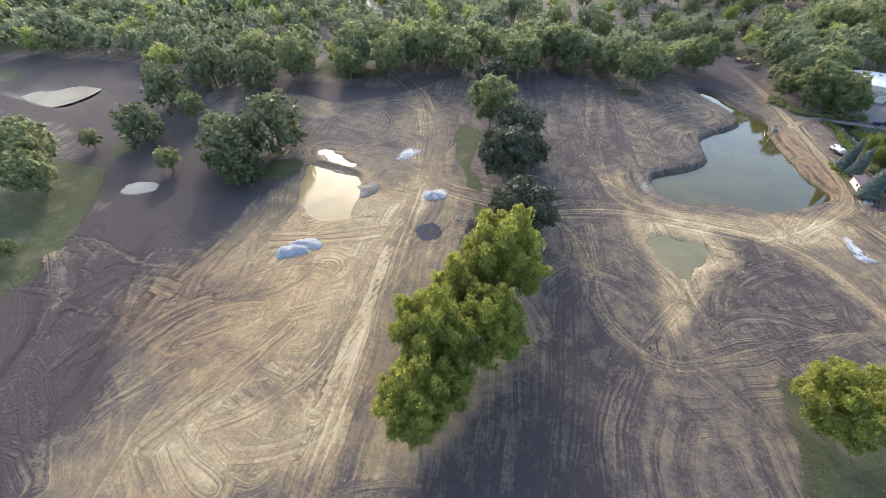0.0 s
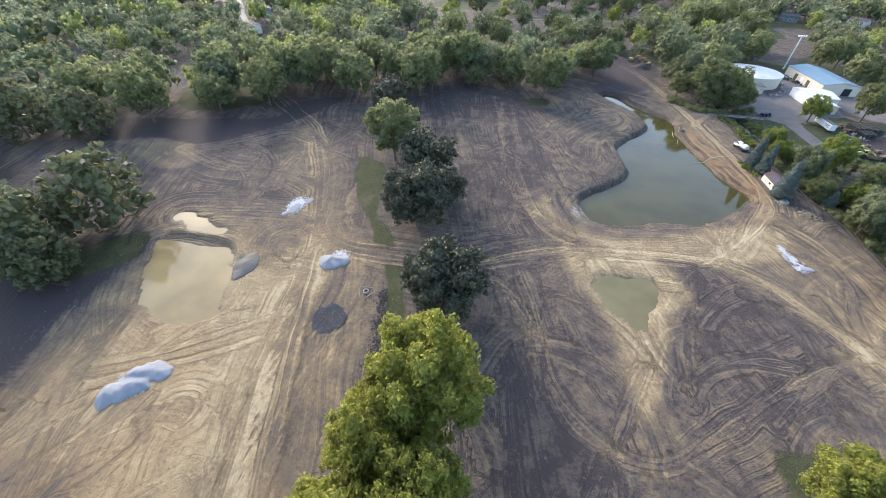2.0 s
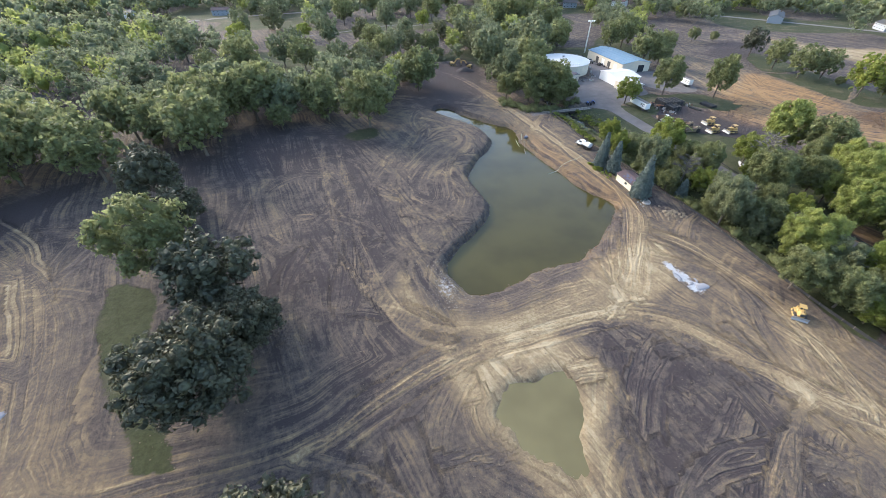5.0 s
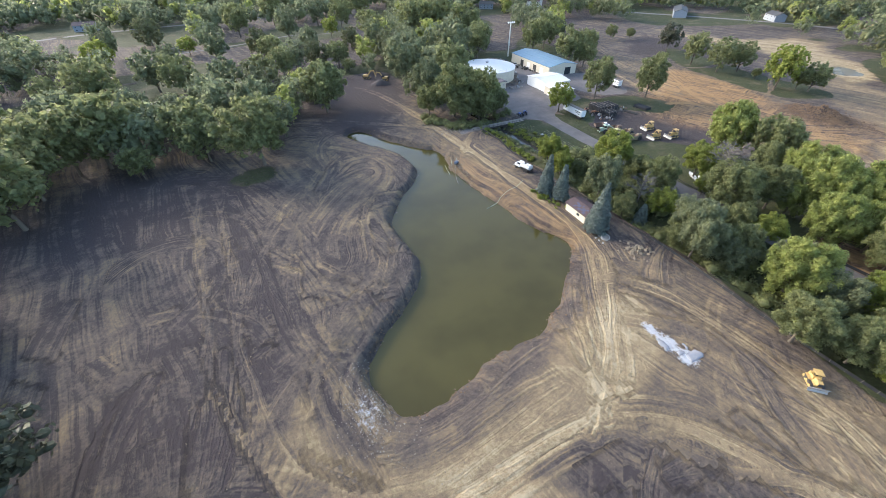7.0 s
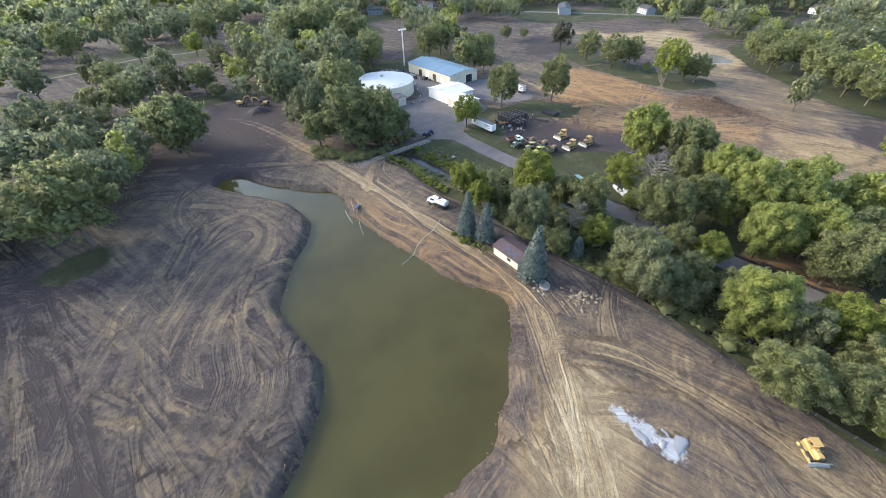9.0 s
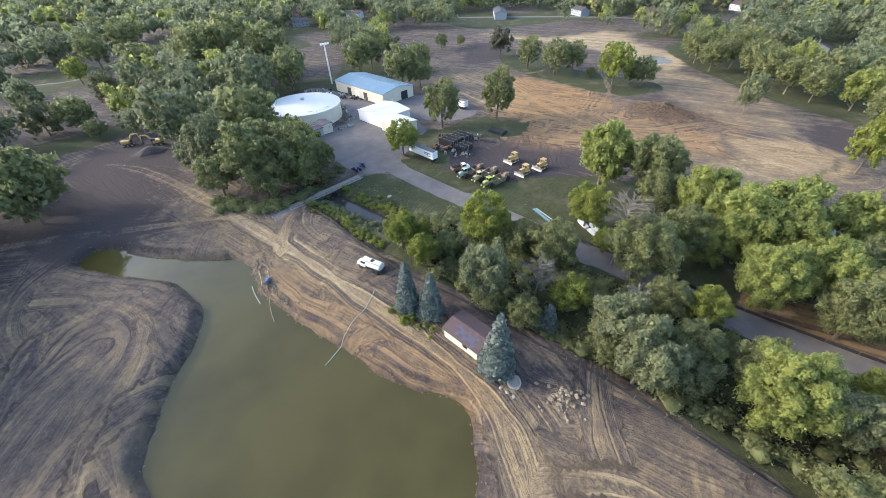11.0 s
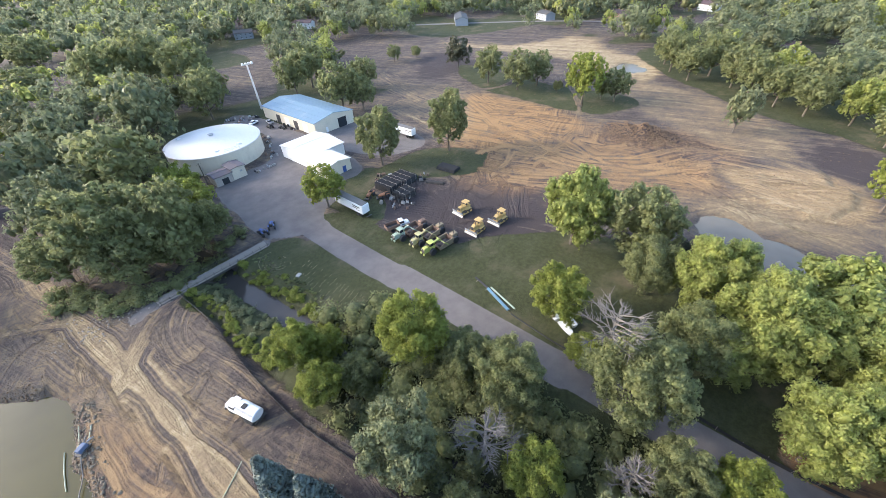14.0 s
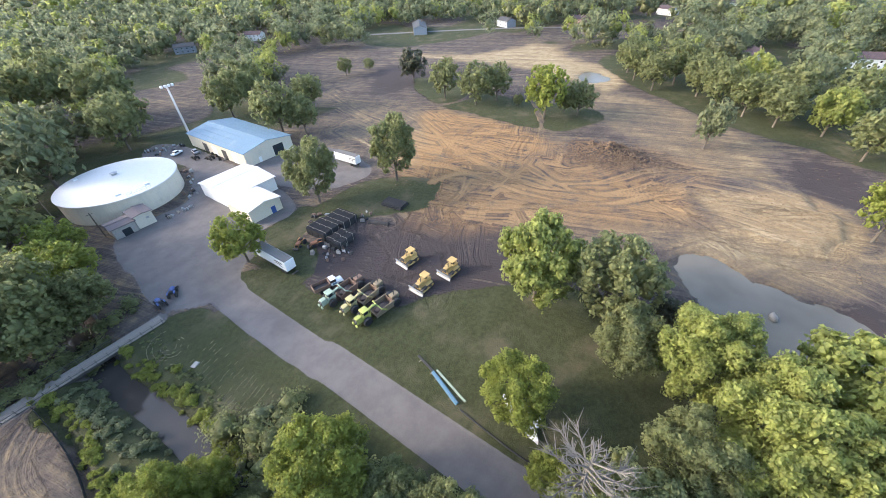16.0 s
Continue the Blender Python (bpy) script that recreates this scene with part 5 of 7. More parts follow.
# the woods beyond: too many to count, joined by kind of leaf
CLEAR = [curve(p, True) for p in (
    [(-365.8, 119.5), (-321.7, 139.7), (-286.6, 152.5), (-249.1, 140.2), (-222.8, 143), (-198.4, 165.8), (-165.5, 195.7), (-135.8, 201), (-119.5, 213.9), (-90.7, 235.6), (-77.6, 250.8), (-49.3, 260.4), (-9.5, 261.9), (10.1, 243.4), (34.1, 276.3), (51.5, 306.5), (64.7, 344.4), (92, 346.2), (85.7, 302.6), (98.1, 270), (102.2, 252.9), (106.2, 242.4), (105.8, 194.9), (111.8, 154.9), (111.3, 104.7), (118.5, 61.7), (100, -60), (-116.8, -60.4), (-145, 8.7), (-284.5, 64.5)],
    [(126.6, 253.7), (127, 282.1), (134.3, 334.9), (167.8, 368.9), (212.7, 372.1), (245.6, 356), (290.3, 442.2), (336.2, 439.4), (365.3, 382.2), (425.1, 319), (405.3, 240.8), (356.8, 214.3), (317.9, 181), (297.7, 157.7), (283.9, 120.8), (223.6, 102.3), (196.3, 122.2), (189, 157.5), (168.5, 178.5), (145.6, 166.4), (148.5, 117.8), (162.6, 52.5), (136.9, 56.7), (135.4, 126.8), (135.8, 205.9), (124.4, 243)],
    [(103.2, 255.1), (128.6, 256), (138.6, 243.4), (137.7, 201.9), (104.9, 201)], [(147.1, 186), (216.1, 187.4), (219.1, 106.8), (144, 102.2)],
    [(203, 404.8), (188.6, 439.2), (219.3, 494.8), (261.3, 541.5), (267.3, 486.9), (231.8, 422.6)],
    [(-66.6, 417.4), (-24.5, 411), (-36.6, 467.1), (-90.5, 498.5)], [(17.6, 423.1), (75, 465.3), (92.7, 519.6), (26.7, 547.6), (-4.9, 481.9)], [(59.7, 513.6), (151.8, 599.8), (162.6, 559.2), (92.6, 506.5)],
    [(-155.8, 552.6), (-104.2, 571.3), (-118.6, 647.5), (-170.8, 627.2)], [(366.2, 388.7), (446, 352.6), (500.2, 371.4), (495.5, 410.9), (416.1, 473.6)], [(278.6, 111.7), (299.9, 158.7), (358.4, 217.6), (383, 218.1), (341.9, 159.1), (331.4, 104.2)], [(-22.7, 340.1), (60.5, 348.8), (107.8, 457.2), (92.7, 519.6), (6.1, 470.5)], [(180.2, 346.9), (206.9, 348.7), (221.5, 406.4), (180.2, 403)], [(460, 247), (511.4, 214.4), (544.9, 249.5), (492.8, 285.6)],
    [(-236.5, 223), (-189.8, 221.5), (-181.8, 247), (-229.9, 256.9)], [(-319.1, 238.4), (-273.7, 231.1), (-267.1, 260.6), (-313.2, 269.7)],
)]
EDGE = curve([(-116.1, 18.8), (-229.5, 61.6), (-302.8, 92.6), (-374.7, 128.6), (-564.9, 214.7), (-601.7, 305.9), (-522.2, 418.8), (-491.8, 541), (-397.4, 738), (-331.4, 915.2), (-115, 1037.2), (83.9, 1260.3), (328.9, 1381.9), (452.6, 1083.8), (687.6, 978), (823.8, 841), (867.9, 646.9), (878, 467.3), (750, 67.5), (322, 107.9), (138.3, 102.6), (60.1, 101.2), (60.2, 40.3)], True, 40)
rng = np.random.RandomState(21)
gx, gy = np.meshgrid(np.arange(-720, 900, 15), np.arange(0, 1100, 15))
gx, gy = gx.ravel() + rng.uniform(-6, 6, gx.size), gy.ravel() + rng.uniform(-6, 6, gy.size)
ok = far_from(gx, gy, EDGE, 20, True) < 0
for w, line in PATHS:
    ok &= far_from(gx, gy, line, 20) > w + 5
for line in CLEAR:
    ok &= far_from(gx, gy, line, 20, True) > 5
ok &= ~((lumps(gx, gy, 60, 2) > 0.08) & (gy > 330) & (gx < 260))
ok &= ~((lumps(gx, gy, 40, 2) > 0.0) & (gy > 335) & (gy < 560) & (gx < 130) & (gx > -120))
ok &= ~((lumps(gx, gy, 50, 2) > 0.16) & (gx > 300))
ok &= np.array([away_from_flight(x, y) > 105 for x, y in zip(gx, gy)])
for hx, hy, *_ in HOUSES:
    way = np.array([60.0 - hx, 110.0 - hy])
    gap = np.array([(hx, hy), np.array([hx, hy]) + way / np.linalg.norm(way) * 60])
    ok &= far_from(gx, gy, gap, 40) > 10.5
SPOTS = np.array([(o.matrix_basis.translation.x, o.matrix_basis.translation.y) for o in scene.objects if o.name.startswith("tree")])
for i in np.where(ok)[0]:
    if (((SPOTS - (gx[i], gy[i])) ** 2).sum(1) < 60).any():
        ok[i] = False
wood = {k: ([], [], 0) for k in ("maple", "wood", "dark", "willow")}
variants = {}
for kind in wood:
    for turn in range(3):
        c, r = clumps(rng, kind, 30)
        v, f = leaves(rng, c, np.array(r) * 1.2, 560, 0.58, 0.5)
        variants[kind, turn] = joined(cores(c, np.array(r) * 1.2, 0, 0.5, 0.58), v, f)
    far = [joined(cores(c, np.array(r) * 1.2, 0, 0.5, 0.58), *leaves(rng, c, np.array(r) * 1.25, 270, 0.72, 0.6)) for c, r in (clumps(rng, kind, 12), clumps(rng, kind, 12))]
    variants[kind, "far"] = far
    variants[kind, "rim"] = [joined(cores(c, np.array(r) * 1.3, 0, 0.4), *leaves(rng, c, np.array(r) * 1.35, 44, 1.7, 0.6)) for c, r in (clumps(rng, kind, 3), clumps(rng, kind, 4))]
    variants[kind, "edge"] = [joined(cores(c, np.array(r) * 1.25, 0, 0.4), *leaves(rng, c, np.array(r) * 1.3, 105, 1.15, 0.6)) for c, r in (clumps(rng, kind, 5), clumps(rng, kind, 5), clumps(rng, kind, 5))]
for i in np.where(ok)[0]:
    kind = rng.choice(("maple", "wood", "wood", "wood", "dark", "willow"))
    away = away_from_flight(gx[i], gy[i])
    v, f = variants[kind, "rim"][rng.randint(2)] if away > 520 else variants[kind, "edge"][rng.randint(3)] if away > 370 else variants[kind, "far"][rng.randint(2)] if away > 230 else variants[kind, rng.randint(3)]
    k, a = rng.uniform(0.75, 1.5), rng.uniform(0, 6.28)
    rot = np.array([[math.cos(a), -math.sin(a), 0], [math.sin(a), math.cos(a), 0], [0, 0, 1]])
    vs, fs, n = wood[kind]
    vs.append((v * k) @ rot.T + (gx[i], gy[i], -0.5))
    fs.append(f + n)
    wood[kind] = (vs, fs, n + len(v))
for _ in range(2300):
    a, d = rng.uniform(-0.25, 2.85), math.sqrt(rng.uniform(880.0**2, 2500.0**2))
    x, y = 60 + d * math.cos(a), 80 + d * math.sin(a)
    if far_from(np.array([x]), np.array([y]), EDGE, 20, True)[0] < 0 and abs(x - 90) < 790 and y < 1080:
        continue
    kind = rng.choice(("maple", "wood", "wood", "dark", "willow"))
    v, f = variants[kind, "rim"][rng.randint(2)]
    k = rng.uniform(1.2, 1.9)
    vs, fs, n = wood[kind]
    vs.append(v * (k * 1.5, k * 1.5, k) + (x, y, -0.5))
    fs.append(f + n)
    wood[kind] = (vs, fs, n + len(v))
# the far dark kind takes the lighter bushy leaves, lifted as by haze
for kind, (vs, fs, n) in wood.items():
    tagged(new("woodland", raw_mesh("woodland", np.concatenate(vs), np.concatenate(fs), LEAF["dome" if kind == "dark" else kind])), "far woods of " + {"maple": "bright green", "wood": "mid green", "dark": "dark green", "willow": "grey-green"}[kind] + " deciduous trees", "woods", kind="stuff")


# ---- buildings ----
def gable(name, x0, x1, y0, y1, eave, rise, wall, roof, label, category, along="y", over=0.4):
    """A building with a low gable roof; gives the thing, to which doors are added."""
    ob = thing(name, Matrix.Translation(((x0 + x1) / 2, (y0 + y1) / 2, 0)), label, category)
    w, l = (x1 - x0, y1 - y0) if along == "y" else (y1 - y0, x1 - x0)
    h, m = w / 2, l / 2
    prof = [(-h, -0.4), (h, -0.4), (h, eave), (0, eave + rise), (-h, eave)]
    s = Shape()
    pts = [(x, -m, z) for x, z in prof] + [(x, m, z) for x, z in prof]
    s.add(pts, [(0, 1, 2, 3, 4), (9, 8, 7, 6, 5), (0, 5, 6, 1), (1, 6, 7, 2), (4, 9, 5, 0), (2, 7, 8, 3), (3, 8, 9, 4)])
    part("wall", s, wall, ob)
    k = rise / h
    for side in (-1, 1):
        r = Shape()
        a, b = (0, eave + rise + 0.03), (side * (h + over), eave - k * over + 0.03)
        sheet = [(a[0], a[1]), (b[0], b[1]), (b[0], b[1] + 0.16), (a[0], a[1] + 0.16)]
        r.add([(x, -m - over, z) for x, z in sheet] + [(x, m + over, z) for x, z in sheet], [(0, 1, 2, 3), (7, 6, 5, 4), (0, 4, 5, 1), (1, 5, 6, 2), (2, 6, 7, 3), (3, 7, 4, 0)])
        part("roof_slope", r, roof, ob)
    part("ridge_cap", Shape().box((0.5, l + 2 * over, 0.12), (0, 0, eave + rise + 0.2)), roof, ob)
    if along == "x":
        ob.matrix_basis = ob.matrix_basis @ Matrix.Rotation(radians(90), 4, "Z")
    return ob


def opening(ob, name, size, at, material, label=""):
    """A door or window set 3 cm proud of a wall, with a frame."""
    d = part(name, Shape().box(size, at, cut=0.02), material, ob, label)
    return d


def storage_tank():
    ob = thing("storage_tank", Matrix.Translation((147.6, 316, 0)) @ Matrix.Scale(1.12, 4), "low round cream water tank with a white shallow roof", "tank")
    part("wall", Shape().lathe([(14.7, -0.4), (14.7, 5.4), (14.45, 5.6)], 64), CREAM, ob, smooth=False)
    part("roof", Shape().lathe([(15.0, 5.45), (15.0, 5.7), (14.6, 5.8), (7, 6.7), (1.2, 7.3), (0.8, 7.35)], 64), ROOFWHITE, ob)
    part("vent", Shape().lathe([(0.7, 7.2), (0.7, 7.8), (1.0, 7.85), (0.3, 8.1)], 16), STEEL, ob)
    for a in (-1.9, -1.3, 2.2):
        part("hatch", Shape().box((1.2, 1.2, 0.35), (12 * math.cos(a), 12 * math.sin(a), 6.2)), WHITE, ob)
    for k in range(24):
        a = 6.28319 * k / 24
        part("seam", Shape().box((0.05, 0.09, 5.4), (14.71 * math.cos(a), 14.71 * math.sin(a), 2.7), (0, 0, math.degrees(a)), 0.01), CREAM, ob)
    rail = Shape()
    for z in (6.3, 6.8):
        rail.tube([(14.6 * math.cos(a), 14.6 * math.sin(a), z) for a in np.linspace(-1.75, -1.35, 6)], 0.03, 5)
    for a in np.linspace(-1.75, -1.35, 6):
        rail.tube([(14.6 * math.cos(a), 14.6 * math.sin(a), 5.7), (14.6 * math.cos(a), 14.6 * math.sin(a), 6.8)], 0.03, 5)
    part("railing", rail, STEEL, ob)
    return ob


storage_tank()
shop = gable("workshop_building", 181.4, 201.6, 300, 341, 5.2, 1.7, CREAM, ROOFBLUE, "cream metal workshop with a faded blue roof and open doorway", "building")
opening(shop, "door", (4.4, 0.16, 4.0), (3.8, -20.5, 2.0), GLASS, "dark open vehicle doorway")
opening(shop, "door", (1.1, 0.16, 2.1), (-4.5, -20.5, 1.05), WHITE, "white side door")
for y in (-13, -6, 1, 8):
    opening(shop, "door", (0.16, 3.2, 3.6), (-10.1, y, 1.8), WHITE if y % 2 else IRON)
for x in np.arange(-9.3, 9.4, 1.86):
    part("wall_rib", Shape().box((0.07, 0.05, 4.9), (x, -20.52, 2.5), cut=0.01), CREAM, shop)
for x in (-8, -5.4, -2.8, 2.8, 5.4, 8):
    z = 5.2 + 1.7 * (1 - abs(x) / 10.1) + 0.24
    part("roof_rib", Shape().box((0.1, 41.4, 0.08), (x, 0, z), cut=0.02), ROOFBLUE, shop)
hall = gable("white_building", 162, 177.4, 276.4, 294, 4.4, 1.1, WHITE, ROOFWHITE, "low white building with a pale membrane roof", "building", along="x")
annex = gable("white_annex", 160.6, 170.8, 264.6, 276, 4.0, 0.9, CREAM, ROOFWHITE, "low cream annex with a white roof and a blue door", "building")
opening(annex, "door", (1.4, 0.16, 2.2), (2.2, -5.7, 1.1), BLUE, "blue door")
opening(annex, "door", (0.16, 2.0, 2.2), (-5.1, 1.5, 1.1), WHITE)
opening(hall, "door", (3.0, 0.16, 2.6), (2.0, 7.72, 1.3), WHITE)
hut = gable("pump_house", 135.3, 141.1, 291.1, 296.5, 3.2, 0.4, CONCRETE, SHINGLEGREY, "small grey pump house against the water tank", "building", along="x")
opening(hut, "door", (0.16, 2.2, 2.1), (-2.72, -0.3, 1.05), GLASS, "dark open doorway")
lean = gable("lean_to", 141.3, 146, 291.4, 297.2, 3.9, 0.3, CREAM, SHINGLEGREY, "cream lean-to built against the water tank", "building")
opening(lean, "vent", (0.8, 0.1, 0.6), (0.8, -2.92, 2.4), STEEL)
shed = gable("garden_shed", 99, 104.8, 172.4, 180.8, 2.6, 0.8, CREAM, SHINGLE, "small cream shed with a brown shingle roof and blue patches", "shed")
for k, (x, y, wide, long) in enumerate(((-1.5, 0.5, 1.1, 1.3), (-2.3, 1.3, 0.9, 0.7), (-1.0, 1.5, 0.6, 0.9), (-2.4, -0.6, 0.8, 1.0), (-1.8, -1.9, 1.2, 1.5), (-2.6, -2.8, 0.7, 0.9), (-1.1, -2.9, 0.5, 0.7), (-0.8, -0.7, 0.4, 0.6))):
    part("roof_patch", Shape().box((wide, long, 0.03), (x, y, 3.215 + 0.275 * (x + 1.6) + 0.004 * (k % 2)), (0, -15.4, 0), 0.01), TARP, shed, "worn blue roof patch")
opening(shed, "door", (1.0, 0.14, 2.0), (-1.2, -4.2, 1.0), IRON, "dark door")
opening(shed, "window", (0.14, 1.2, 0.8), (-2.9, -1.2, 1.5), GLASS)


# ---- machines and vehicles: each faces +x ----
def wheel(ob, x, y, r, w, hub=STEEL):
    """A wheel with tyre and rim, standing on the ground."""
    rings = [(r * 0.55, -w / 2), (r * 0.9, -w / 2), (r, -w * 0.3), (r, w * 0.3), (r * 0.9, w / 2), (r * 0.55, w / 2)]
    turn = Matrix.Translation((x, y, r - 0.03)) @ Matrix.Rotation(radians(90), 4, "X")
    wh = part("wheel", Shape().lathe([(r * 0.3, -w * 0.2), (r * 0.56, -w * 0.3), (r * 0.56, w * 0.3), (r * 0.3, w * 0.2)], 14), hub, ob, at=turn)
    part("tyre", Shape().lathe(rings, 18), DARK, wh)


def crawler(ob, y, length, high, wide, material=IRON):
    """One crawler track: a belt round its rollers, with grousers."""
    h, n = high / 2, 7
    prof = [(length / 2 - h + h * math.cos(a), h + h * math.sin(a)) for a in np.linspace(-1.5708, 1.5708, n)] + [(-length / 2 + h + h * math.cos(a), h + h * math.sin(a)) for a in np.linspace(1.5708, 4.7124, n)]
    s = Shape()
    k = len(prof)
    s.add([(x, y - wide / 2, z) for x, z in prof] + [(x, y + wide / 2, z) for x, z in prof], [tuple(range(k)), tuple(range(2 * k - 1, k - 1, -1))] + [(i, k + i, k + (i + 1) % k, (i + 1) % k) for i in range(k)])
    for x in np.arange(-length / 2 + h, length / 2 - h + 0.01, 0.25):
        for z in (0.0, high):
            s.box((0.06, wide + 0.02, 0.08), (x, y, z), cut=0.01)
    t = part("track", s, material, ob)
    for x in (-length / 2 + h, 0, length / 2 - h):
        part("roller", Shape().tube([(x, y - wide * 0.53, h), (x, y + wide * 0.53, h)], h * 0.7, 12), YELLOW, t)


def bulldozer(x, y, yaw, label="yellow bulldozer with a canopy and a wide front blade", group="parked bulldozers", paint=YELLOW, size=1.04):
    ob = thing("bulldozer", pose(x, y, ground_at(x, y), 0, 0, yaw) @ Matrix.Scale(size, 4), label, "bulldozer", group)
    for s in (-1, 1):
        crawler(ob, s * 1.15, 3.9, 1.05, 0.6)
        part("push_arm", Shape().tube([(-0.4, s * 1.62, 0.55), (1.4, s * 1.62, 0.55), (2.35, s * 1.5, 0.6)], 0.13, 6), paint, ob)
        part("fender", Shape().box((1.9, 0.62, 0.1), (-0.7, s * 1.15, 1.25)), paint, ob)
    part("hull", Shape().box((3.6, 1.6, 0.8), (-0.1, 0, 0.95), cut=0.08), paint, ob)
    part("engine_hood", Shape().box((1.9, 1.15, 0.95), (0.95, 0, 1.75), cut=0.1, taper=0.92), paint, ob)
    part("radiator_grille", Shape().box((0.08, 1.0, 0.85), (1.93, 0, 1.7)), IRON, ob)
    part("exhaust", Shape().tube([(0.9, 0.25, 2.1), (0.9, 0.25, 3.1), (0.75, 0.25, 3.25)], 0.07, 8), IRON, ob)
    part("air_filter", Shape().tube([(0.6, -0.3, 2.1), (0.6, -0.3, 2.8)], 0.13, 8), paint, ob)
    cab = part("cab", Shape().box((1.3, 1.4, 0.55), (-0.75, 0, 1.6)), paint, ob)
    part("seat", Shape().box((0.5, 0.55, 0.6), (-0.85, 0, 2.05)), DARK, cab)
    for sx in (-1.35, -0.15):
        for sy in (-0.68, 0.68):
            part("post", Shape().tube([(sx, sy, 1.8), (sx, sy, 3.05)], 0.06, 6), paint, cab)
    part("canopy", Shape().box((1.75, 1.75, 0.14), (-0.75, 0, 3.1), cut=0.05), paint, ob)
    part("fuel_tank", Shape().box((0.6, 1.5, 0.9), (-1.65, 0, 1.55), cut=0.1), paint, ob)
    blade = Shape()
    prof = [(2.55, 0.05), (2.32, 0.4), (2.28, 0.8), (2.45, 1.2), (2.6, 1.3), (2.5, 1.32), (2.2, 1.15), (2.16, 0.5), (2.45, 0.03)]
    n = len(prof)
    blade.add([(px, -1.95, pz) for px, pz in prof] + [(px, 1.95, pz) for px, pz in prof], [tuple(range(n)), tuple(range(2 * n - 1, n - 1, -1))] + [(i, n + i, n + (i + 1) % n, (i + 1) % n) for i in range(n)])
    b = part("blade", blade, STEEL, ob, "worn bare steel blade")
    part("cutting_edge", Shape().box((0.08, 3.95, 0.2), (2.56, 0, 0.12)), STEEL, b)
    part("ripper", Shape().box((0.25, 1.3, 0.5), (-2.3, 0, 0.75)).box((0.2, 0.12, 0.9), (-2.5, -0.4, 0.5)).box((0.2, 0.12, 0.9), (-2.5, 0.4, 0.5)), IRON, ob)
    return ob


def scraper(x, y, yaw, paint, label, bowl):
    """A motor scraper: two-wheeled tractor, gooseneck, bowl and rear engine."""
    ob = thing("motor_scraper", pose(x, y, ground_at(x, y), 0, 0, yaw), label, "scraper", "parked scrapers")
    for s in (-1, 1):
        wheel(ob, 3.2, s * 1.25, 0.95, 0.75, paint)
        wheel(ob, -4.2, s * 1.25, 0.95, 0.75, paint)
        part("bowl_side", Shape().add([(1.2, s * 1.35, 0.35), (-3.4, s * 1.35, 0.45), (-3.6, s * 1.35, 2.1), (-0.4, s * 1.35, 2.0), (1.2, s * 1.35, 1.1), (1.2, s * 1.5, 0.35), (-3.4, s * 1.5, 0.45), (-3.6, s * 1.5, 2.1), (-0.4, s * 1.5, 2.0), (1.2, s * 1.5, 1.1)],
             [(0, 1, 2, 3, 4), (9, 8, 7, 6, 5), (0, 5, 6, 1), (1, 6, 7, 2), (2, 7, 8, 3), (3, 8, 9, 4), (4, 9, 5, 0)]), bowl, ob)
    part("bowl_floor", Shape().box((4.4, 2.7, 0.15), (-1.1, 0, 0.5)), RUSTY, ob)
    part("ejector", Shape().box((0.15, 2.7, 1.5), (-3.3, 0, 1.25)), RUSTY, ob)
    part("apron", Shape().box((0.25, 2.7, 1.1), (1.1, 0, 0.95), (0, 25, 0)), bowl, ob)
    part("chassis", Shape().box((3.4, 1.3, 0.8), (3.6, 0, 1.3), cut=0.1), paint, ob)
    part("engine_hood", Shape().box((1.5, 1.25, 0.9), (4.6, 0, 1.95), cut=0.12, taper=0.9), paint, ob)
    part("radiator_grille", Shape().box((0.08, 1.1, 1.2), (5.36, 0, 1.6)), IRON, ob)
    cab = part("cab", Shape().box((1.3, 1.35, 0.5), (3.0, 0.1, 1.9)), paint, ob)
    for sx in (2.4, 3.6):
        for sy in (-0.5, 0.7):
            part("post", Shape().tube([(sx, sy, 2.0), (sx, sy, 3.3)], 0.06, 6), paint, cab)
    part("cab_roof", Shape().box((1.6, 1.6, 0.12), (3.0, 0.1, 3.35), cut=0.05), paint, ob)
    part("cab_window", Shape().box((1.1, 1.1, 0.8), (3.0, 0.1, 2.65)), GLASS, ob)
    part("gooseneck", Shape().tube([(1.9, 0, 1.3), (1.8, 0, 2.5), (0.8, 0, 2.75), (-0.1, 0, 2.3)], [0.35, 0.33, 0.3, 0.25], 8), paint, ob)
    part("soil_load", Shape().lump((1.9, 1.2, 0.55), (-1.2, 0, 0.7), 0.35, 3, level=2), EARTHDARK, ob)
    part("hydraulic_hose", Shape().tube([(2.2, 0.4, 2.0), (1.6, 0.6, 2.9), (0.4, 0.5, 2.9)], 0.06, 5), DARK, ob)
    for s in (-1, 1):
        part("headlight", Shape().box((0.12, 0.25, 0.25), (5.42, s * 0.45, 2.0), cut=0.03), STEEL, ob)
        part("draft_arm", Shape().tube([(-0.1, 0, 2.3), (-0.2, s * 1.62, 2.2), (-1.4, s * 1.62, 1.1)], 0.15, 6), paint, ob)
        part("bumper", Shape().box((0.3, 0.5, 0.5), (5.55, s * 0.6, 0.9)), paint, ob)
    part("rear_engine", Shape().box((1.9, 1.3, 1.1), (-4.6, 0, 1.75), cut=0.12), bowl, ob)
    part("exhaust", Shape().tube([(-4.4, 0.3, 2.2), (-4.4, 0.3, 3.6)], 0.09, 8), IRON, ob)
    part("push_block", Shape().box((0.4, 0.9, 0.9), (-5.7, 0, 0.9)), IRON, ob)
    return ob


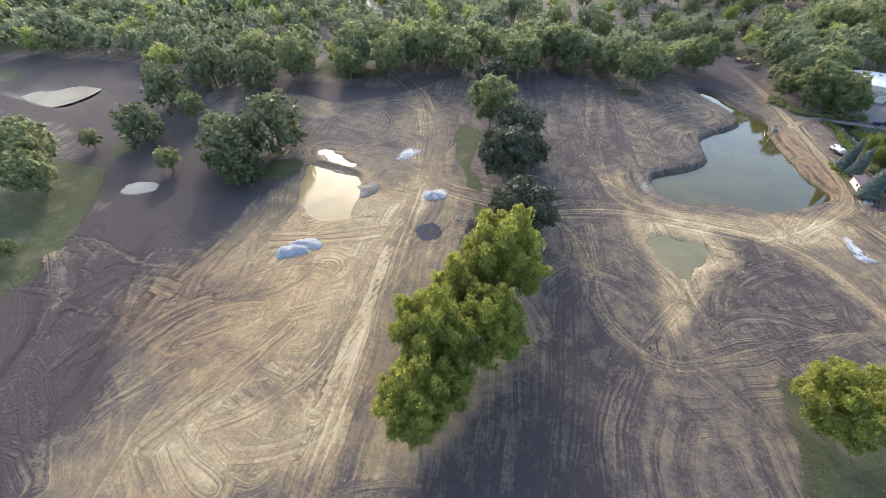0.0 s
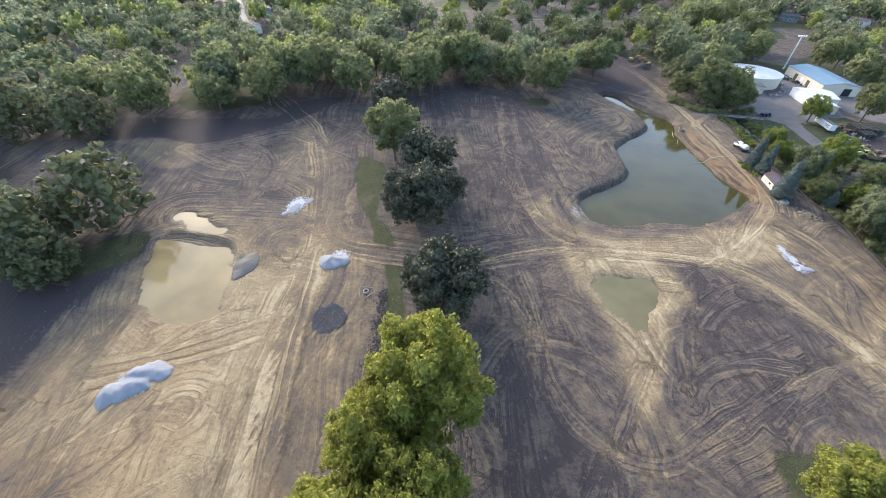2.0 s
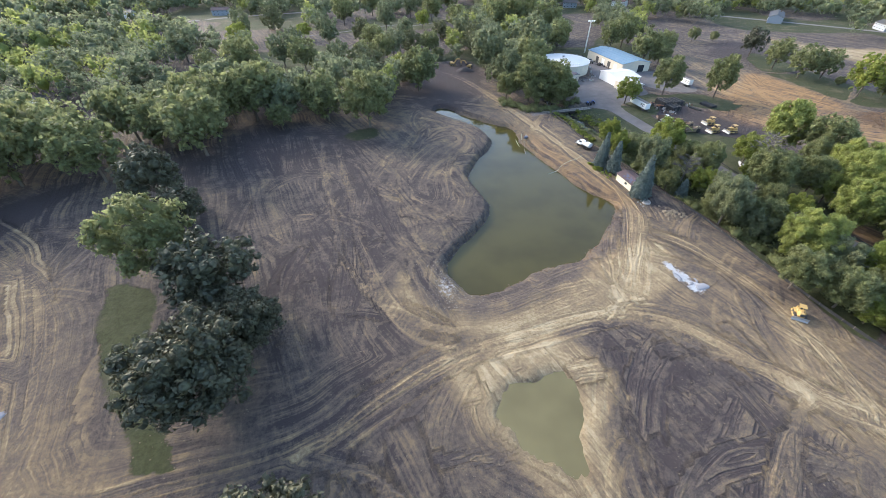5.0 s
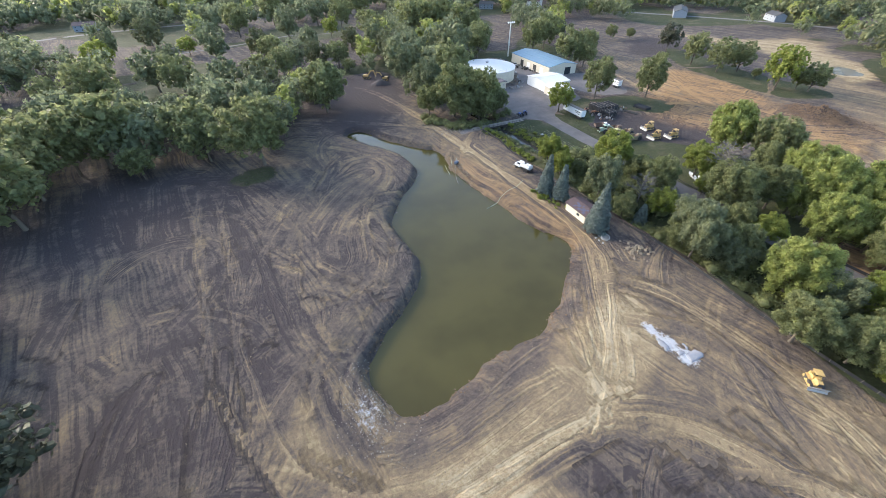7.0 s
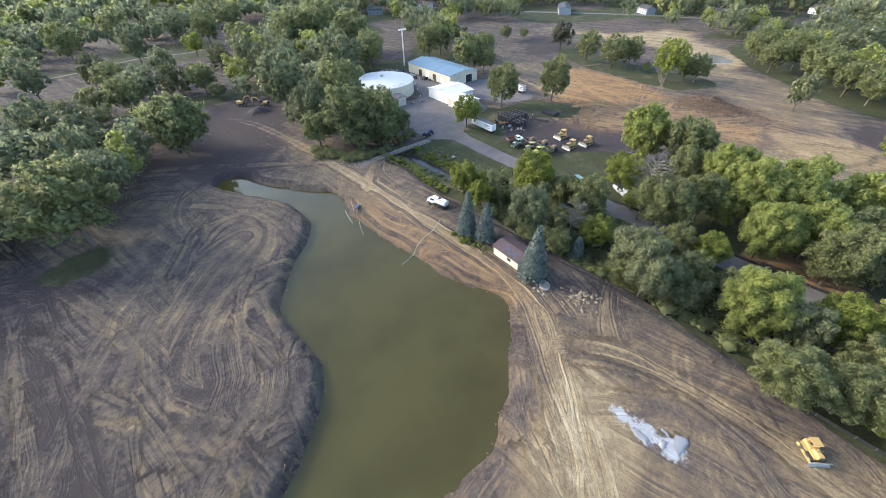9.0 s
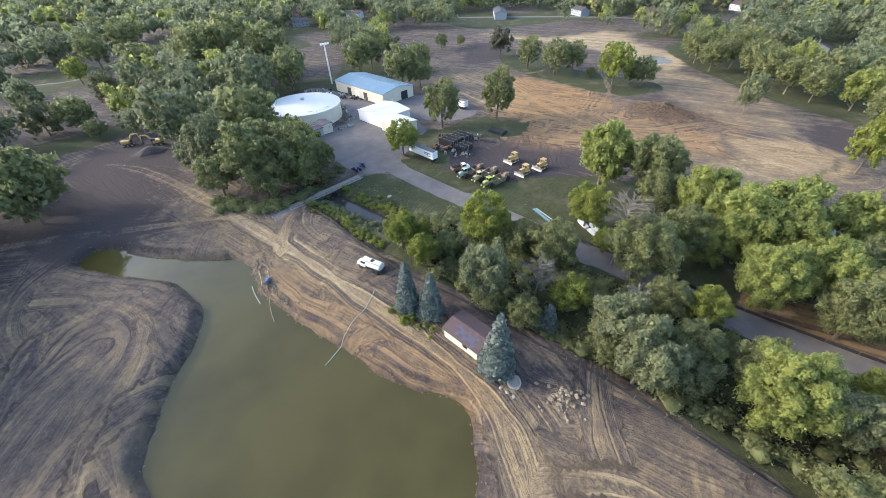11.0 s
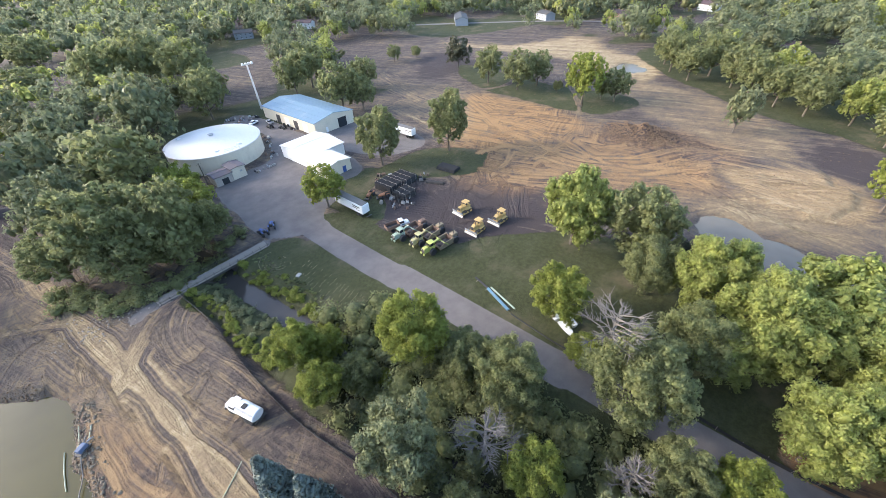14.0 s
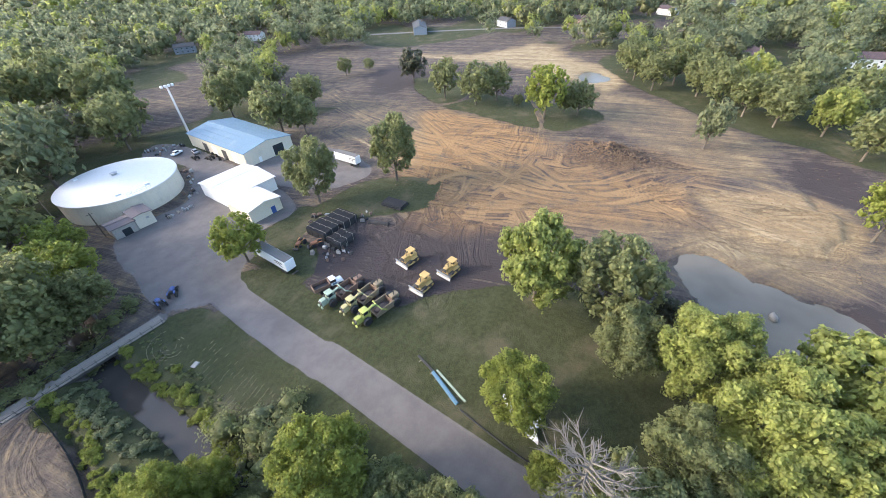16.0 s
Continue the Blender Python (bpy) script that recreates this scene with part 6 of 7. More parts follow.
def dump_truck(x, y, yaw):
    ob = thing("dump_truck", pose(x, y, ground_at(x, y), 0, 0, yaw), "small dump truck with a white and blue cab and dark bed", "truck")
    for wx, wy in ((2.3, -0.95), (2.3, 0.95), (-1.9, -0.95), (-1.9, 0.95)):
        wheel(ob, wx, wy, 0.48, 0.32 if wx > 0 else 0.55)
    part("chassis", Shape().box((6.6, 0.9, 0.25), (0, 0, 0.75)), IRON, ob)
    cab = part("cab", Shape().box((1.7, 2.0, 0.9), (1.35, 0, 1.2), cut=0.1), WHITE, ob, "white and blue cab")
    part("windscreen", Shape().box((1.35, 1.85, 0.75), (1.2, 0, 1.95), taper=0.86), GLASS, cab)
    part("cab_roof", Shape().box((1.25, 1.7, 0.1), (1.15, 0, 2.36), cut=0.05), WHITE, cab)
    part("hood", Shape().box((1.3, 1.7, 0.75), (2.75, 0, 1.15), cut=0.15, taper=0.92), WHITE, ob)
    part("door_panel", Shape().box((0.9, 2.04, 0.5), (1.3, 0, 1.3), cut=0.02), PIPEBLUE, cab)
    part("bumper", Shape().box((0.2, 2.0, 0.3), (3.5, 0, 0.65)), STEEL, ob)
    bed = part("bed_floor", Shape().box((3.7, 2.3, 0.15), (-1.55, 0, 1.05)), IRON, ob)
    for s in (-1, 1):
        part("bed_side", Shape().box((3.7, 0.12, 0.95), (-1.55, s * 1.14, 1.55)), RUSTY, bed)
    part("headboard", Shape().box((0.12, 2.3, 1.2), (0.3, 0, 1.7)), RUSTY, bed)
    part("tailgate", Shape().box((0.12, 2.3, 0.95), (-3.4, 0, 1.55)), RUSTY, bed)
    return ob


def tank_truck(x, y, yaw):
    ob = thing("water_truck", pose(x, y, ground_at(x, y), 0, 0, yaw), "white water tank truck parked on bare soil", "truck")
    for wx, wy in ((2.2, -1.0), (2.2, 1.0), (-1.5, -1.0), (-1.5, 1.0), (-2.6, -1.0), (-2.6, 1.0)):
        wheel(ob, wx, wy, 0.5, 0.32 if wx > 0 else 0.6)
    part("chassis", Shape().box((7.0, 0.9, 0.25), (-0.1, 0, 0.8)), IRON, ob)
    cab = part("cab", Shape().box((1.6, 2.2, 1.1), (1.5, 0, 1.4), cut=0.12), WHITE, ob)
    part("windscreen", Shape().box((1.35, 2.05, 0.7), (1.42, 0, 2.2), taper=0.88), GLASS, cab)
    part("cab_roof", Shape().box((1.3, 1.9, 0.1), (1.35, 0, 2.6), cut=0.05), WHITE, cab)
    part("hood", Shape().box((1.3, 1.8, 0.9), (2.85, 0, 1.3), cut=0.2, taper=0.88), WHITE, ob)
    part("bumper", Shape().box((0.2, 2.1, 0.35), (3.55, 0, 0.7)), STEEL, ob)
    body = Shape()
    n = 20
    pts = []
    for px, k in ((-3.6, 0.85), (-3.45, 1), (0.45, 1), (0.6, 0.85)):
        pts += [(px, 1.22 * k * math.cos(6.28319 * i / n), 1.95 + 0.95 * k * math.sin(6.28319 * i / n)) for i in range(n)]
    body.add(pts, [(r * n + i, r * n + (i + 1) % n, (r + 1) * n + (i + 1) % n, (r + 1) * n + i) for r in range(3) for i in range(n)] + [tuple(range(n - 1, -1, -1)), tuple(range(3 * n, 4 * n))])
    tank = part("tank", body, WHITE, ob)
    part("hatch", Shape().box((0.9, 0.9, 0.18), (-1.0, 0, 2.92)), DARK, tank, "dark open hatch")
    part("walkway", Shape().box((3.8, 0.4, 0.06), (-1.5, 0.75, 2.75)), STEEL, tank)
    part("rear_bar", Shape().box((0.2, 2.2, 0.5), (-3.75, 0, 1.0)), IRON, ob)
    for s in (-1, 1):
        part("mudguard", Shape().box((2.3, 0.65, 0.08), (-2.05, s * 1.0, 1.12)), DARK, ob)
        part("mirror", Shape().box((0.1, 0.2, 0.4), (2.2, s * 1.35, 2.0)), DARK, cab)
    return ob


def box_trailer(x, y, yaw, label, length=12.6):
    ob = thing("box_trailer", pose(x, y, 0, 0, 0, yaw), label, "trailer", "parked trailers")
    h = length / 2
    body = part("body", Shape().box((length, 2.55, 2.75), (0, 0, 2.6), cut=0.05), WHITE, ob)
    part("roof_panel", Shape().box((length - 0.2, 2.4, 0.05), (0, 0, 4.0)), ROOFGREY, body)
    for px, pz, w, t in ((-3.6, 3.1, 3.2, 0.34), (-3.2, 2.55, 2.2, 0.24), (-4.4, 2.1, 1.4, 0.2)):
        part("lettering_bar", Shape().box((w, 0.02, t), (px, 1.31, pz)), ROOFGREY, body, "grey painted bar")
    for s in (-1, 1):
        part("rail", Shape().box((length, 0.06, 0.2), (0, s * 1.29, 1.28)), STEEL, body)
        for k in range(int(length)):
            part("side_rib", Shape().box((0.05, 0.03, 2.4), (-h + 0.5 + k, s * 1.285, 2.6), cut=0.01), WHITE, body)
    for s in (-1, 1):
        part("door", Shape().box((0.06, 1.22, 2.6), (-h - 0.03, s * 0.63, 2.6)), WHITE, body)
        part("landing_leg", Shape().box((0.15, 0.15, 1.25), (h - 2.2, s * 0.8, 0.62)), IRON, ob)
        for wx in (-h + 1.3, -h + 2.6):
            wheel(ob, wx, s * 1.0, 0.5, 0.5)
    part("bogie", Shape().box((3.0, 1.2, 0.35), (-h + 1.9, 0, 1.0)), IRON, ob)
    part("step", Shape().box((1.2, 1.6, 0.08), (-h - 0.9, 0, 0.55), (0, 25, 0)), IRON, ob)
    return ob


def excavator(x, y, yaw):
    ob = thing("excavator", pose(x, y, ground_at(x, y), 0, 0, yaw), "yellow excavator with its boom folded", "excavator", "diggers by the woods")
    for s in (-1, 1):
        crawler(ob, s * 1.2, 4.2, 0.95, 0.6)
    part("turntable", Shape().lathe([(0.8, 0.8), (0.8, 1.2)], 16), IRON, ob)
    part("house", Shape().box((3.2, 2.5, 1.1), (-0.6, 0, 1.8), cut=0.12), YELLOW, ob)
    part("cab", Shape().box((1.5, 0.95, 1.6), (0.6, 0.75, 2.2), cut=0.1), GLASS, ob)
    part("counterweight", Shape().box((0.7, 2.5, 1.2), (-2.3, 0, 1.8), cut=0.2), IRON, ob)
    boom = part("boom", Shape().tube([(0.8, 0, 1.9), (2.6, 0, 4.4), (4.6, 0, 4.6)], [0.32, 0.36, 0.25], 6), YELLOW, ob)
    part("stick", Shape().tube([(4.6, 0, 4.8), (5.2, 0, 2.2)], [0.26, 0.2], 6), YELLOW, boom)
    part("bucket", Shape().box((0.9, 1.1, 0.9), (5.0, 0, 1.5), (0, 30, 0), cut=0.2), IRON, boom)
    return ob


for x, y, yaw in ((172, 215.9, 172), (166.8, 207.6, 176), (174.2, 205.3, 174)):
    bulldozer(x, y, yaw)
bulldozer(103.5, 113.6, 228, "yellow bulldozer alone on bare soil beside the fence", "lone bulldozer", size=0.82)
scraper(155.5, 211, 169.7, ACID, "lime green motor scraper with a tan bowl", MUDCAKED)
scraper(156.3, 216, 174.7, worn("tan_paint", (0.42, 0.37, 0.17), 0.7, wear=0.7, scale=2.5, dirt=(0.2, 0.16, 0.1)), "dusty yellow-tan motor scraper", MUDCAKED)
scraper(155.1, 221.3, 172.8, PALEGREEN, "faded pale green motor scraper", RUSTY)
dump_truck(155, 225.8, -19.2)
tank_truck(101.7, 208.5, 105)
box_trailer(153.7, 243.3, 90, "white box trailer with roof open to weather, on grass")
box_trailer(202.9, 269.8, 91.2, "white box trailer parked behind the white building", 10.5)
excavator(81.5, 345.6, -30)
excavator(89.9, 336.9, 150)


# ---- stores and clutter in the yard ----
def pipe_crate(x, y, yaw, high):
    """Black plastic pipes stacked on edge and held by pale timbers."""
    ob = thing("pipe_stack", pose(x, y, 0, 0, 0, yaw), "stack of black plastic pipes held by pale timbers", "pipes", "stacks of black pipe")
    for i in range(6):
        for k in range(int(high / 0.34)):
            part("pipe", Shape().tube([(-2.9, -0.9 + 0.36 * i, 0.18 + 0.34 * k), (2.9, -0.9 + 0.36 * i, 0.18 + 0.34 * k)], 0.17, 7), DARK, ob)
    for px in (-2.2, 0, 2.2):
        part("timber", Shape().box((0.1, 2.3, 0.06), (px, 0, high + 0.06)), TIMBER, ob)
        for s in (-1, 1):
            part("timber", Shape().box((0.1, 0.06, high + 0.1), (px, s * 1.14, high / 2)), TIMBER, ob)
    return ob


for i in range(3):
    pipe_crate(168.9 + 0.1 * i, 246 - 2.4 * i, 2, 2.5)
    pipe_crate(174.8 + 0.1 * i, 245.4 - 2.4 * i, 1, 2.5)
pipe_crate(168.6, 237.4, 2.6, 2.3)
pipe_crate(168.4, 234.8, 2.6, 2.3)


def flat_bundle(x, y, yaw, long, wide, material, label, r=0.16, rows=2):
    ob = thing("pipe_bundle", pose(x, y, ground_at(x, y), 0, 0, yaw), label, "pipes")
    for k in range(rows):
        for i in range(int(wide / (2 * r)) - k):
            part("pipe", Shape().tube([(-long / 2, -wide / 2 + 2 * r * i + r * k, r + 1.75 * r * k), (long / 2, -wide / 2 + 2 * r * i + r * k, r + 1.75 * r * k)], r, 7), material, ob)
    for px in (-long * 0.3, long * 0.3):
        part("bearer", Shape().box((0.15, wide + 0.3, 0.12), (px, 0, 0.04)), TIMBER, ob)
    return ob


flat_bundle(190.3, 236.2, -84.8, 7.0, 4.6, DARK, "low bundle of black pipes lying on grass", 0.2, 3)
flat_bundle(180.1, 233.6, -70.7, 6.0, 1.6, DARK, "narrow bundle of black pipes on bare soil", 0.16, 2)
flat_bundle(149.0, 189.4, 69, 7.4, 0.75, PIPEBLUE, "narrow bundle of pale blue pipes lying on grass", 0.12, 2)
flat_bundle(149.9, 188.8, 73, 7.8, 0.5, PALEGREEN, "few pale green pipes beside the blue ones", 0.1, 1)
flat_bundle(150.8, 194.5, 74.6, 5.6, 0.7, DARK, "black pipes beside the pale blue pipes", 0.12, 1)


def loader(x, y, yaw, paint, label):
    ob = thing("small_tractor", pose(x, y, ground_at(x, y), 0, 0, yaw), label, "tractor", "small machines")
    for wx, wy, r in ((-0.8, -0.75, 0.7), (-0.8, 0.75, 0.7), (1.1, -0.65, 0.42), (1.1, 0.65, 0.42)):
        wheel(ob, wx, wy, r, 0.35, paint)
    part("hood", Shape().box((1.8, 0.75, 0.7), (0.8, 0, 1.1), cut=0.12), paint, ob)
    part("seat", Shape().box((0.6, 0.6, 0.7), (-0.7, 0, 1.4)), DARK, ob)
    for s in (-1, 1):
        part("fender", Shape().box((1.1, 0.35, 0.1), (-0.8, s * 0.7, 1.45)), paint, ob)
        part("loader_arm", Shape().tube([(-0.1, s * 0.5, 1.5), (1.4, s * 0.5, 1.2), (2.2, s * 0.5, 0.5)], 0.08, 6), paint, ob)
    part("roll_bar", Shape().tube([(-1.1, -0.5, 1.3), (-1.1, -0.5, 2.4), (-1.1, 0.5, 2.4), (-1.1, 0.5, 1.3)], 0.05, 6), IRON, ob)
    part("bucket", Shape().box((0.6, 1.6, 0.5), (2.4, 0, 0.35), (0, 20, 0), cut=0.1), IRON, ob)
    return ob


loader(161.9, 244.6, 199.8, ORANGE, "orange tractor with a front loader")
loader(164.2, 240.5, 149.8, ORANGE, "rusty orange tractor among stored parts")
loader(133.7, 254.4, 60.4, BLUE, "blue tractor with a white hood beside the bridge")
loader(130.6, 253.2, 90.4, BLUE, "blue tractor parked at the yard's edge")
loader(175, 325.5, 90.5, IRON, "dark mower parked beside the workshop")
loader(178, 319.9, 100.4, IRON, "dark mower parked beside the workshop")


def parked_car(x, y, yaw, paint, label):
    ob = thing("car", pose(x, y, ground_at(x, y), 0, 0, yaw), label, "car", "parked cars")
    for wx in (-1.35, 1.35):
        for wy in (-0.78, 0.78):
            wheel(ob, wx, wy, 0.33, 0.22)
    part("body", Shape().box((4.5, 1.8, 0.7), (0, 0, 0.7), cut=0.15), paint, ob)
    part("cabin", Shape().box((2.3, 1.6, 0.6), (-0.2, 0, 1.3), cut=0.15, taper=0.8), GLASS, ob)
    part("roof", Shape().box((1.7, 1.3, 0.06), (-0.2, 0, 1.62), cut=0.03), paint, ob)
    return ob


parked_car(173.3, 337.1, 20, WHITE, "white car parked by the workshop")
parked_car(178, 331.6, 80, STEEL, "grey car parked by the workshop")
parked_car(200.7, 279.2, 10, BLUE, "blue car parked behind the white building")
rng = random.Random(5)
for cx, cy, sx, sy, many in ((172.5, 346.4, 7, 5, 26), (165.9, 315.6, 2.5, 10, 18), (180.3, 323.4, 1.0, 10, 10), (164, 236.8, 3, 4, 16), (160, 299.3, 2, 4, 10), (171.9, 252.1, 4, 2, 8), (179.7, 240.5, 4, 3, 9), (152.3, 291, 3.5, 1.2, 9), (165.9, 232.1, 2.5, 2, 8)):
    for _ in range(many):
        x, y = cx + rng.uniform(-sx, sx), cy + rng.uniform(-sy, sy)
        a, b, c = rng.uniform(0.4, 1.6), rng.uniform(0.3, 1.0), rng.uniform(0.3, 1.0)
        s = Shape().box((a, b, c), (0, 0, c / 2), cut=0.08, taper=rng.uniform(0.7, 1))
        if rng.random() < 0.6:
            s.tube([(-a / 2, 0, c), (0, b / 3, c + 0.3), (a / 2, 0, c)], 0.06, 5)
        m = rng.choice((IRON, RUSTY, STEEL, TIMBER, DARK, CONCRETE))
        tagged(part("scrap_piece", s, m, at=pose(x, y, ground_at(x, y), 0, 0, rng.uniform(0, 360))), "discarded piece of machinery or material in the yard", "scrap", "scrap in the yard")


def light_mast(x, y, high):
    ob = thing("floodlight_mast", Matrix.Translation((x, y, 0)), "tall galvanised mast with a bar of floodlights", "lamp")
    part("mast", Shape().tube([(0, 0, -0.5), (0, 0, high)], [0.5, 0.36], 10), ROOFWHITE, ob)
    part("crossbar", Shape().box((5.4, 0.25, 0.25), (0, 0, high - 0.2)), STEEL, ob)
    for k in range(4):
        part("floodlight", Shape().box((0.9, 0.7, 0.9), (-2.2 + 1.47 * k, -0.45, high - 0.1), (25, 0, 0)), WHITE, ob)
    return ob


light_mast(186.7, 354, 21)


def wood_pole(x, y, high):
    ob = thing("utility_pole", Matrix.Translation((x, y, 0)), "weathered wooden pole beside the water tank", "pole")
    part("pole", Shape().tube([(0, 0, -0.5), (0.1, 0, high)], [0.2, 0.13], 8), BARK, ob)
    part("crossarm", Shape().box((1.6, 0.1, 0.12), (0, 0, high - 0.5)), BARK, ob)


wood_pole(127.9, 302.4, 13)
wood_pole(134.1, 295.9, 8)

# ---- bridge, fences, hose ----
bridge = thing("footbridge", Matrix.Translation((115.3, 249.1, 0)), "long timber plank bridge with railings over the stream", "bridge")
for s in (-1, 1):
    part("beam", Shape().box((27, 0.35, 0.6), (0, s * 1.3, -0.28)), IRON, bridge)
    part("handrail", Shape().box((27, 0.1, 0.12), (0, s * 1.6, 1.15)), TIMBER if s < 0 else IRON, bridge)
    part("midrail", Shape().box((27, 0.08, 0.1), (0, s * 1.6, 0.65)), IRON, bridge)
    for k in range(14):
        part("rail_post", Shape().box((0.12, 0.12, 1.35), (-13 + 2 * k, s * 1.6, 0.55)), IRON, bridge)
    part("abutment", Shape().box((1.0, 3.6, 1.8), (s * 12.6, 0, -0.95)), CONCRETE, bridge)
plank = Shape().box((0.5, 3.1, 0.08), (0, 0, 0), cut=0.015).mesh("plank", TIMBER)
for k in range(52):
    p = new("plank", plank)
    p.parent, p.matrix_basis = bridge, Matrix.Translation((-13.2 + 0.518 * k, 0, 0.08))


def silt_fence(line, label):
    ob = thing("silt_fence", Matrix.Identity(4), label, "fence", "silt fences")
    pts = curve(line, step=2.4)
    stake = Shape().box((0.06, 0.06, 1.1), (0, 0, 0.4), cut=0.01).mesh("stake", TIMBER)
    for i, (a, b) in enumerate(zip(pts[:-1], pts[1:])):
        za, zb = ground_at(*a), ground_at(*b)
        n = np.array([-(b - a)[1], (b - a)[0]]) / np.linalg.norm(b - a) * 0.02
        cloth = Shape().add([(*(a - n), za - 0.1), (*(b - n), zb - 0.1), (*(b + n), zb - 0.1), (*(a + n), za - 0.1), (*(a - n), za + 0.75), (*(b - n), zb + 0.75), (*(b + n), zb + 0.7), (*(a + n), za + 0.7)],
                  [(0, 1, 5, 4), (2, 3, 7, 6), (4, 5, 6, 7), (1, 0, 3, 2), (0, 4, 7, 3), (1, 2, 6, 5)])
        part("fabric_panel", cloth, DARK, ob)
        st = new("stake", stake)
        st.parent, st.matrix_basis = ob, pose(a[0], a[1], za, rng.uniform(-6, 6), rng.uniform(-6, 6), 0)


silt_fence([(106.2, 246.6), (107.1, 231.9), (106, 215.3), (106.4, 199), (108.6, 184.9), (109.2, 169.8), (111.3, 154.8), (111.3, 137.6), (111.3, 122.3), (112.2, 104.8), (114.9, 88.4)], "low black fabric silt fence on timber stakes")
silt_fence([(147, 152.9), (146.1, 141.3), (147.1, 129.9), (148.5, 117.8), (151.7, 101.8)], "low black fabric silt fence along the road")
hose = thing("hose", Matrix.Identity(4), "pale flexible hose running from the bank into the lake", "hose")
line = curve([(97.4, 201.7), (94.8, 200), (92.2, 198.7), (88.8, 198.2), (85.2, 196.7), (81.7, 195.6), (79.2, 194.9)], step=1)
part("tube", Shape().tube([(x, y, max(ground_at(x, y), -2.6) + 0.06) for x, y in line], 0.075, 7), HOSE, hose)
hose = thing("discharge_pipe", Matrix.Identity(4), "white pipe lying over rocks into the lake", "pipe")
line = curve([(82.9, 225.9), (80.9, 221.7), (78.8, 217), (77.6, 212.8)], step=1)
part("tube", Shape().tube([(x, y, max(ground_at(x, y), -2.65) + 0.45) for x, y in line], 0.08, 7), STONE, hose)
for line in ([(79.3, 227.9), (78.5, 224.2), (78, 220.6)], [(82.5, 229.5), (81.5, 226.5), (80.7, 224.6)], [(84, 227.6), (83.1, 225.3)]):
    pipe = thing("loose_pipe", Matrix.Identity(4), "short pale plastic pipe lying on the shore", "pipe", "pipes on the shore")
    part("tube", Shape().tube([(x, y, max(ground_at(x, y), -2.6) + 0.15) for x, y in curve(line, step=0.8)], 0.09, 7), HOSE, pipe)
black = thing("drain_pipe", Matrix.Identity(4), "black corrugated pipe lying along the road's edge", "pipe")
part("tube", Shape().tube([(x, y, ground_at(x, y) + 0.1) for x, y in curve([(147.3, 185), (146.7, 180), (146.2, 174), (146.3, 167), (146.8, 160)], step=1)], 0.13, 7), DARK, black)
pump = thing("pump", pose(82.1, 223.8, ground_at(82.1, 223.8) + 0.2, 0, 0, 30), "grimy dark blue water pump standing on broken rocks", "pump")
part("body", Shape().box((1.5, 0.9, 0.8), (0, 0, 0.65), cut=0.1), worn("faded_blue", (0.1, 0.13, 0.2), 0.7), pump)
part("frame", Shape().box((2.2, 1.2, 0.15), (0, 0, 0.2)), IRON, pump)
part("intake", Shape().tube([(1.0, 0, 0.7), (1.6, 0, 0.6), (2.0, 0.2, 0.2)], 0.14, 7), STEEL, pump)


# ---- heaps ----
def heap(name, spots, material, label, category, rough=0.12, seed=1):
    """One heap, made of a few flowing humps: x, y, radius x, radius y, height."""
    x0, x1 = min(s[0] - 2.2 * s[2] for s in spots), max(s[0] + 2.2 * s[2] for s in spots)
    y0, y1 = min(s[1] - 2.2 * s[3] for s in spots), max(s[1] + 2.2 * s[3] for s in spots)
    xs, ys = np.linspace(x0, x1, 46), np.linspace(y0, y1, 46)
    X, Y = np.meshgrid(xs, ys)
    wx, wy = X + 2.0 * lumps(X + 31 * seed, Y, 3, 3), Y + 2.0 * lumps(X, Y + 23 * seed, 3, 3)
    Z = np.max([h * np.maximum(0, 1 - np.sqrt(((wx - a) / (1.3 * rx)) ** 2 + ((wy - b) / (1.3 * ry)) ** 2)) ** 0.8 for a, b, rx, ry, h in spots], axis=0)
    Z = Z * (1 + 0.35 * lumps(X + 31 * seed, Y, 1.5, 3)) + rough * lumps(X, Y + 17 * seed, 1.2, 3)
    Z = height(X.ravel(), Y.ravel()).reshape(X.shape) + np.where(Z > 0.1, Z, -0.4)
    s = Shape()
    n = len(xs)
    s.add(np.stack([X.ravel(), Y.ravel(), Z.ravel()], -1).tolist(), [(j * n + i, j * n + i + 1, (j + 1) * n + i + 1, (j + 1) * n + i) for j in range(len(ys) - 1) for i in range(n - 1)])
    return tagged(part(name, s, material, smooth=True), label, category)


heap("sand_mound", [(-75.6 + 1.5 * k, 57.2 + 1.0 * k, 2.0 + 0.4 * (k % 3), 2.4 - 0.2 * k, 1.5 - 0.22 * (k % 2)) for k in range(4)] + [(-73.4 + 1.4 * k, 62.4 + 0.5 * k, 2.2, 1.9, 1.25 - 0.08 * k) for k in range(4)], LIMEDUST, "pale blue-white heap of sand with two crests", "heap", seed=1)
heap("sand_mound", [(-47.5, 102.5, 2.8, 2.4, 1.5), (-44.9, 104.1, 2.4, 1.8, 1.2)], LIMEDUST, "small white sand heap beside the dirt road", "heap", seed=2)
heap("sand_mound", [(-69.1, 125.3, 1.8, 3.6, 0.28), (-67, 130.3, 1.4, 3, 0.22), (-71.1, 122.3, 1.6, 1.6, 0.18)], LIMEDUST, "flat spread of white sand", "heap", seed=3)
heap("sand_mound", [(88.6, 126.9, 1.8, 1.4, 0.3), (85.2, 131.7, 0.9, 2.6, 0.2), (89, 129.5, 0.8, 1.6, 0.18), (86.6, 128.7, 1.2, 1.2, 0.16)], LIMEDUST, "spread of white sand on bare soil", "heap", seed=4)
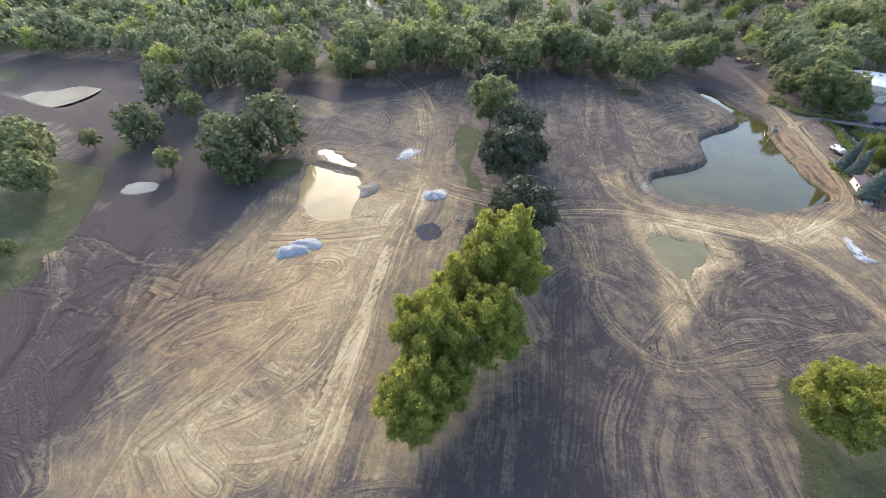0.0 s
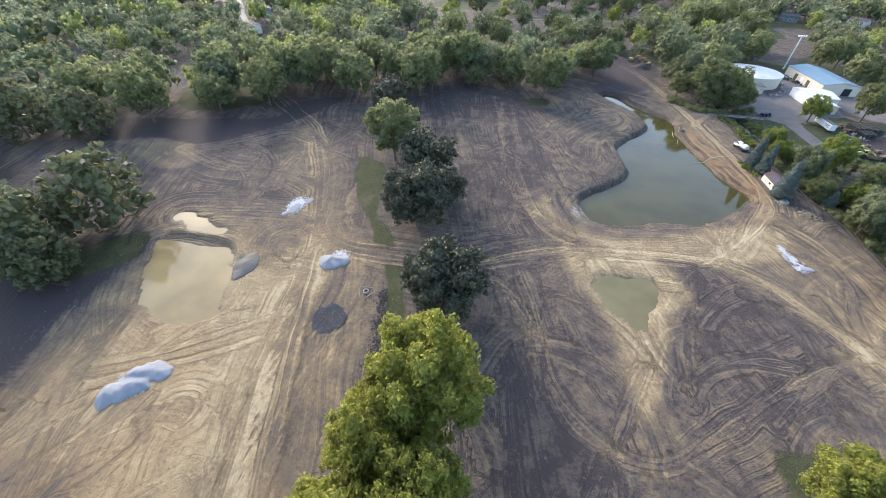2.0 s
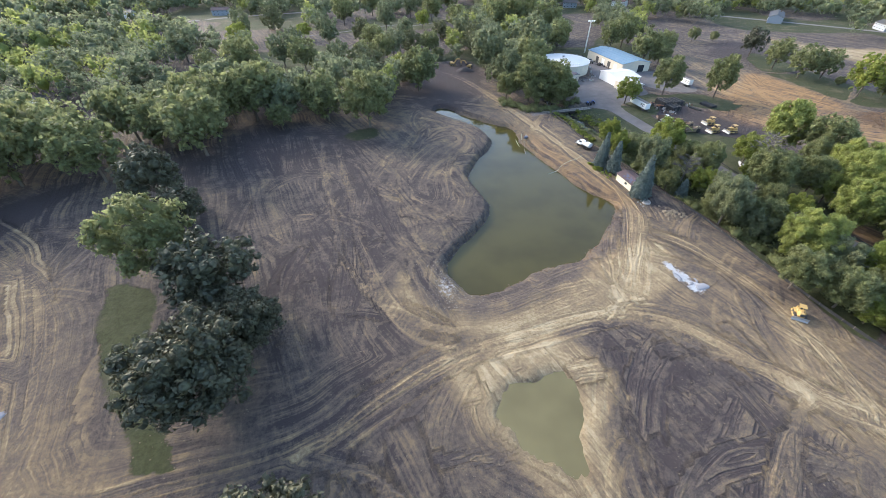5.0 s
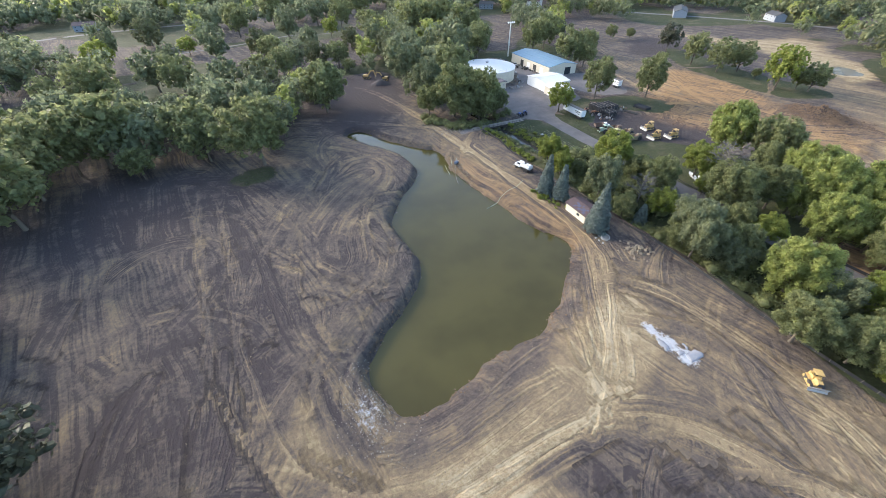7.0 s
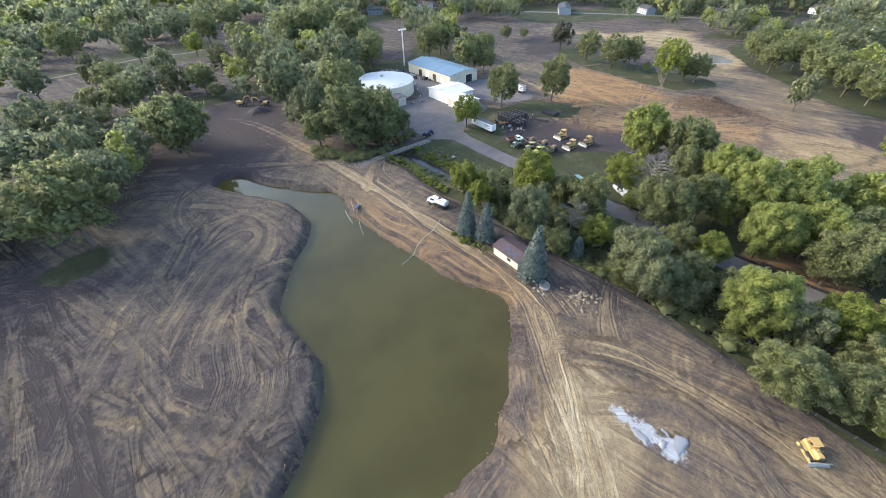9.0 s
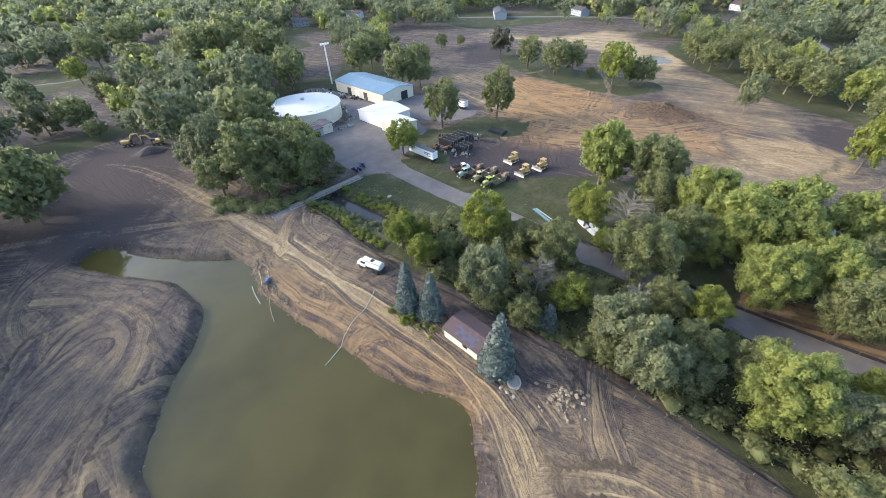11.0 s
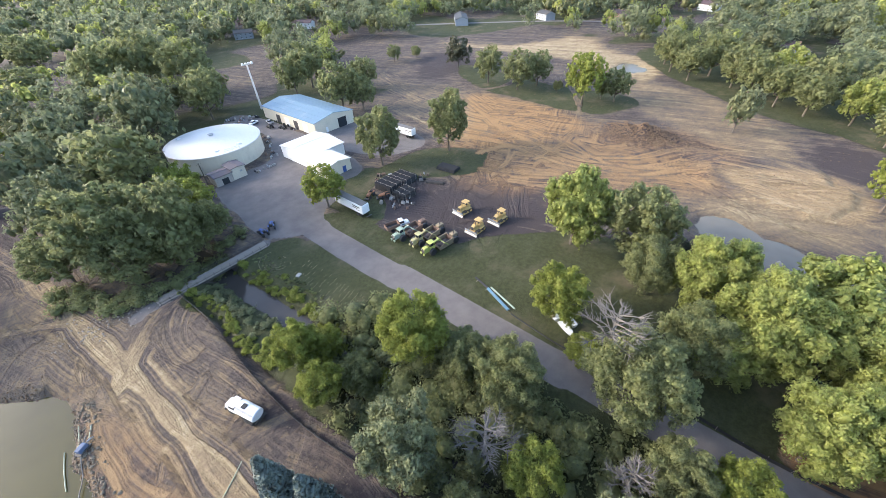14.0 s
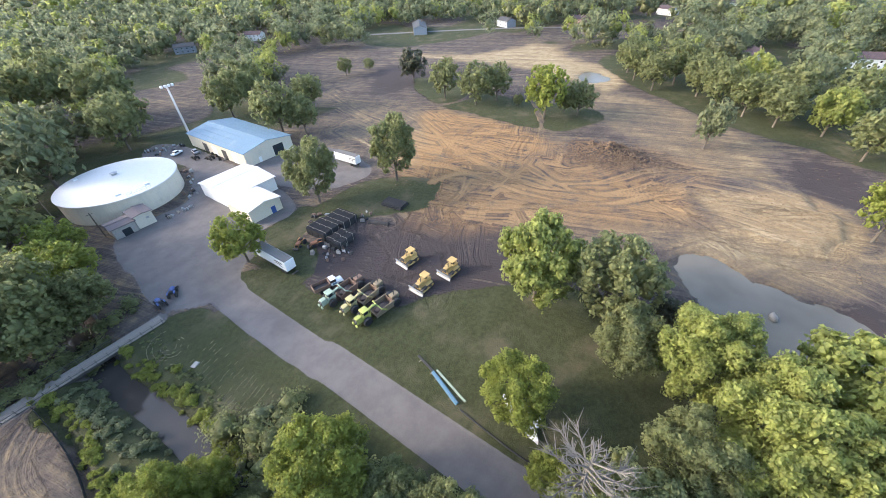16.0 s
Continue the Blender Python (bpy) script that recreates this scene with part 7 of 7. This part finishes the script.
heap("spoil_mound", [(-69.9, 96.9, 2.6, 4.5, 1.0)], GREYSPOIL, "grey spoil heap at the pond's edge", "heap", seed=5)
heap("spoil_mound", [(85.7, 329.7, 4.5, 3.4, 1.1)], EARTHDARK, "heap of dark topsoil beside the diggers", "heap", seed=6)


def rocks(name, many, spot, size, material, label, seed):
    """Loose stones or clods over a patch; spot gives a place from a random source."""
    r, s = random.Random(seed), Shape()
    base = []
    for k in range(6):
        one = Shape().lump((1, 1, 0.75), (0, 0, 0), 0.9, seed + k, level=0 if many > 700 else 1)
        base.append((np.array(one.v), one.f))
    xy = np.array([spot(r) for _ in range(many)])
    zs = height(xy[:, 0], xy[:, 1])
    for (x, y), z in zip(xy, zs):
        v, f = base[r.randrange(6)]
        k, a = r.uniform(*size), r.uniform(0, 6.28)
        c, n = math.cos(a), math.sin(a)
        s.add(np.stack([x + k * (c * v[:, 0] - n * v[:, 1]), y + k * (n * v[:, 0] + c * v[:, 1]), z + k * (v[:, 2] + 0.25)], -1).tolist(), f)
    return tagged(part(name, s, material), label, "stones", kind="stuff")


def blob(cx, cy, sx, sy):
    return lambda r: (cx + r.gauss(0, sx), cy + r.gauss(0, sy))


def along(line, spread):
    pts = curve(line, step=1.0)
    return lambda r: tuple(pts[r.randrange(len(pts))] + np.array([r.gauss(0, spread), r.gauss(0, spread)]))


rocks("gravel_heap", 1300, lambda r: (-39.8 + 4.2 * math.sqrt(r.random()) * math.cos(q := r.uniform(0, 6.28)), 84 + 4.6 * math.sqrt(r.random()) * math.sin(q)), (0.07, 0.24), GRAVEL, "heap of broken grey stone", 1)
rocks("shore_rocks", 420, along([(83.4, 233), (82, 227.5), (81, 222), (80.4, 217), (80.6, 212.8)], 1.6), (0.1, 0.34), SOILCLODS, "broken rocks dumped along the lake shore", 2)
rocks("shore_rubble", 1500, lambda r: tuple(LAKE_SHORE[r.randrange(len(LAKE_SHORE))] + np.array([r.gauss(0, 1.1), r.gauss(0, 1.1)])), (0.08, 0.28), CLODS, "clods and stones along the water's edge", 3)
rocks("rubble", 60, blob(102.4, 155.8, 1.8, 1.6), (0.15, 0.6), SOILCLODS, "lumps of pale clay near the blue spruce", 4)
rocks("white_rubble", 16, blob(99.6, 164.6, 1.5, 0.9), (0.15, 0.5), CONCRETE, "broken white pieces beside the concrete ring", 14)
rocks("dug_clods", 2200, blob(254, 193, 4.6, 7.5), (0.08, 0.42), CLODS, "heap of dug brown clods", 5)
rocks("clods", 1800, lambda r: (r.uniform(-110, -20), r.uniform(-5, 125)), (0.05, 0.16), SOILCLODS, "scattered clods on bare clay", 6)
rocks("clods", 2000, lambda r: (r.uniform(-5, 108), r.uniform(40, 266)), (0.05, 0.16), SOILCLODS, "scattered clods on bare soil", 7)
rocks("dark_clods", 420, along([(-29, 95.1), (-27.6, 86.2), (-25.4, 74.4), (-23.4, 64.6)], 0.9), (0.12, 0.4), EARTHDARK, "strip of dark ploughed clods", 8)
rocks("pale_stones", 500, blob(26.1, 144.2, 3.0, 5.5), (0.05, 0.16), STONE, "pale broken stone on the lake's bank", 9)
rocks("field_clods", 1200, lambda r: (r.uniform(195, 300), r.uniform(116, 312)), (0.06, 0.2), CLODS, "scattered clods in the dug field", 10)
rocks("bridge_stones", 160, blob(92, 252.5, 5, 3), (0.06, 0.25), STONE, "pale stones on the ground before the bridge", 11)

ring = thing("manhole", pose(-33.7, 94, ground_at(-33.7, 94), 0, 0, 0), "open concrete manhole ring set round with boards", "manhole")
part("ring", Shape().lathe([(0.75, -0.2), (0.75, 0.45), (0.5, 0.5), (0.5, 0.2)], 20), CONCRETE, ring)
part("shaft", Shape().lathe([(0.5, 0.1), (0.5, 0.24)], 20), DARK, ring)
for a, d in ((0, 1.6), (115, 1.7), (235, 1.6)):
    part("board", Shape().box((3.4, 0.2, 0.1), (d * math.cos(radians(a + 90)), d * math.sin(radians(a + 90)), 0.12), (0, 0, a)), TIMBER, ring)
big = thing("concrete_ring", pose(99.8, 164.4, ground_at(99.8, 164.4), 8, 0, 0), "grey concrete well ring lying on bare soil", "ring")
part("wall", Shape().lathe([(1.25, -0.1), (1.25, 0.6), (1.05, 0.62), (1.05, 0.3)], 28), CONCRETE, big)
part("lid", Shape().lathe([(1.04, 0.28), (1.04, 0.4), (0.5, 0.44)], 28), STONE, big, "weathered grey lid")
tagged(part("slab", Shape().box((1.3, 1.0, 0.3), (126.9, 231.2, ground_at(126.9, 231.2) + 0.1), (0, 0, 20)), CONCRETE), "small pale concrete slab lying in grass", "slab")
def rowing_boat(x, y, yaw):
    boat = thing("boat", pose(x, y, ground_at(x, y), 0, 0, yaw) @ Matrix.Scale(0.78, 4), "white boat hull lying on grass under a tree", "boat", "boats on the grass")
    hull = Shape()
    pr = [(-2.6, 0.95, 0.9), (-1, 1.1, 0.85), (1.2, 0.9, 0.9), (2.8, 0.05, 1.1)]
    hull.add([(x, -w, h) for x, w, h in pr] + [(x, w, h) for x, w, h in pr] + [(x, -w * 0.5, 0.1) for x, w, h in pr] + [(x, w * 0.5, 0.1) for x, w, h in pr],
             [(0, 8, 9, 1), (1, 9, 10, 2), (2, 10, 11, 3), (5, 13, 12, 4), (6, 14, 13, 5), (7, 15, 14, 6), (8, 12, 13, 9), (9, 13, 14, 10), (10, 14, 15, 11), (0, 4, 12, 8), (3, 11, 15, 7), (0, 1, 5, 4), (1, 2, 6, 5), (2, 3, 7, 6)])
    part("hull", hull, WHITE, boat)
    part("seat_bench", Shape().box((0.5, 1.8, 0.12), (-0.8, 0, 0.95)), WHITE, boat)


rowing_boat(150.2, 174.2, 242)
rowing_boat(152.2, 178.4, 62)
rowing_boat(152.6, 175.0, 64)


# ---- spruces, dead trees, shrubs ----
def spruce(x, y, high, r):
    ob = thing("blue_spruce", Matrix.Translation((x, y, ground_at(x, y))), "conical blue spruce with drooping bluish branches", "tree", "blue spruces")
    g = np.random.RandomState(int(x * 7))
    part("trunk", Shape().tube([(0, 0, -0.5), (0, 0, high * 0.95)], [0.3, 0.04], 8), BARK, ob)
    c, rad = [], []
    for k in range(170):
        u = (k / 170) ** 0.8
        z = 0.6 + (high - 0.8) * u
        rr, a = r * (1 - u) ** 0.85 * g.uniform(0.7, 1.0), 2.39996 * k
        c.append((rr * math.cos(a) * 0.8, rr * math.sin(a) * 0.8, z - 0.1 * rr))
        rad.append((0.35 + 0.5 * (1 - u),) * 2 + (0.3 + 0.35 * (1 - u),))
    v, f = leaves(g, c, rad, 6000, 0.3, 0.2)
    core = Shape().lathe([(r * 0.7, 0.6), (r * 0.62, high * 0.2), (r * 0.35, high * 0.6), (0.1, high * 0.96)], 14)
    v, f = joined(core, v, f)
    new("crown", raw_mesh("crown", v, f, LEAF["spruce"])).parent = ob


spruce(99.8, 168.5, 15.6, 4.0)
spruce(99.1, 191.6, 13.6, 2.9)
spruce(101.2, 186.6, 12.1, 2.9)
spruce(116.1, 167.2, 8, 2.2)


def dead_tree(x, y, high, spread, low=0.35):
    ob = thing("dead_tree", Matrix.Translation((x, y, ground_at(x, y))), "bare dead tree with pale grey branches", "tree", "dead trees")
    g = random.Random(int(x + y))
    part("trunk", Shape().tube([(0, 0, -0.5), (0.2, 0, high * 0.5), (0, 0.2, high)], [0.28, 0.16, 0.03], 7), DEADWOOD, ob)
    for k in range(30):
        s = Shape()
        a, z = 2.4 * k + g.uniform(-0.6, 0.6), high * (low + (0.95 - low) * k / 30)
        d = spread * (1.15 - 0.6 * k / 30) * g.uniform(0.55, 1.2)
        p1 = (d * 0.5 * math.cos(a), d * 0.5 * math.sin(a), z + d * 0.35)
        p2 = (d * math.cos(a + 0.15), d * math.sin(a + 0.15), z + d * 0.5)
        s.tube([(0.1, 0, z), p1, p2], [0.13, 0.09, 0.035], 5)
        for j in range(12):
            t = g.uniform(0.3, 1)
            q = tuple(u * (1 - t) + w * t for u, w in zip(p1, p2))
            b = a + g.uniform(-1.2, 1.2)
            l = d * g.uniform(0.25, 0.55)
            s.tube([q, (q[0] + l * math.cos(b), q[1] + l * math.sin(b), q[2] + l * g.uniform(-0.1, 0.8))], [0.055, 0.02], 4)
        part("branch", s, DEADWOOD, ob)


dead_tree(120.7, 173.4, 11, 3.6)
dead_tree(142.1, 165.5, 19.5, 4.5, 0.6)
dead_tree(128.6, 155.9, 8, 2.5)


def shrubs(many, spot, size, kind, label, seed, leaf=0.26):
    r, g = random.Random(seed), np.random.RandomState(seed)
    c, rad = [], []
    xy = np.array([spot(r) for _ in range(many)])
    for (x, y), z in zip(xy, height(xy[:, 0], xy[:, 1])):
        k = r.uniform(*size)
        c.append((x, y, z + 0.45 * k))
        rad.append((k, k, k * r.uniform(0.5, 0.9)))
    v, f = joined(cores(c, rad, 1, 0.5), *leaves(g, c, rad, many * 70, leaf, 0.8))
    tagged(new("shrubs", raw_mesh("shrubs", v, f, LEAF[kind])), label, "shrubs", kind="stuff")


shrubs(110, along([(119.9, 247.1), (121.7, 232.3), (122.5, 217.8), (122.3, 205.5), (120.2, 193.4)], 0.9), (0.35, 0.9), "lime", "weeds on the stream's bank", 31, 0.2)
shrubs(90, along([(112.2, 246.8), (113.1, 232.1), (114, 217.6), (112.9, 207.3)], 1.3), (0.3, 0.9), "willow", "pale weeds between fence and stream", 32, 0.2)
shrubs(200, along([(112.8, 195.2), (114.5, 180.1), (117.1, 165.2), (118.5, 145.2), (118.7, 123), (120, 105.3)], 1.7), (0.8, 2.0), "broad", "dense undergrowth behind the silt fence", 33)
shrubs(110, along([(128.8, 205.7), (130.4, 185.7), (131.9, 166), (133.2, 146.3), (134.4, 126.7)], 2.5), (0.8, 2.2), "broad", "undergrowth beside the road", 34)
shrubs(90, along([(87.9, 269.6), (94, 259), (102.2, 252.9), (114.3, 254.4), (124.6, 258)], 2.0), (0.8, 2.0), "broad", "undergrowth at the foot of the trees by the bridge", 35)
shrubs(26, along([(96.8, 194.6), (97.6, 186.5), (98.5, 182.5)], 1.2), (0.3, 0.8), "lime", "weeds round the spruces and the shed", 36)
shrubs(150, lambda r: (r.uniform(114, 133), r.uniform(116, 212)), (1.3, 2.9), "broad", "thick understorey along the stream", 37)


# ---- houses beyond the woods ----
def house(x, y, w, l, yaw, wall, roof, label):
    ob = gable("house", -w / 2, w / 2, -l / 2, l / 2, 5.2, 2.2, wall, roof, label, "house")
    ob.matrix_basis = pose(x, y, 0, 0, 0, yaw)
    for s in (-1, 1):
        for k in range(4):
            for z in (1.5, 4.0):
                win = part("window", Shape().box((0.12, 0.9, 1.0), (s * w / 2, -l / 2 + l * (k + 0.5) / 4, z)), GLASS, ob)
                part("frame", Shape().box((0.1, 1.5, 0.12), (s * (w / 2 + 0.02), -l / 2 + l * (k + 0.5) / 4, z - 0.62)), WHITE, win)
    part("chimney", Shape().box((0.8, 0.8, 2.2), (w * 0.2, l * 0.2, 7.2)), BRICK, ob)


for x, y, w, l, yaw, wall, roof, label in HOUSES:
    house(x, y, w, l, yaw, wall, roof, label)


def mown_rows():
    """Dry cut grass lying in thin broken rows: rings on the top of the bank, straight rows further on."""
    r, s = random.Random(5), Shape()

    def wisp(xa, ya, xb, yb):
        mx, my = (xa + xb) / 2 + r.uniform(-0.15, 0.15), (ya + yb) / 2 + r.uniform(-0.15, 0.15)
        zs = height(np.array([xa, mx, xb]), np.array([ya, my, yb]))
        s.tube([(xa, ya, zs[0] + 0.03), (mx, my, zs[1] + 0.06), (xb, yb, zs[2] + 0.03)], [0.03, r.uniform(0.05, 0.1), 0.03], 4)

    for k in range(5):
        rad = 1.3 + 0.95 * k + r.uniform(-0.2, 0.2)
        for a in np.arange(0, 6.28, 0.9 / rad):
            if r.random() < 0.5 - 0.4 * math.sin(a + 0.6 * k):
                wisp(126.3 + rad * 0.75 * math.cos(a), 239.8 + rad * math.sin(a), 126.3 + rad * 0.75 * math.cos(a + 0.8 / rad), 239.8 + rad * math.sin(a + 0.8 / rad))
    for k in range(22):
        y0 = 232.5 - 1.1 * k + r.uniform(-0.2, 0.2)
        for x0 in np.arange(125.7, 131.7, 0.9):
            if r.random() < 0.45:
                wisp(x0, y0 + 0.25 * (x0 - 126.2), x0 + 0.8, y0 + 0.25 * (x0 - 125.4))
    tagged(part("cut_grass", s, STRAW), "dry cut grass lying in curved rows on a bank", "grass", kind="stuff")


mown_rows()
shrubs(80, lambda r: (r.uniform(115.5, 132), r.uniform(172, 216)), (1.6, 3.2), "broad", "tall bushes between the stream and the road", 38)
shrubs(60, lambda r: (r.uniform(114, 131), r.uniform(168, 214)), (1.2, 2.4), "willow", "grey-green bushes along the stream", 39)
shrubs(110, along([(107.7, 246.7), (109.7, 237.2), (109.6, 229.9), (109.1, 223.6), (109, 213.3)], 0.8), (0.25, 0.7), "lime", "weeds along the narrow ditch", 41, 0.16)
shrubs(150, along([(123.9, 245.1), (124.2, 232.4), (125, 217.9), (123.8, 203.5)], 1.0), (0.12, 0.32), "broad", "tufts of rough grass on the stream's bank", 42, 0.13)
tagged(part("dark_stone", Shape().lump((1.3, 0.8, 0.5), (197.4, 144.4, -0.15), 0.4, 3, level=2), STONE, smooth=True), "dark stone standing out of the grey pond", "stone")
tagged(part("dark_stone", Shape().lump((1.0, 0.8, 0.5), (197.9, 132.9, -0.15), 0.4, 5, level=2), STONE, smooth=True), "dark stone at the grey pond's edge", "stone")
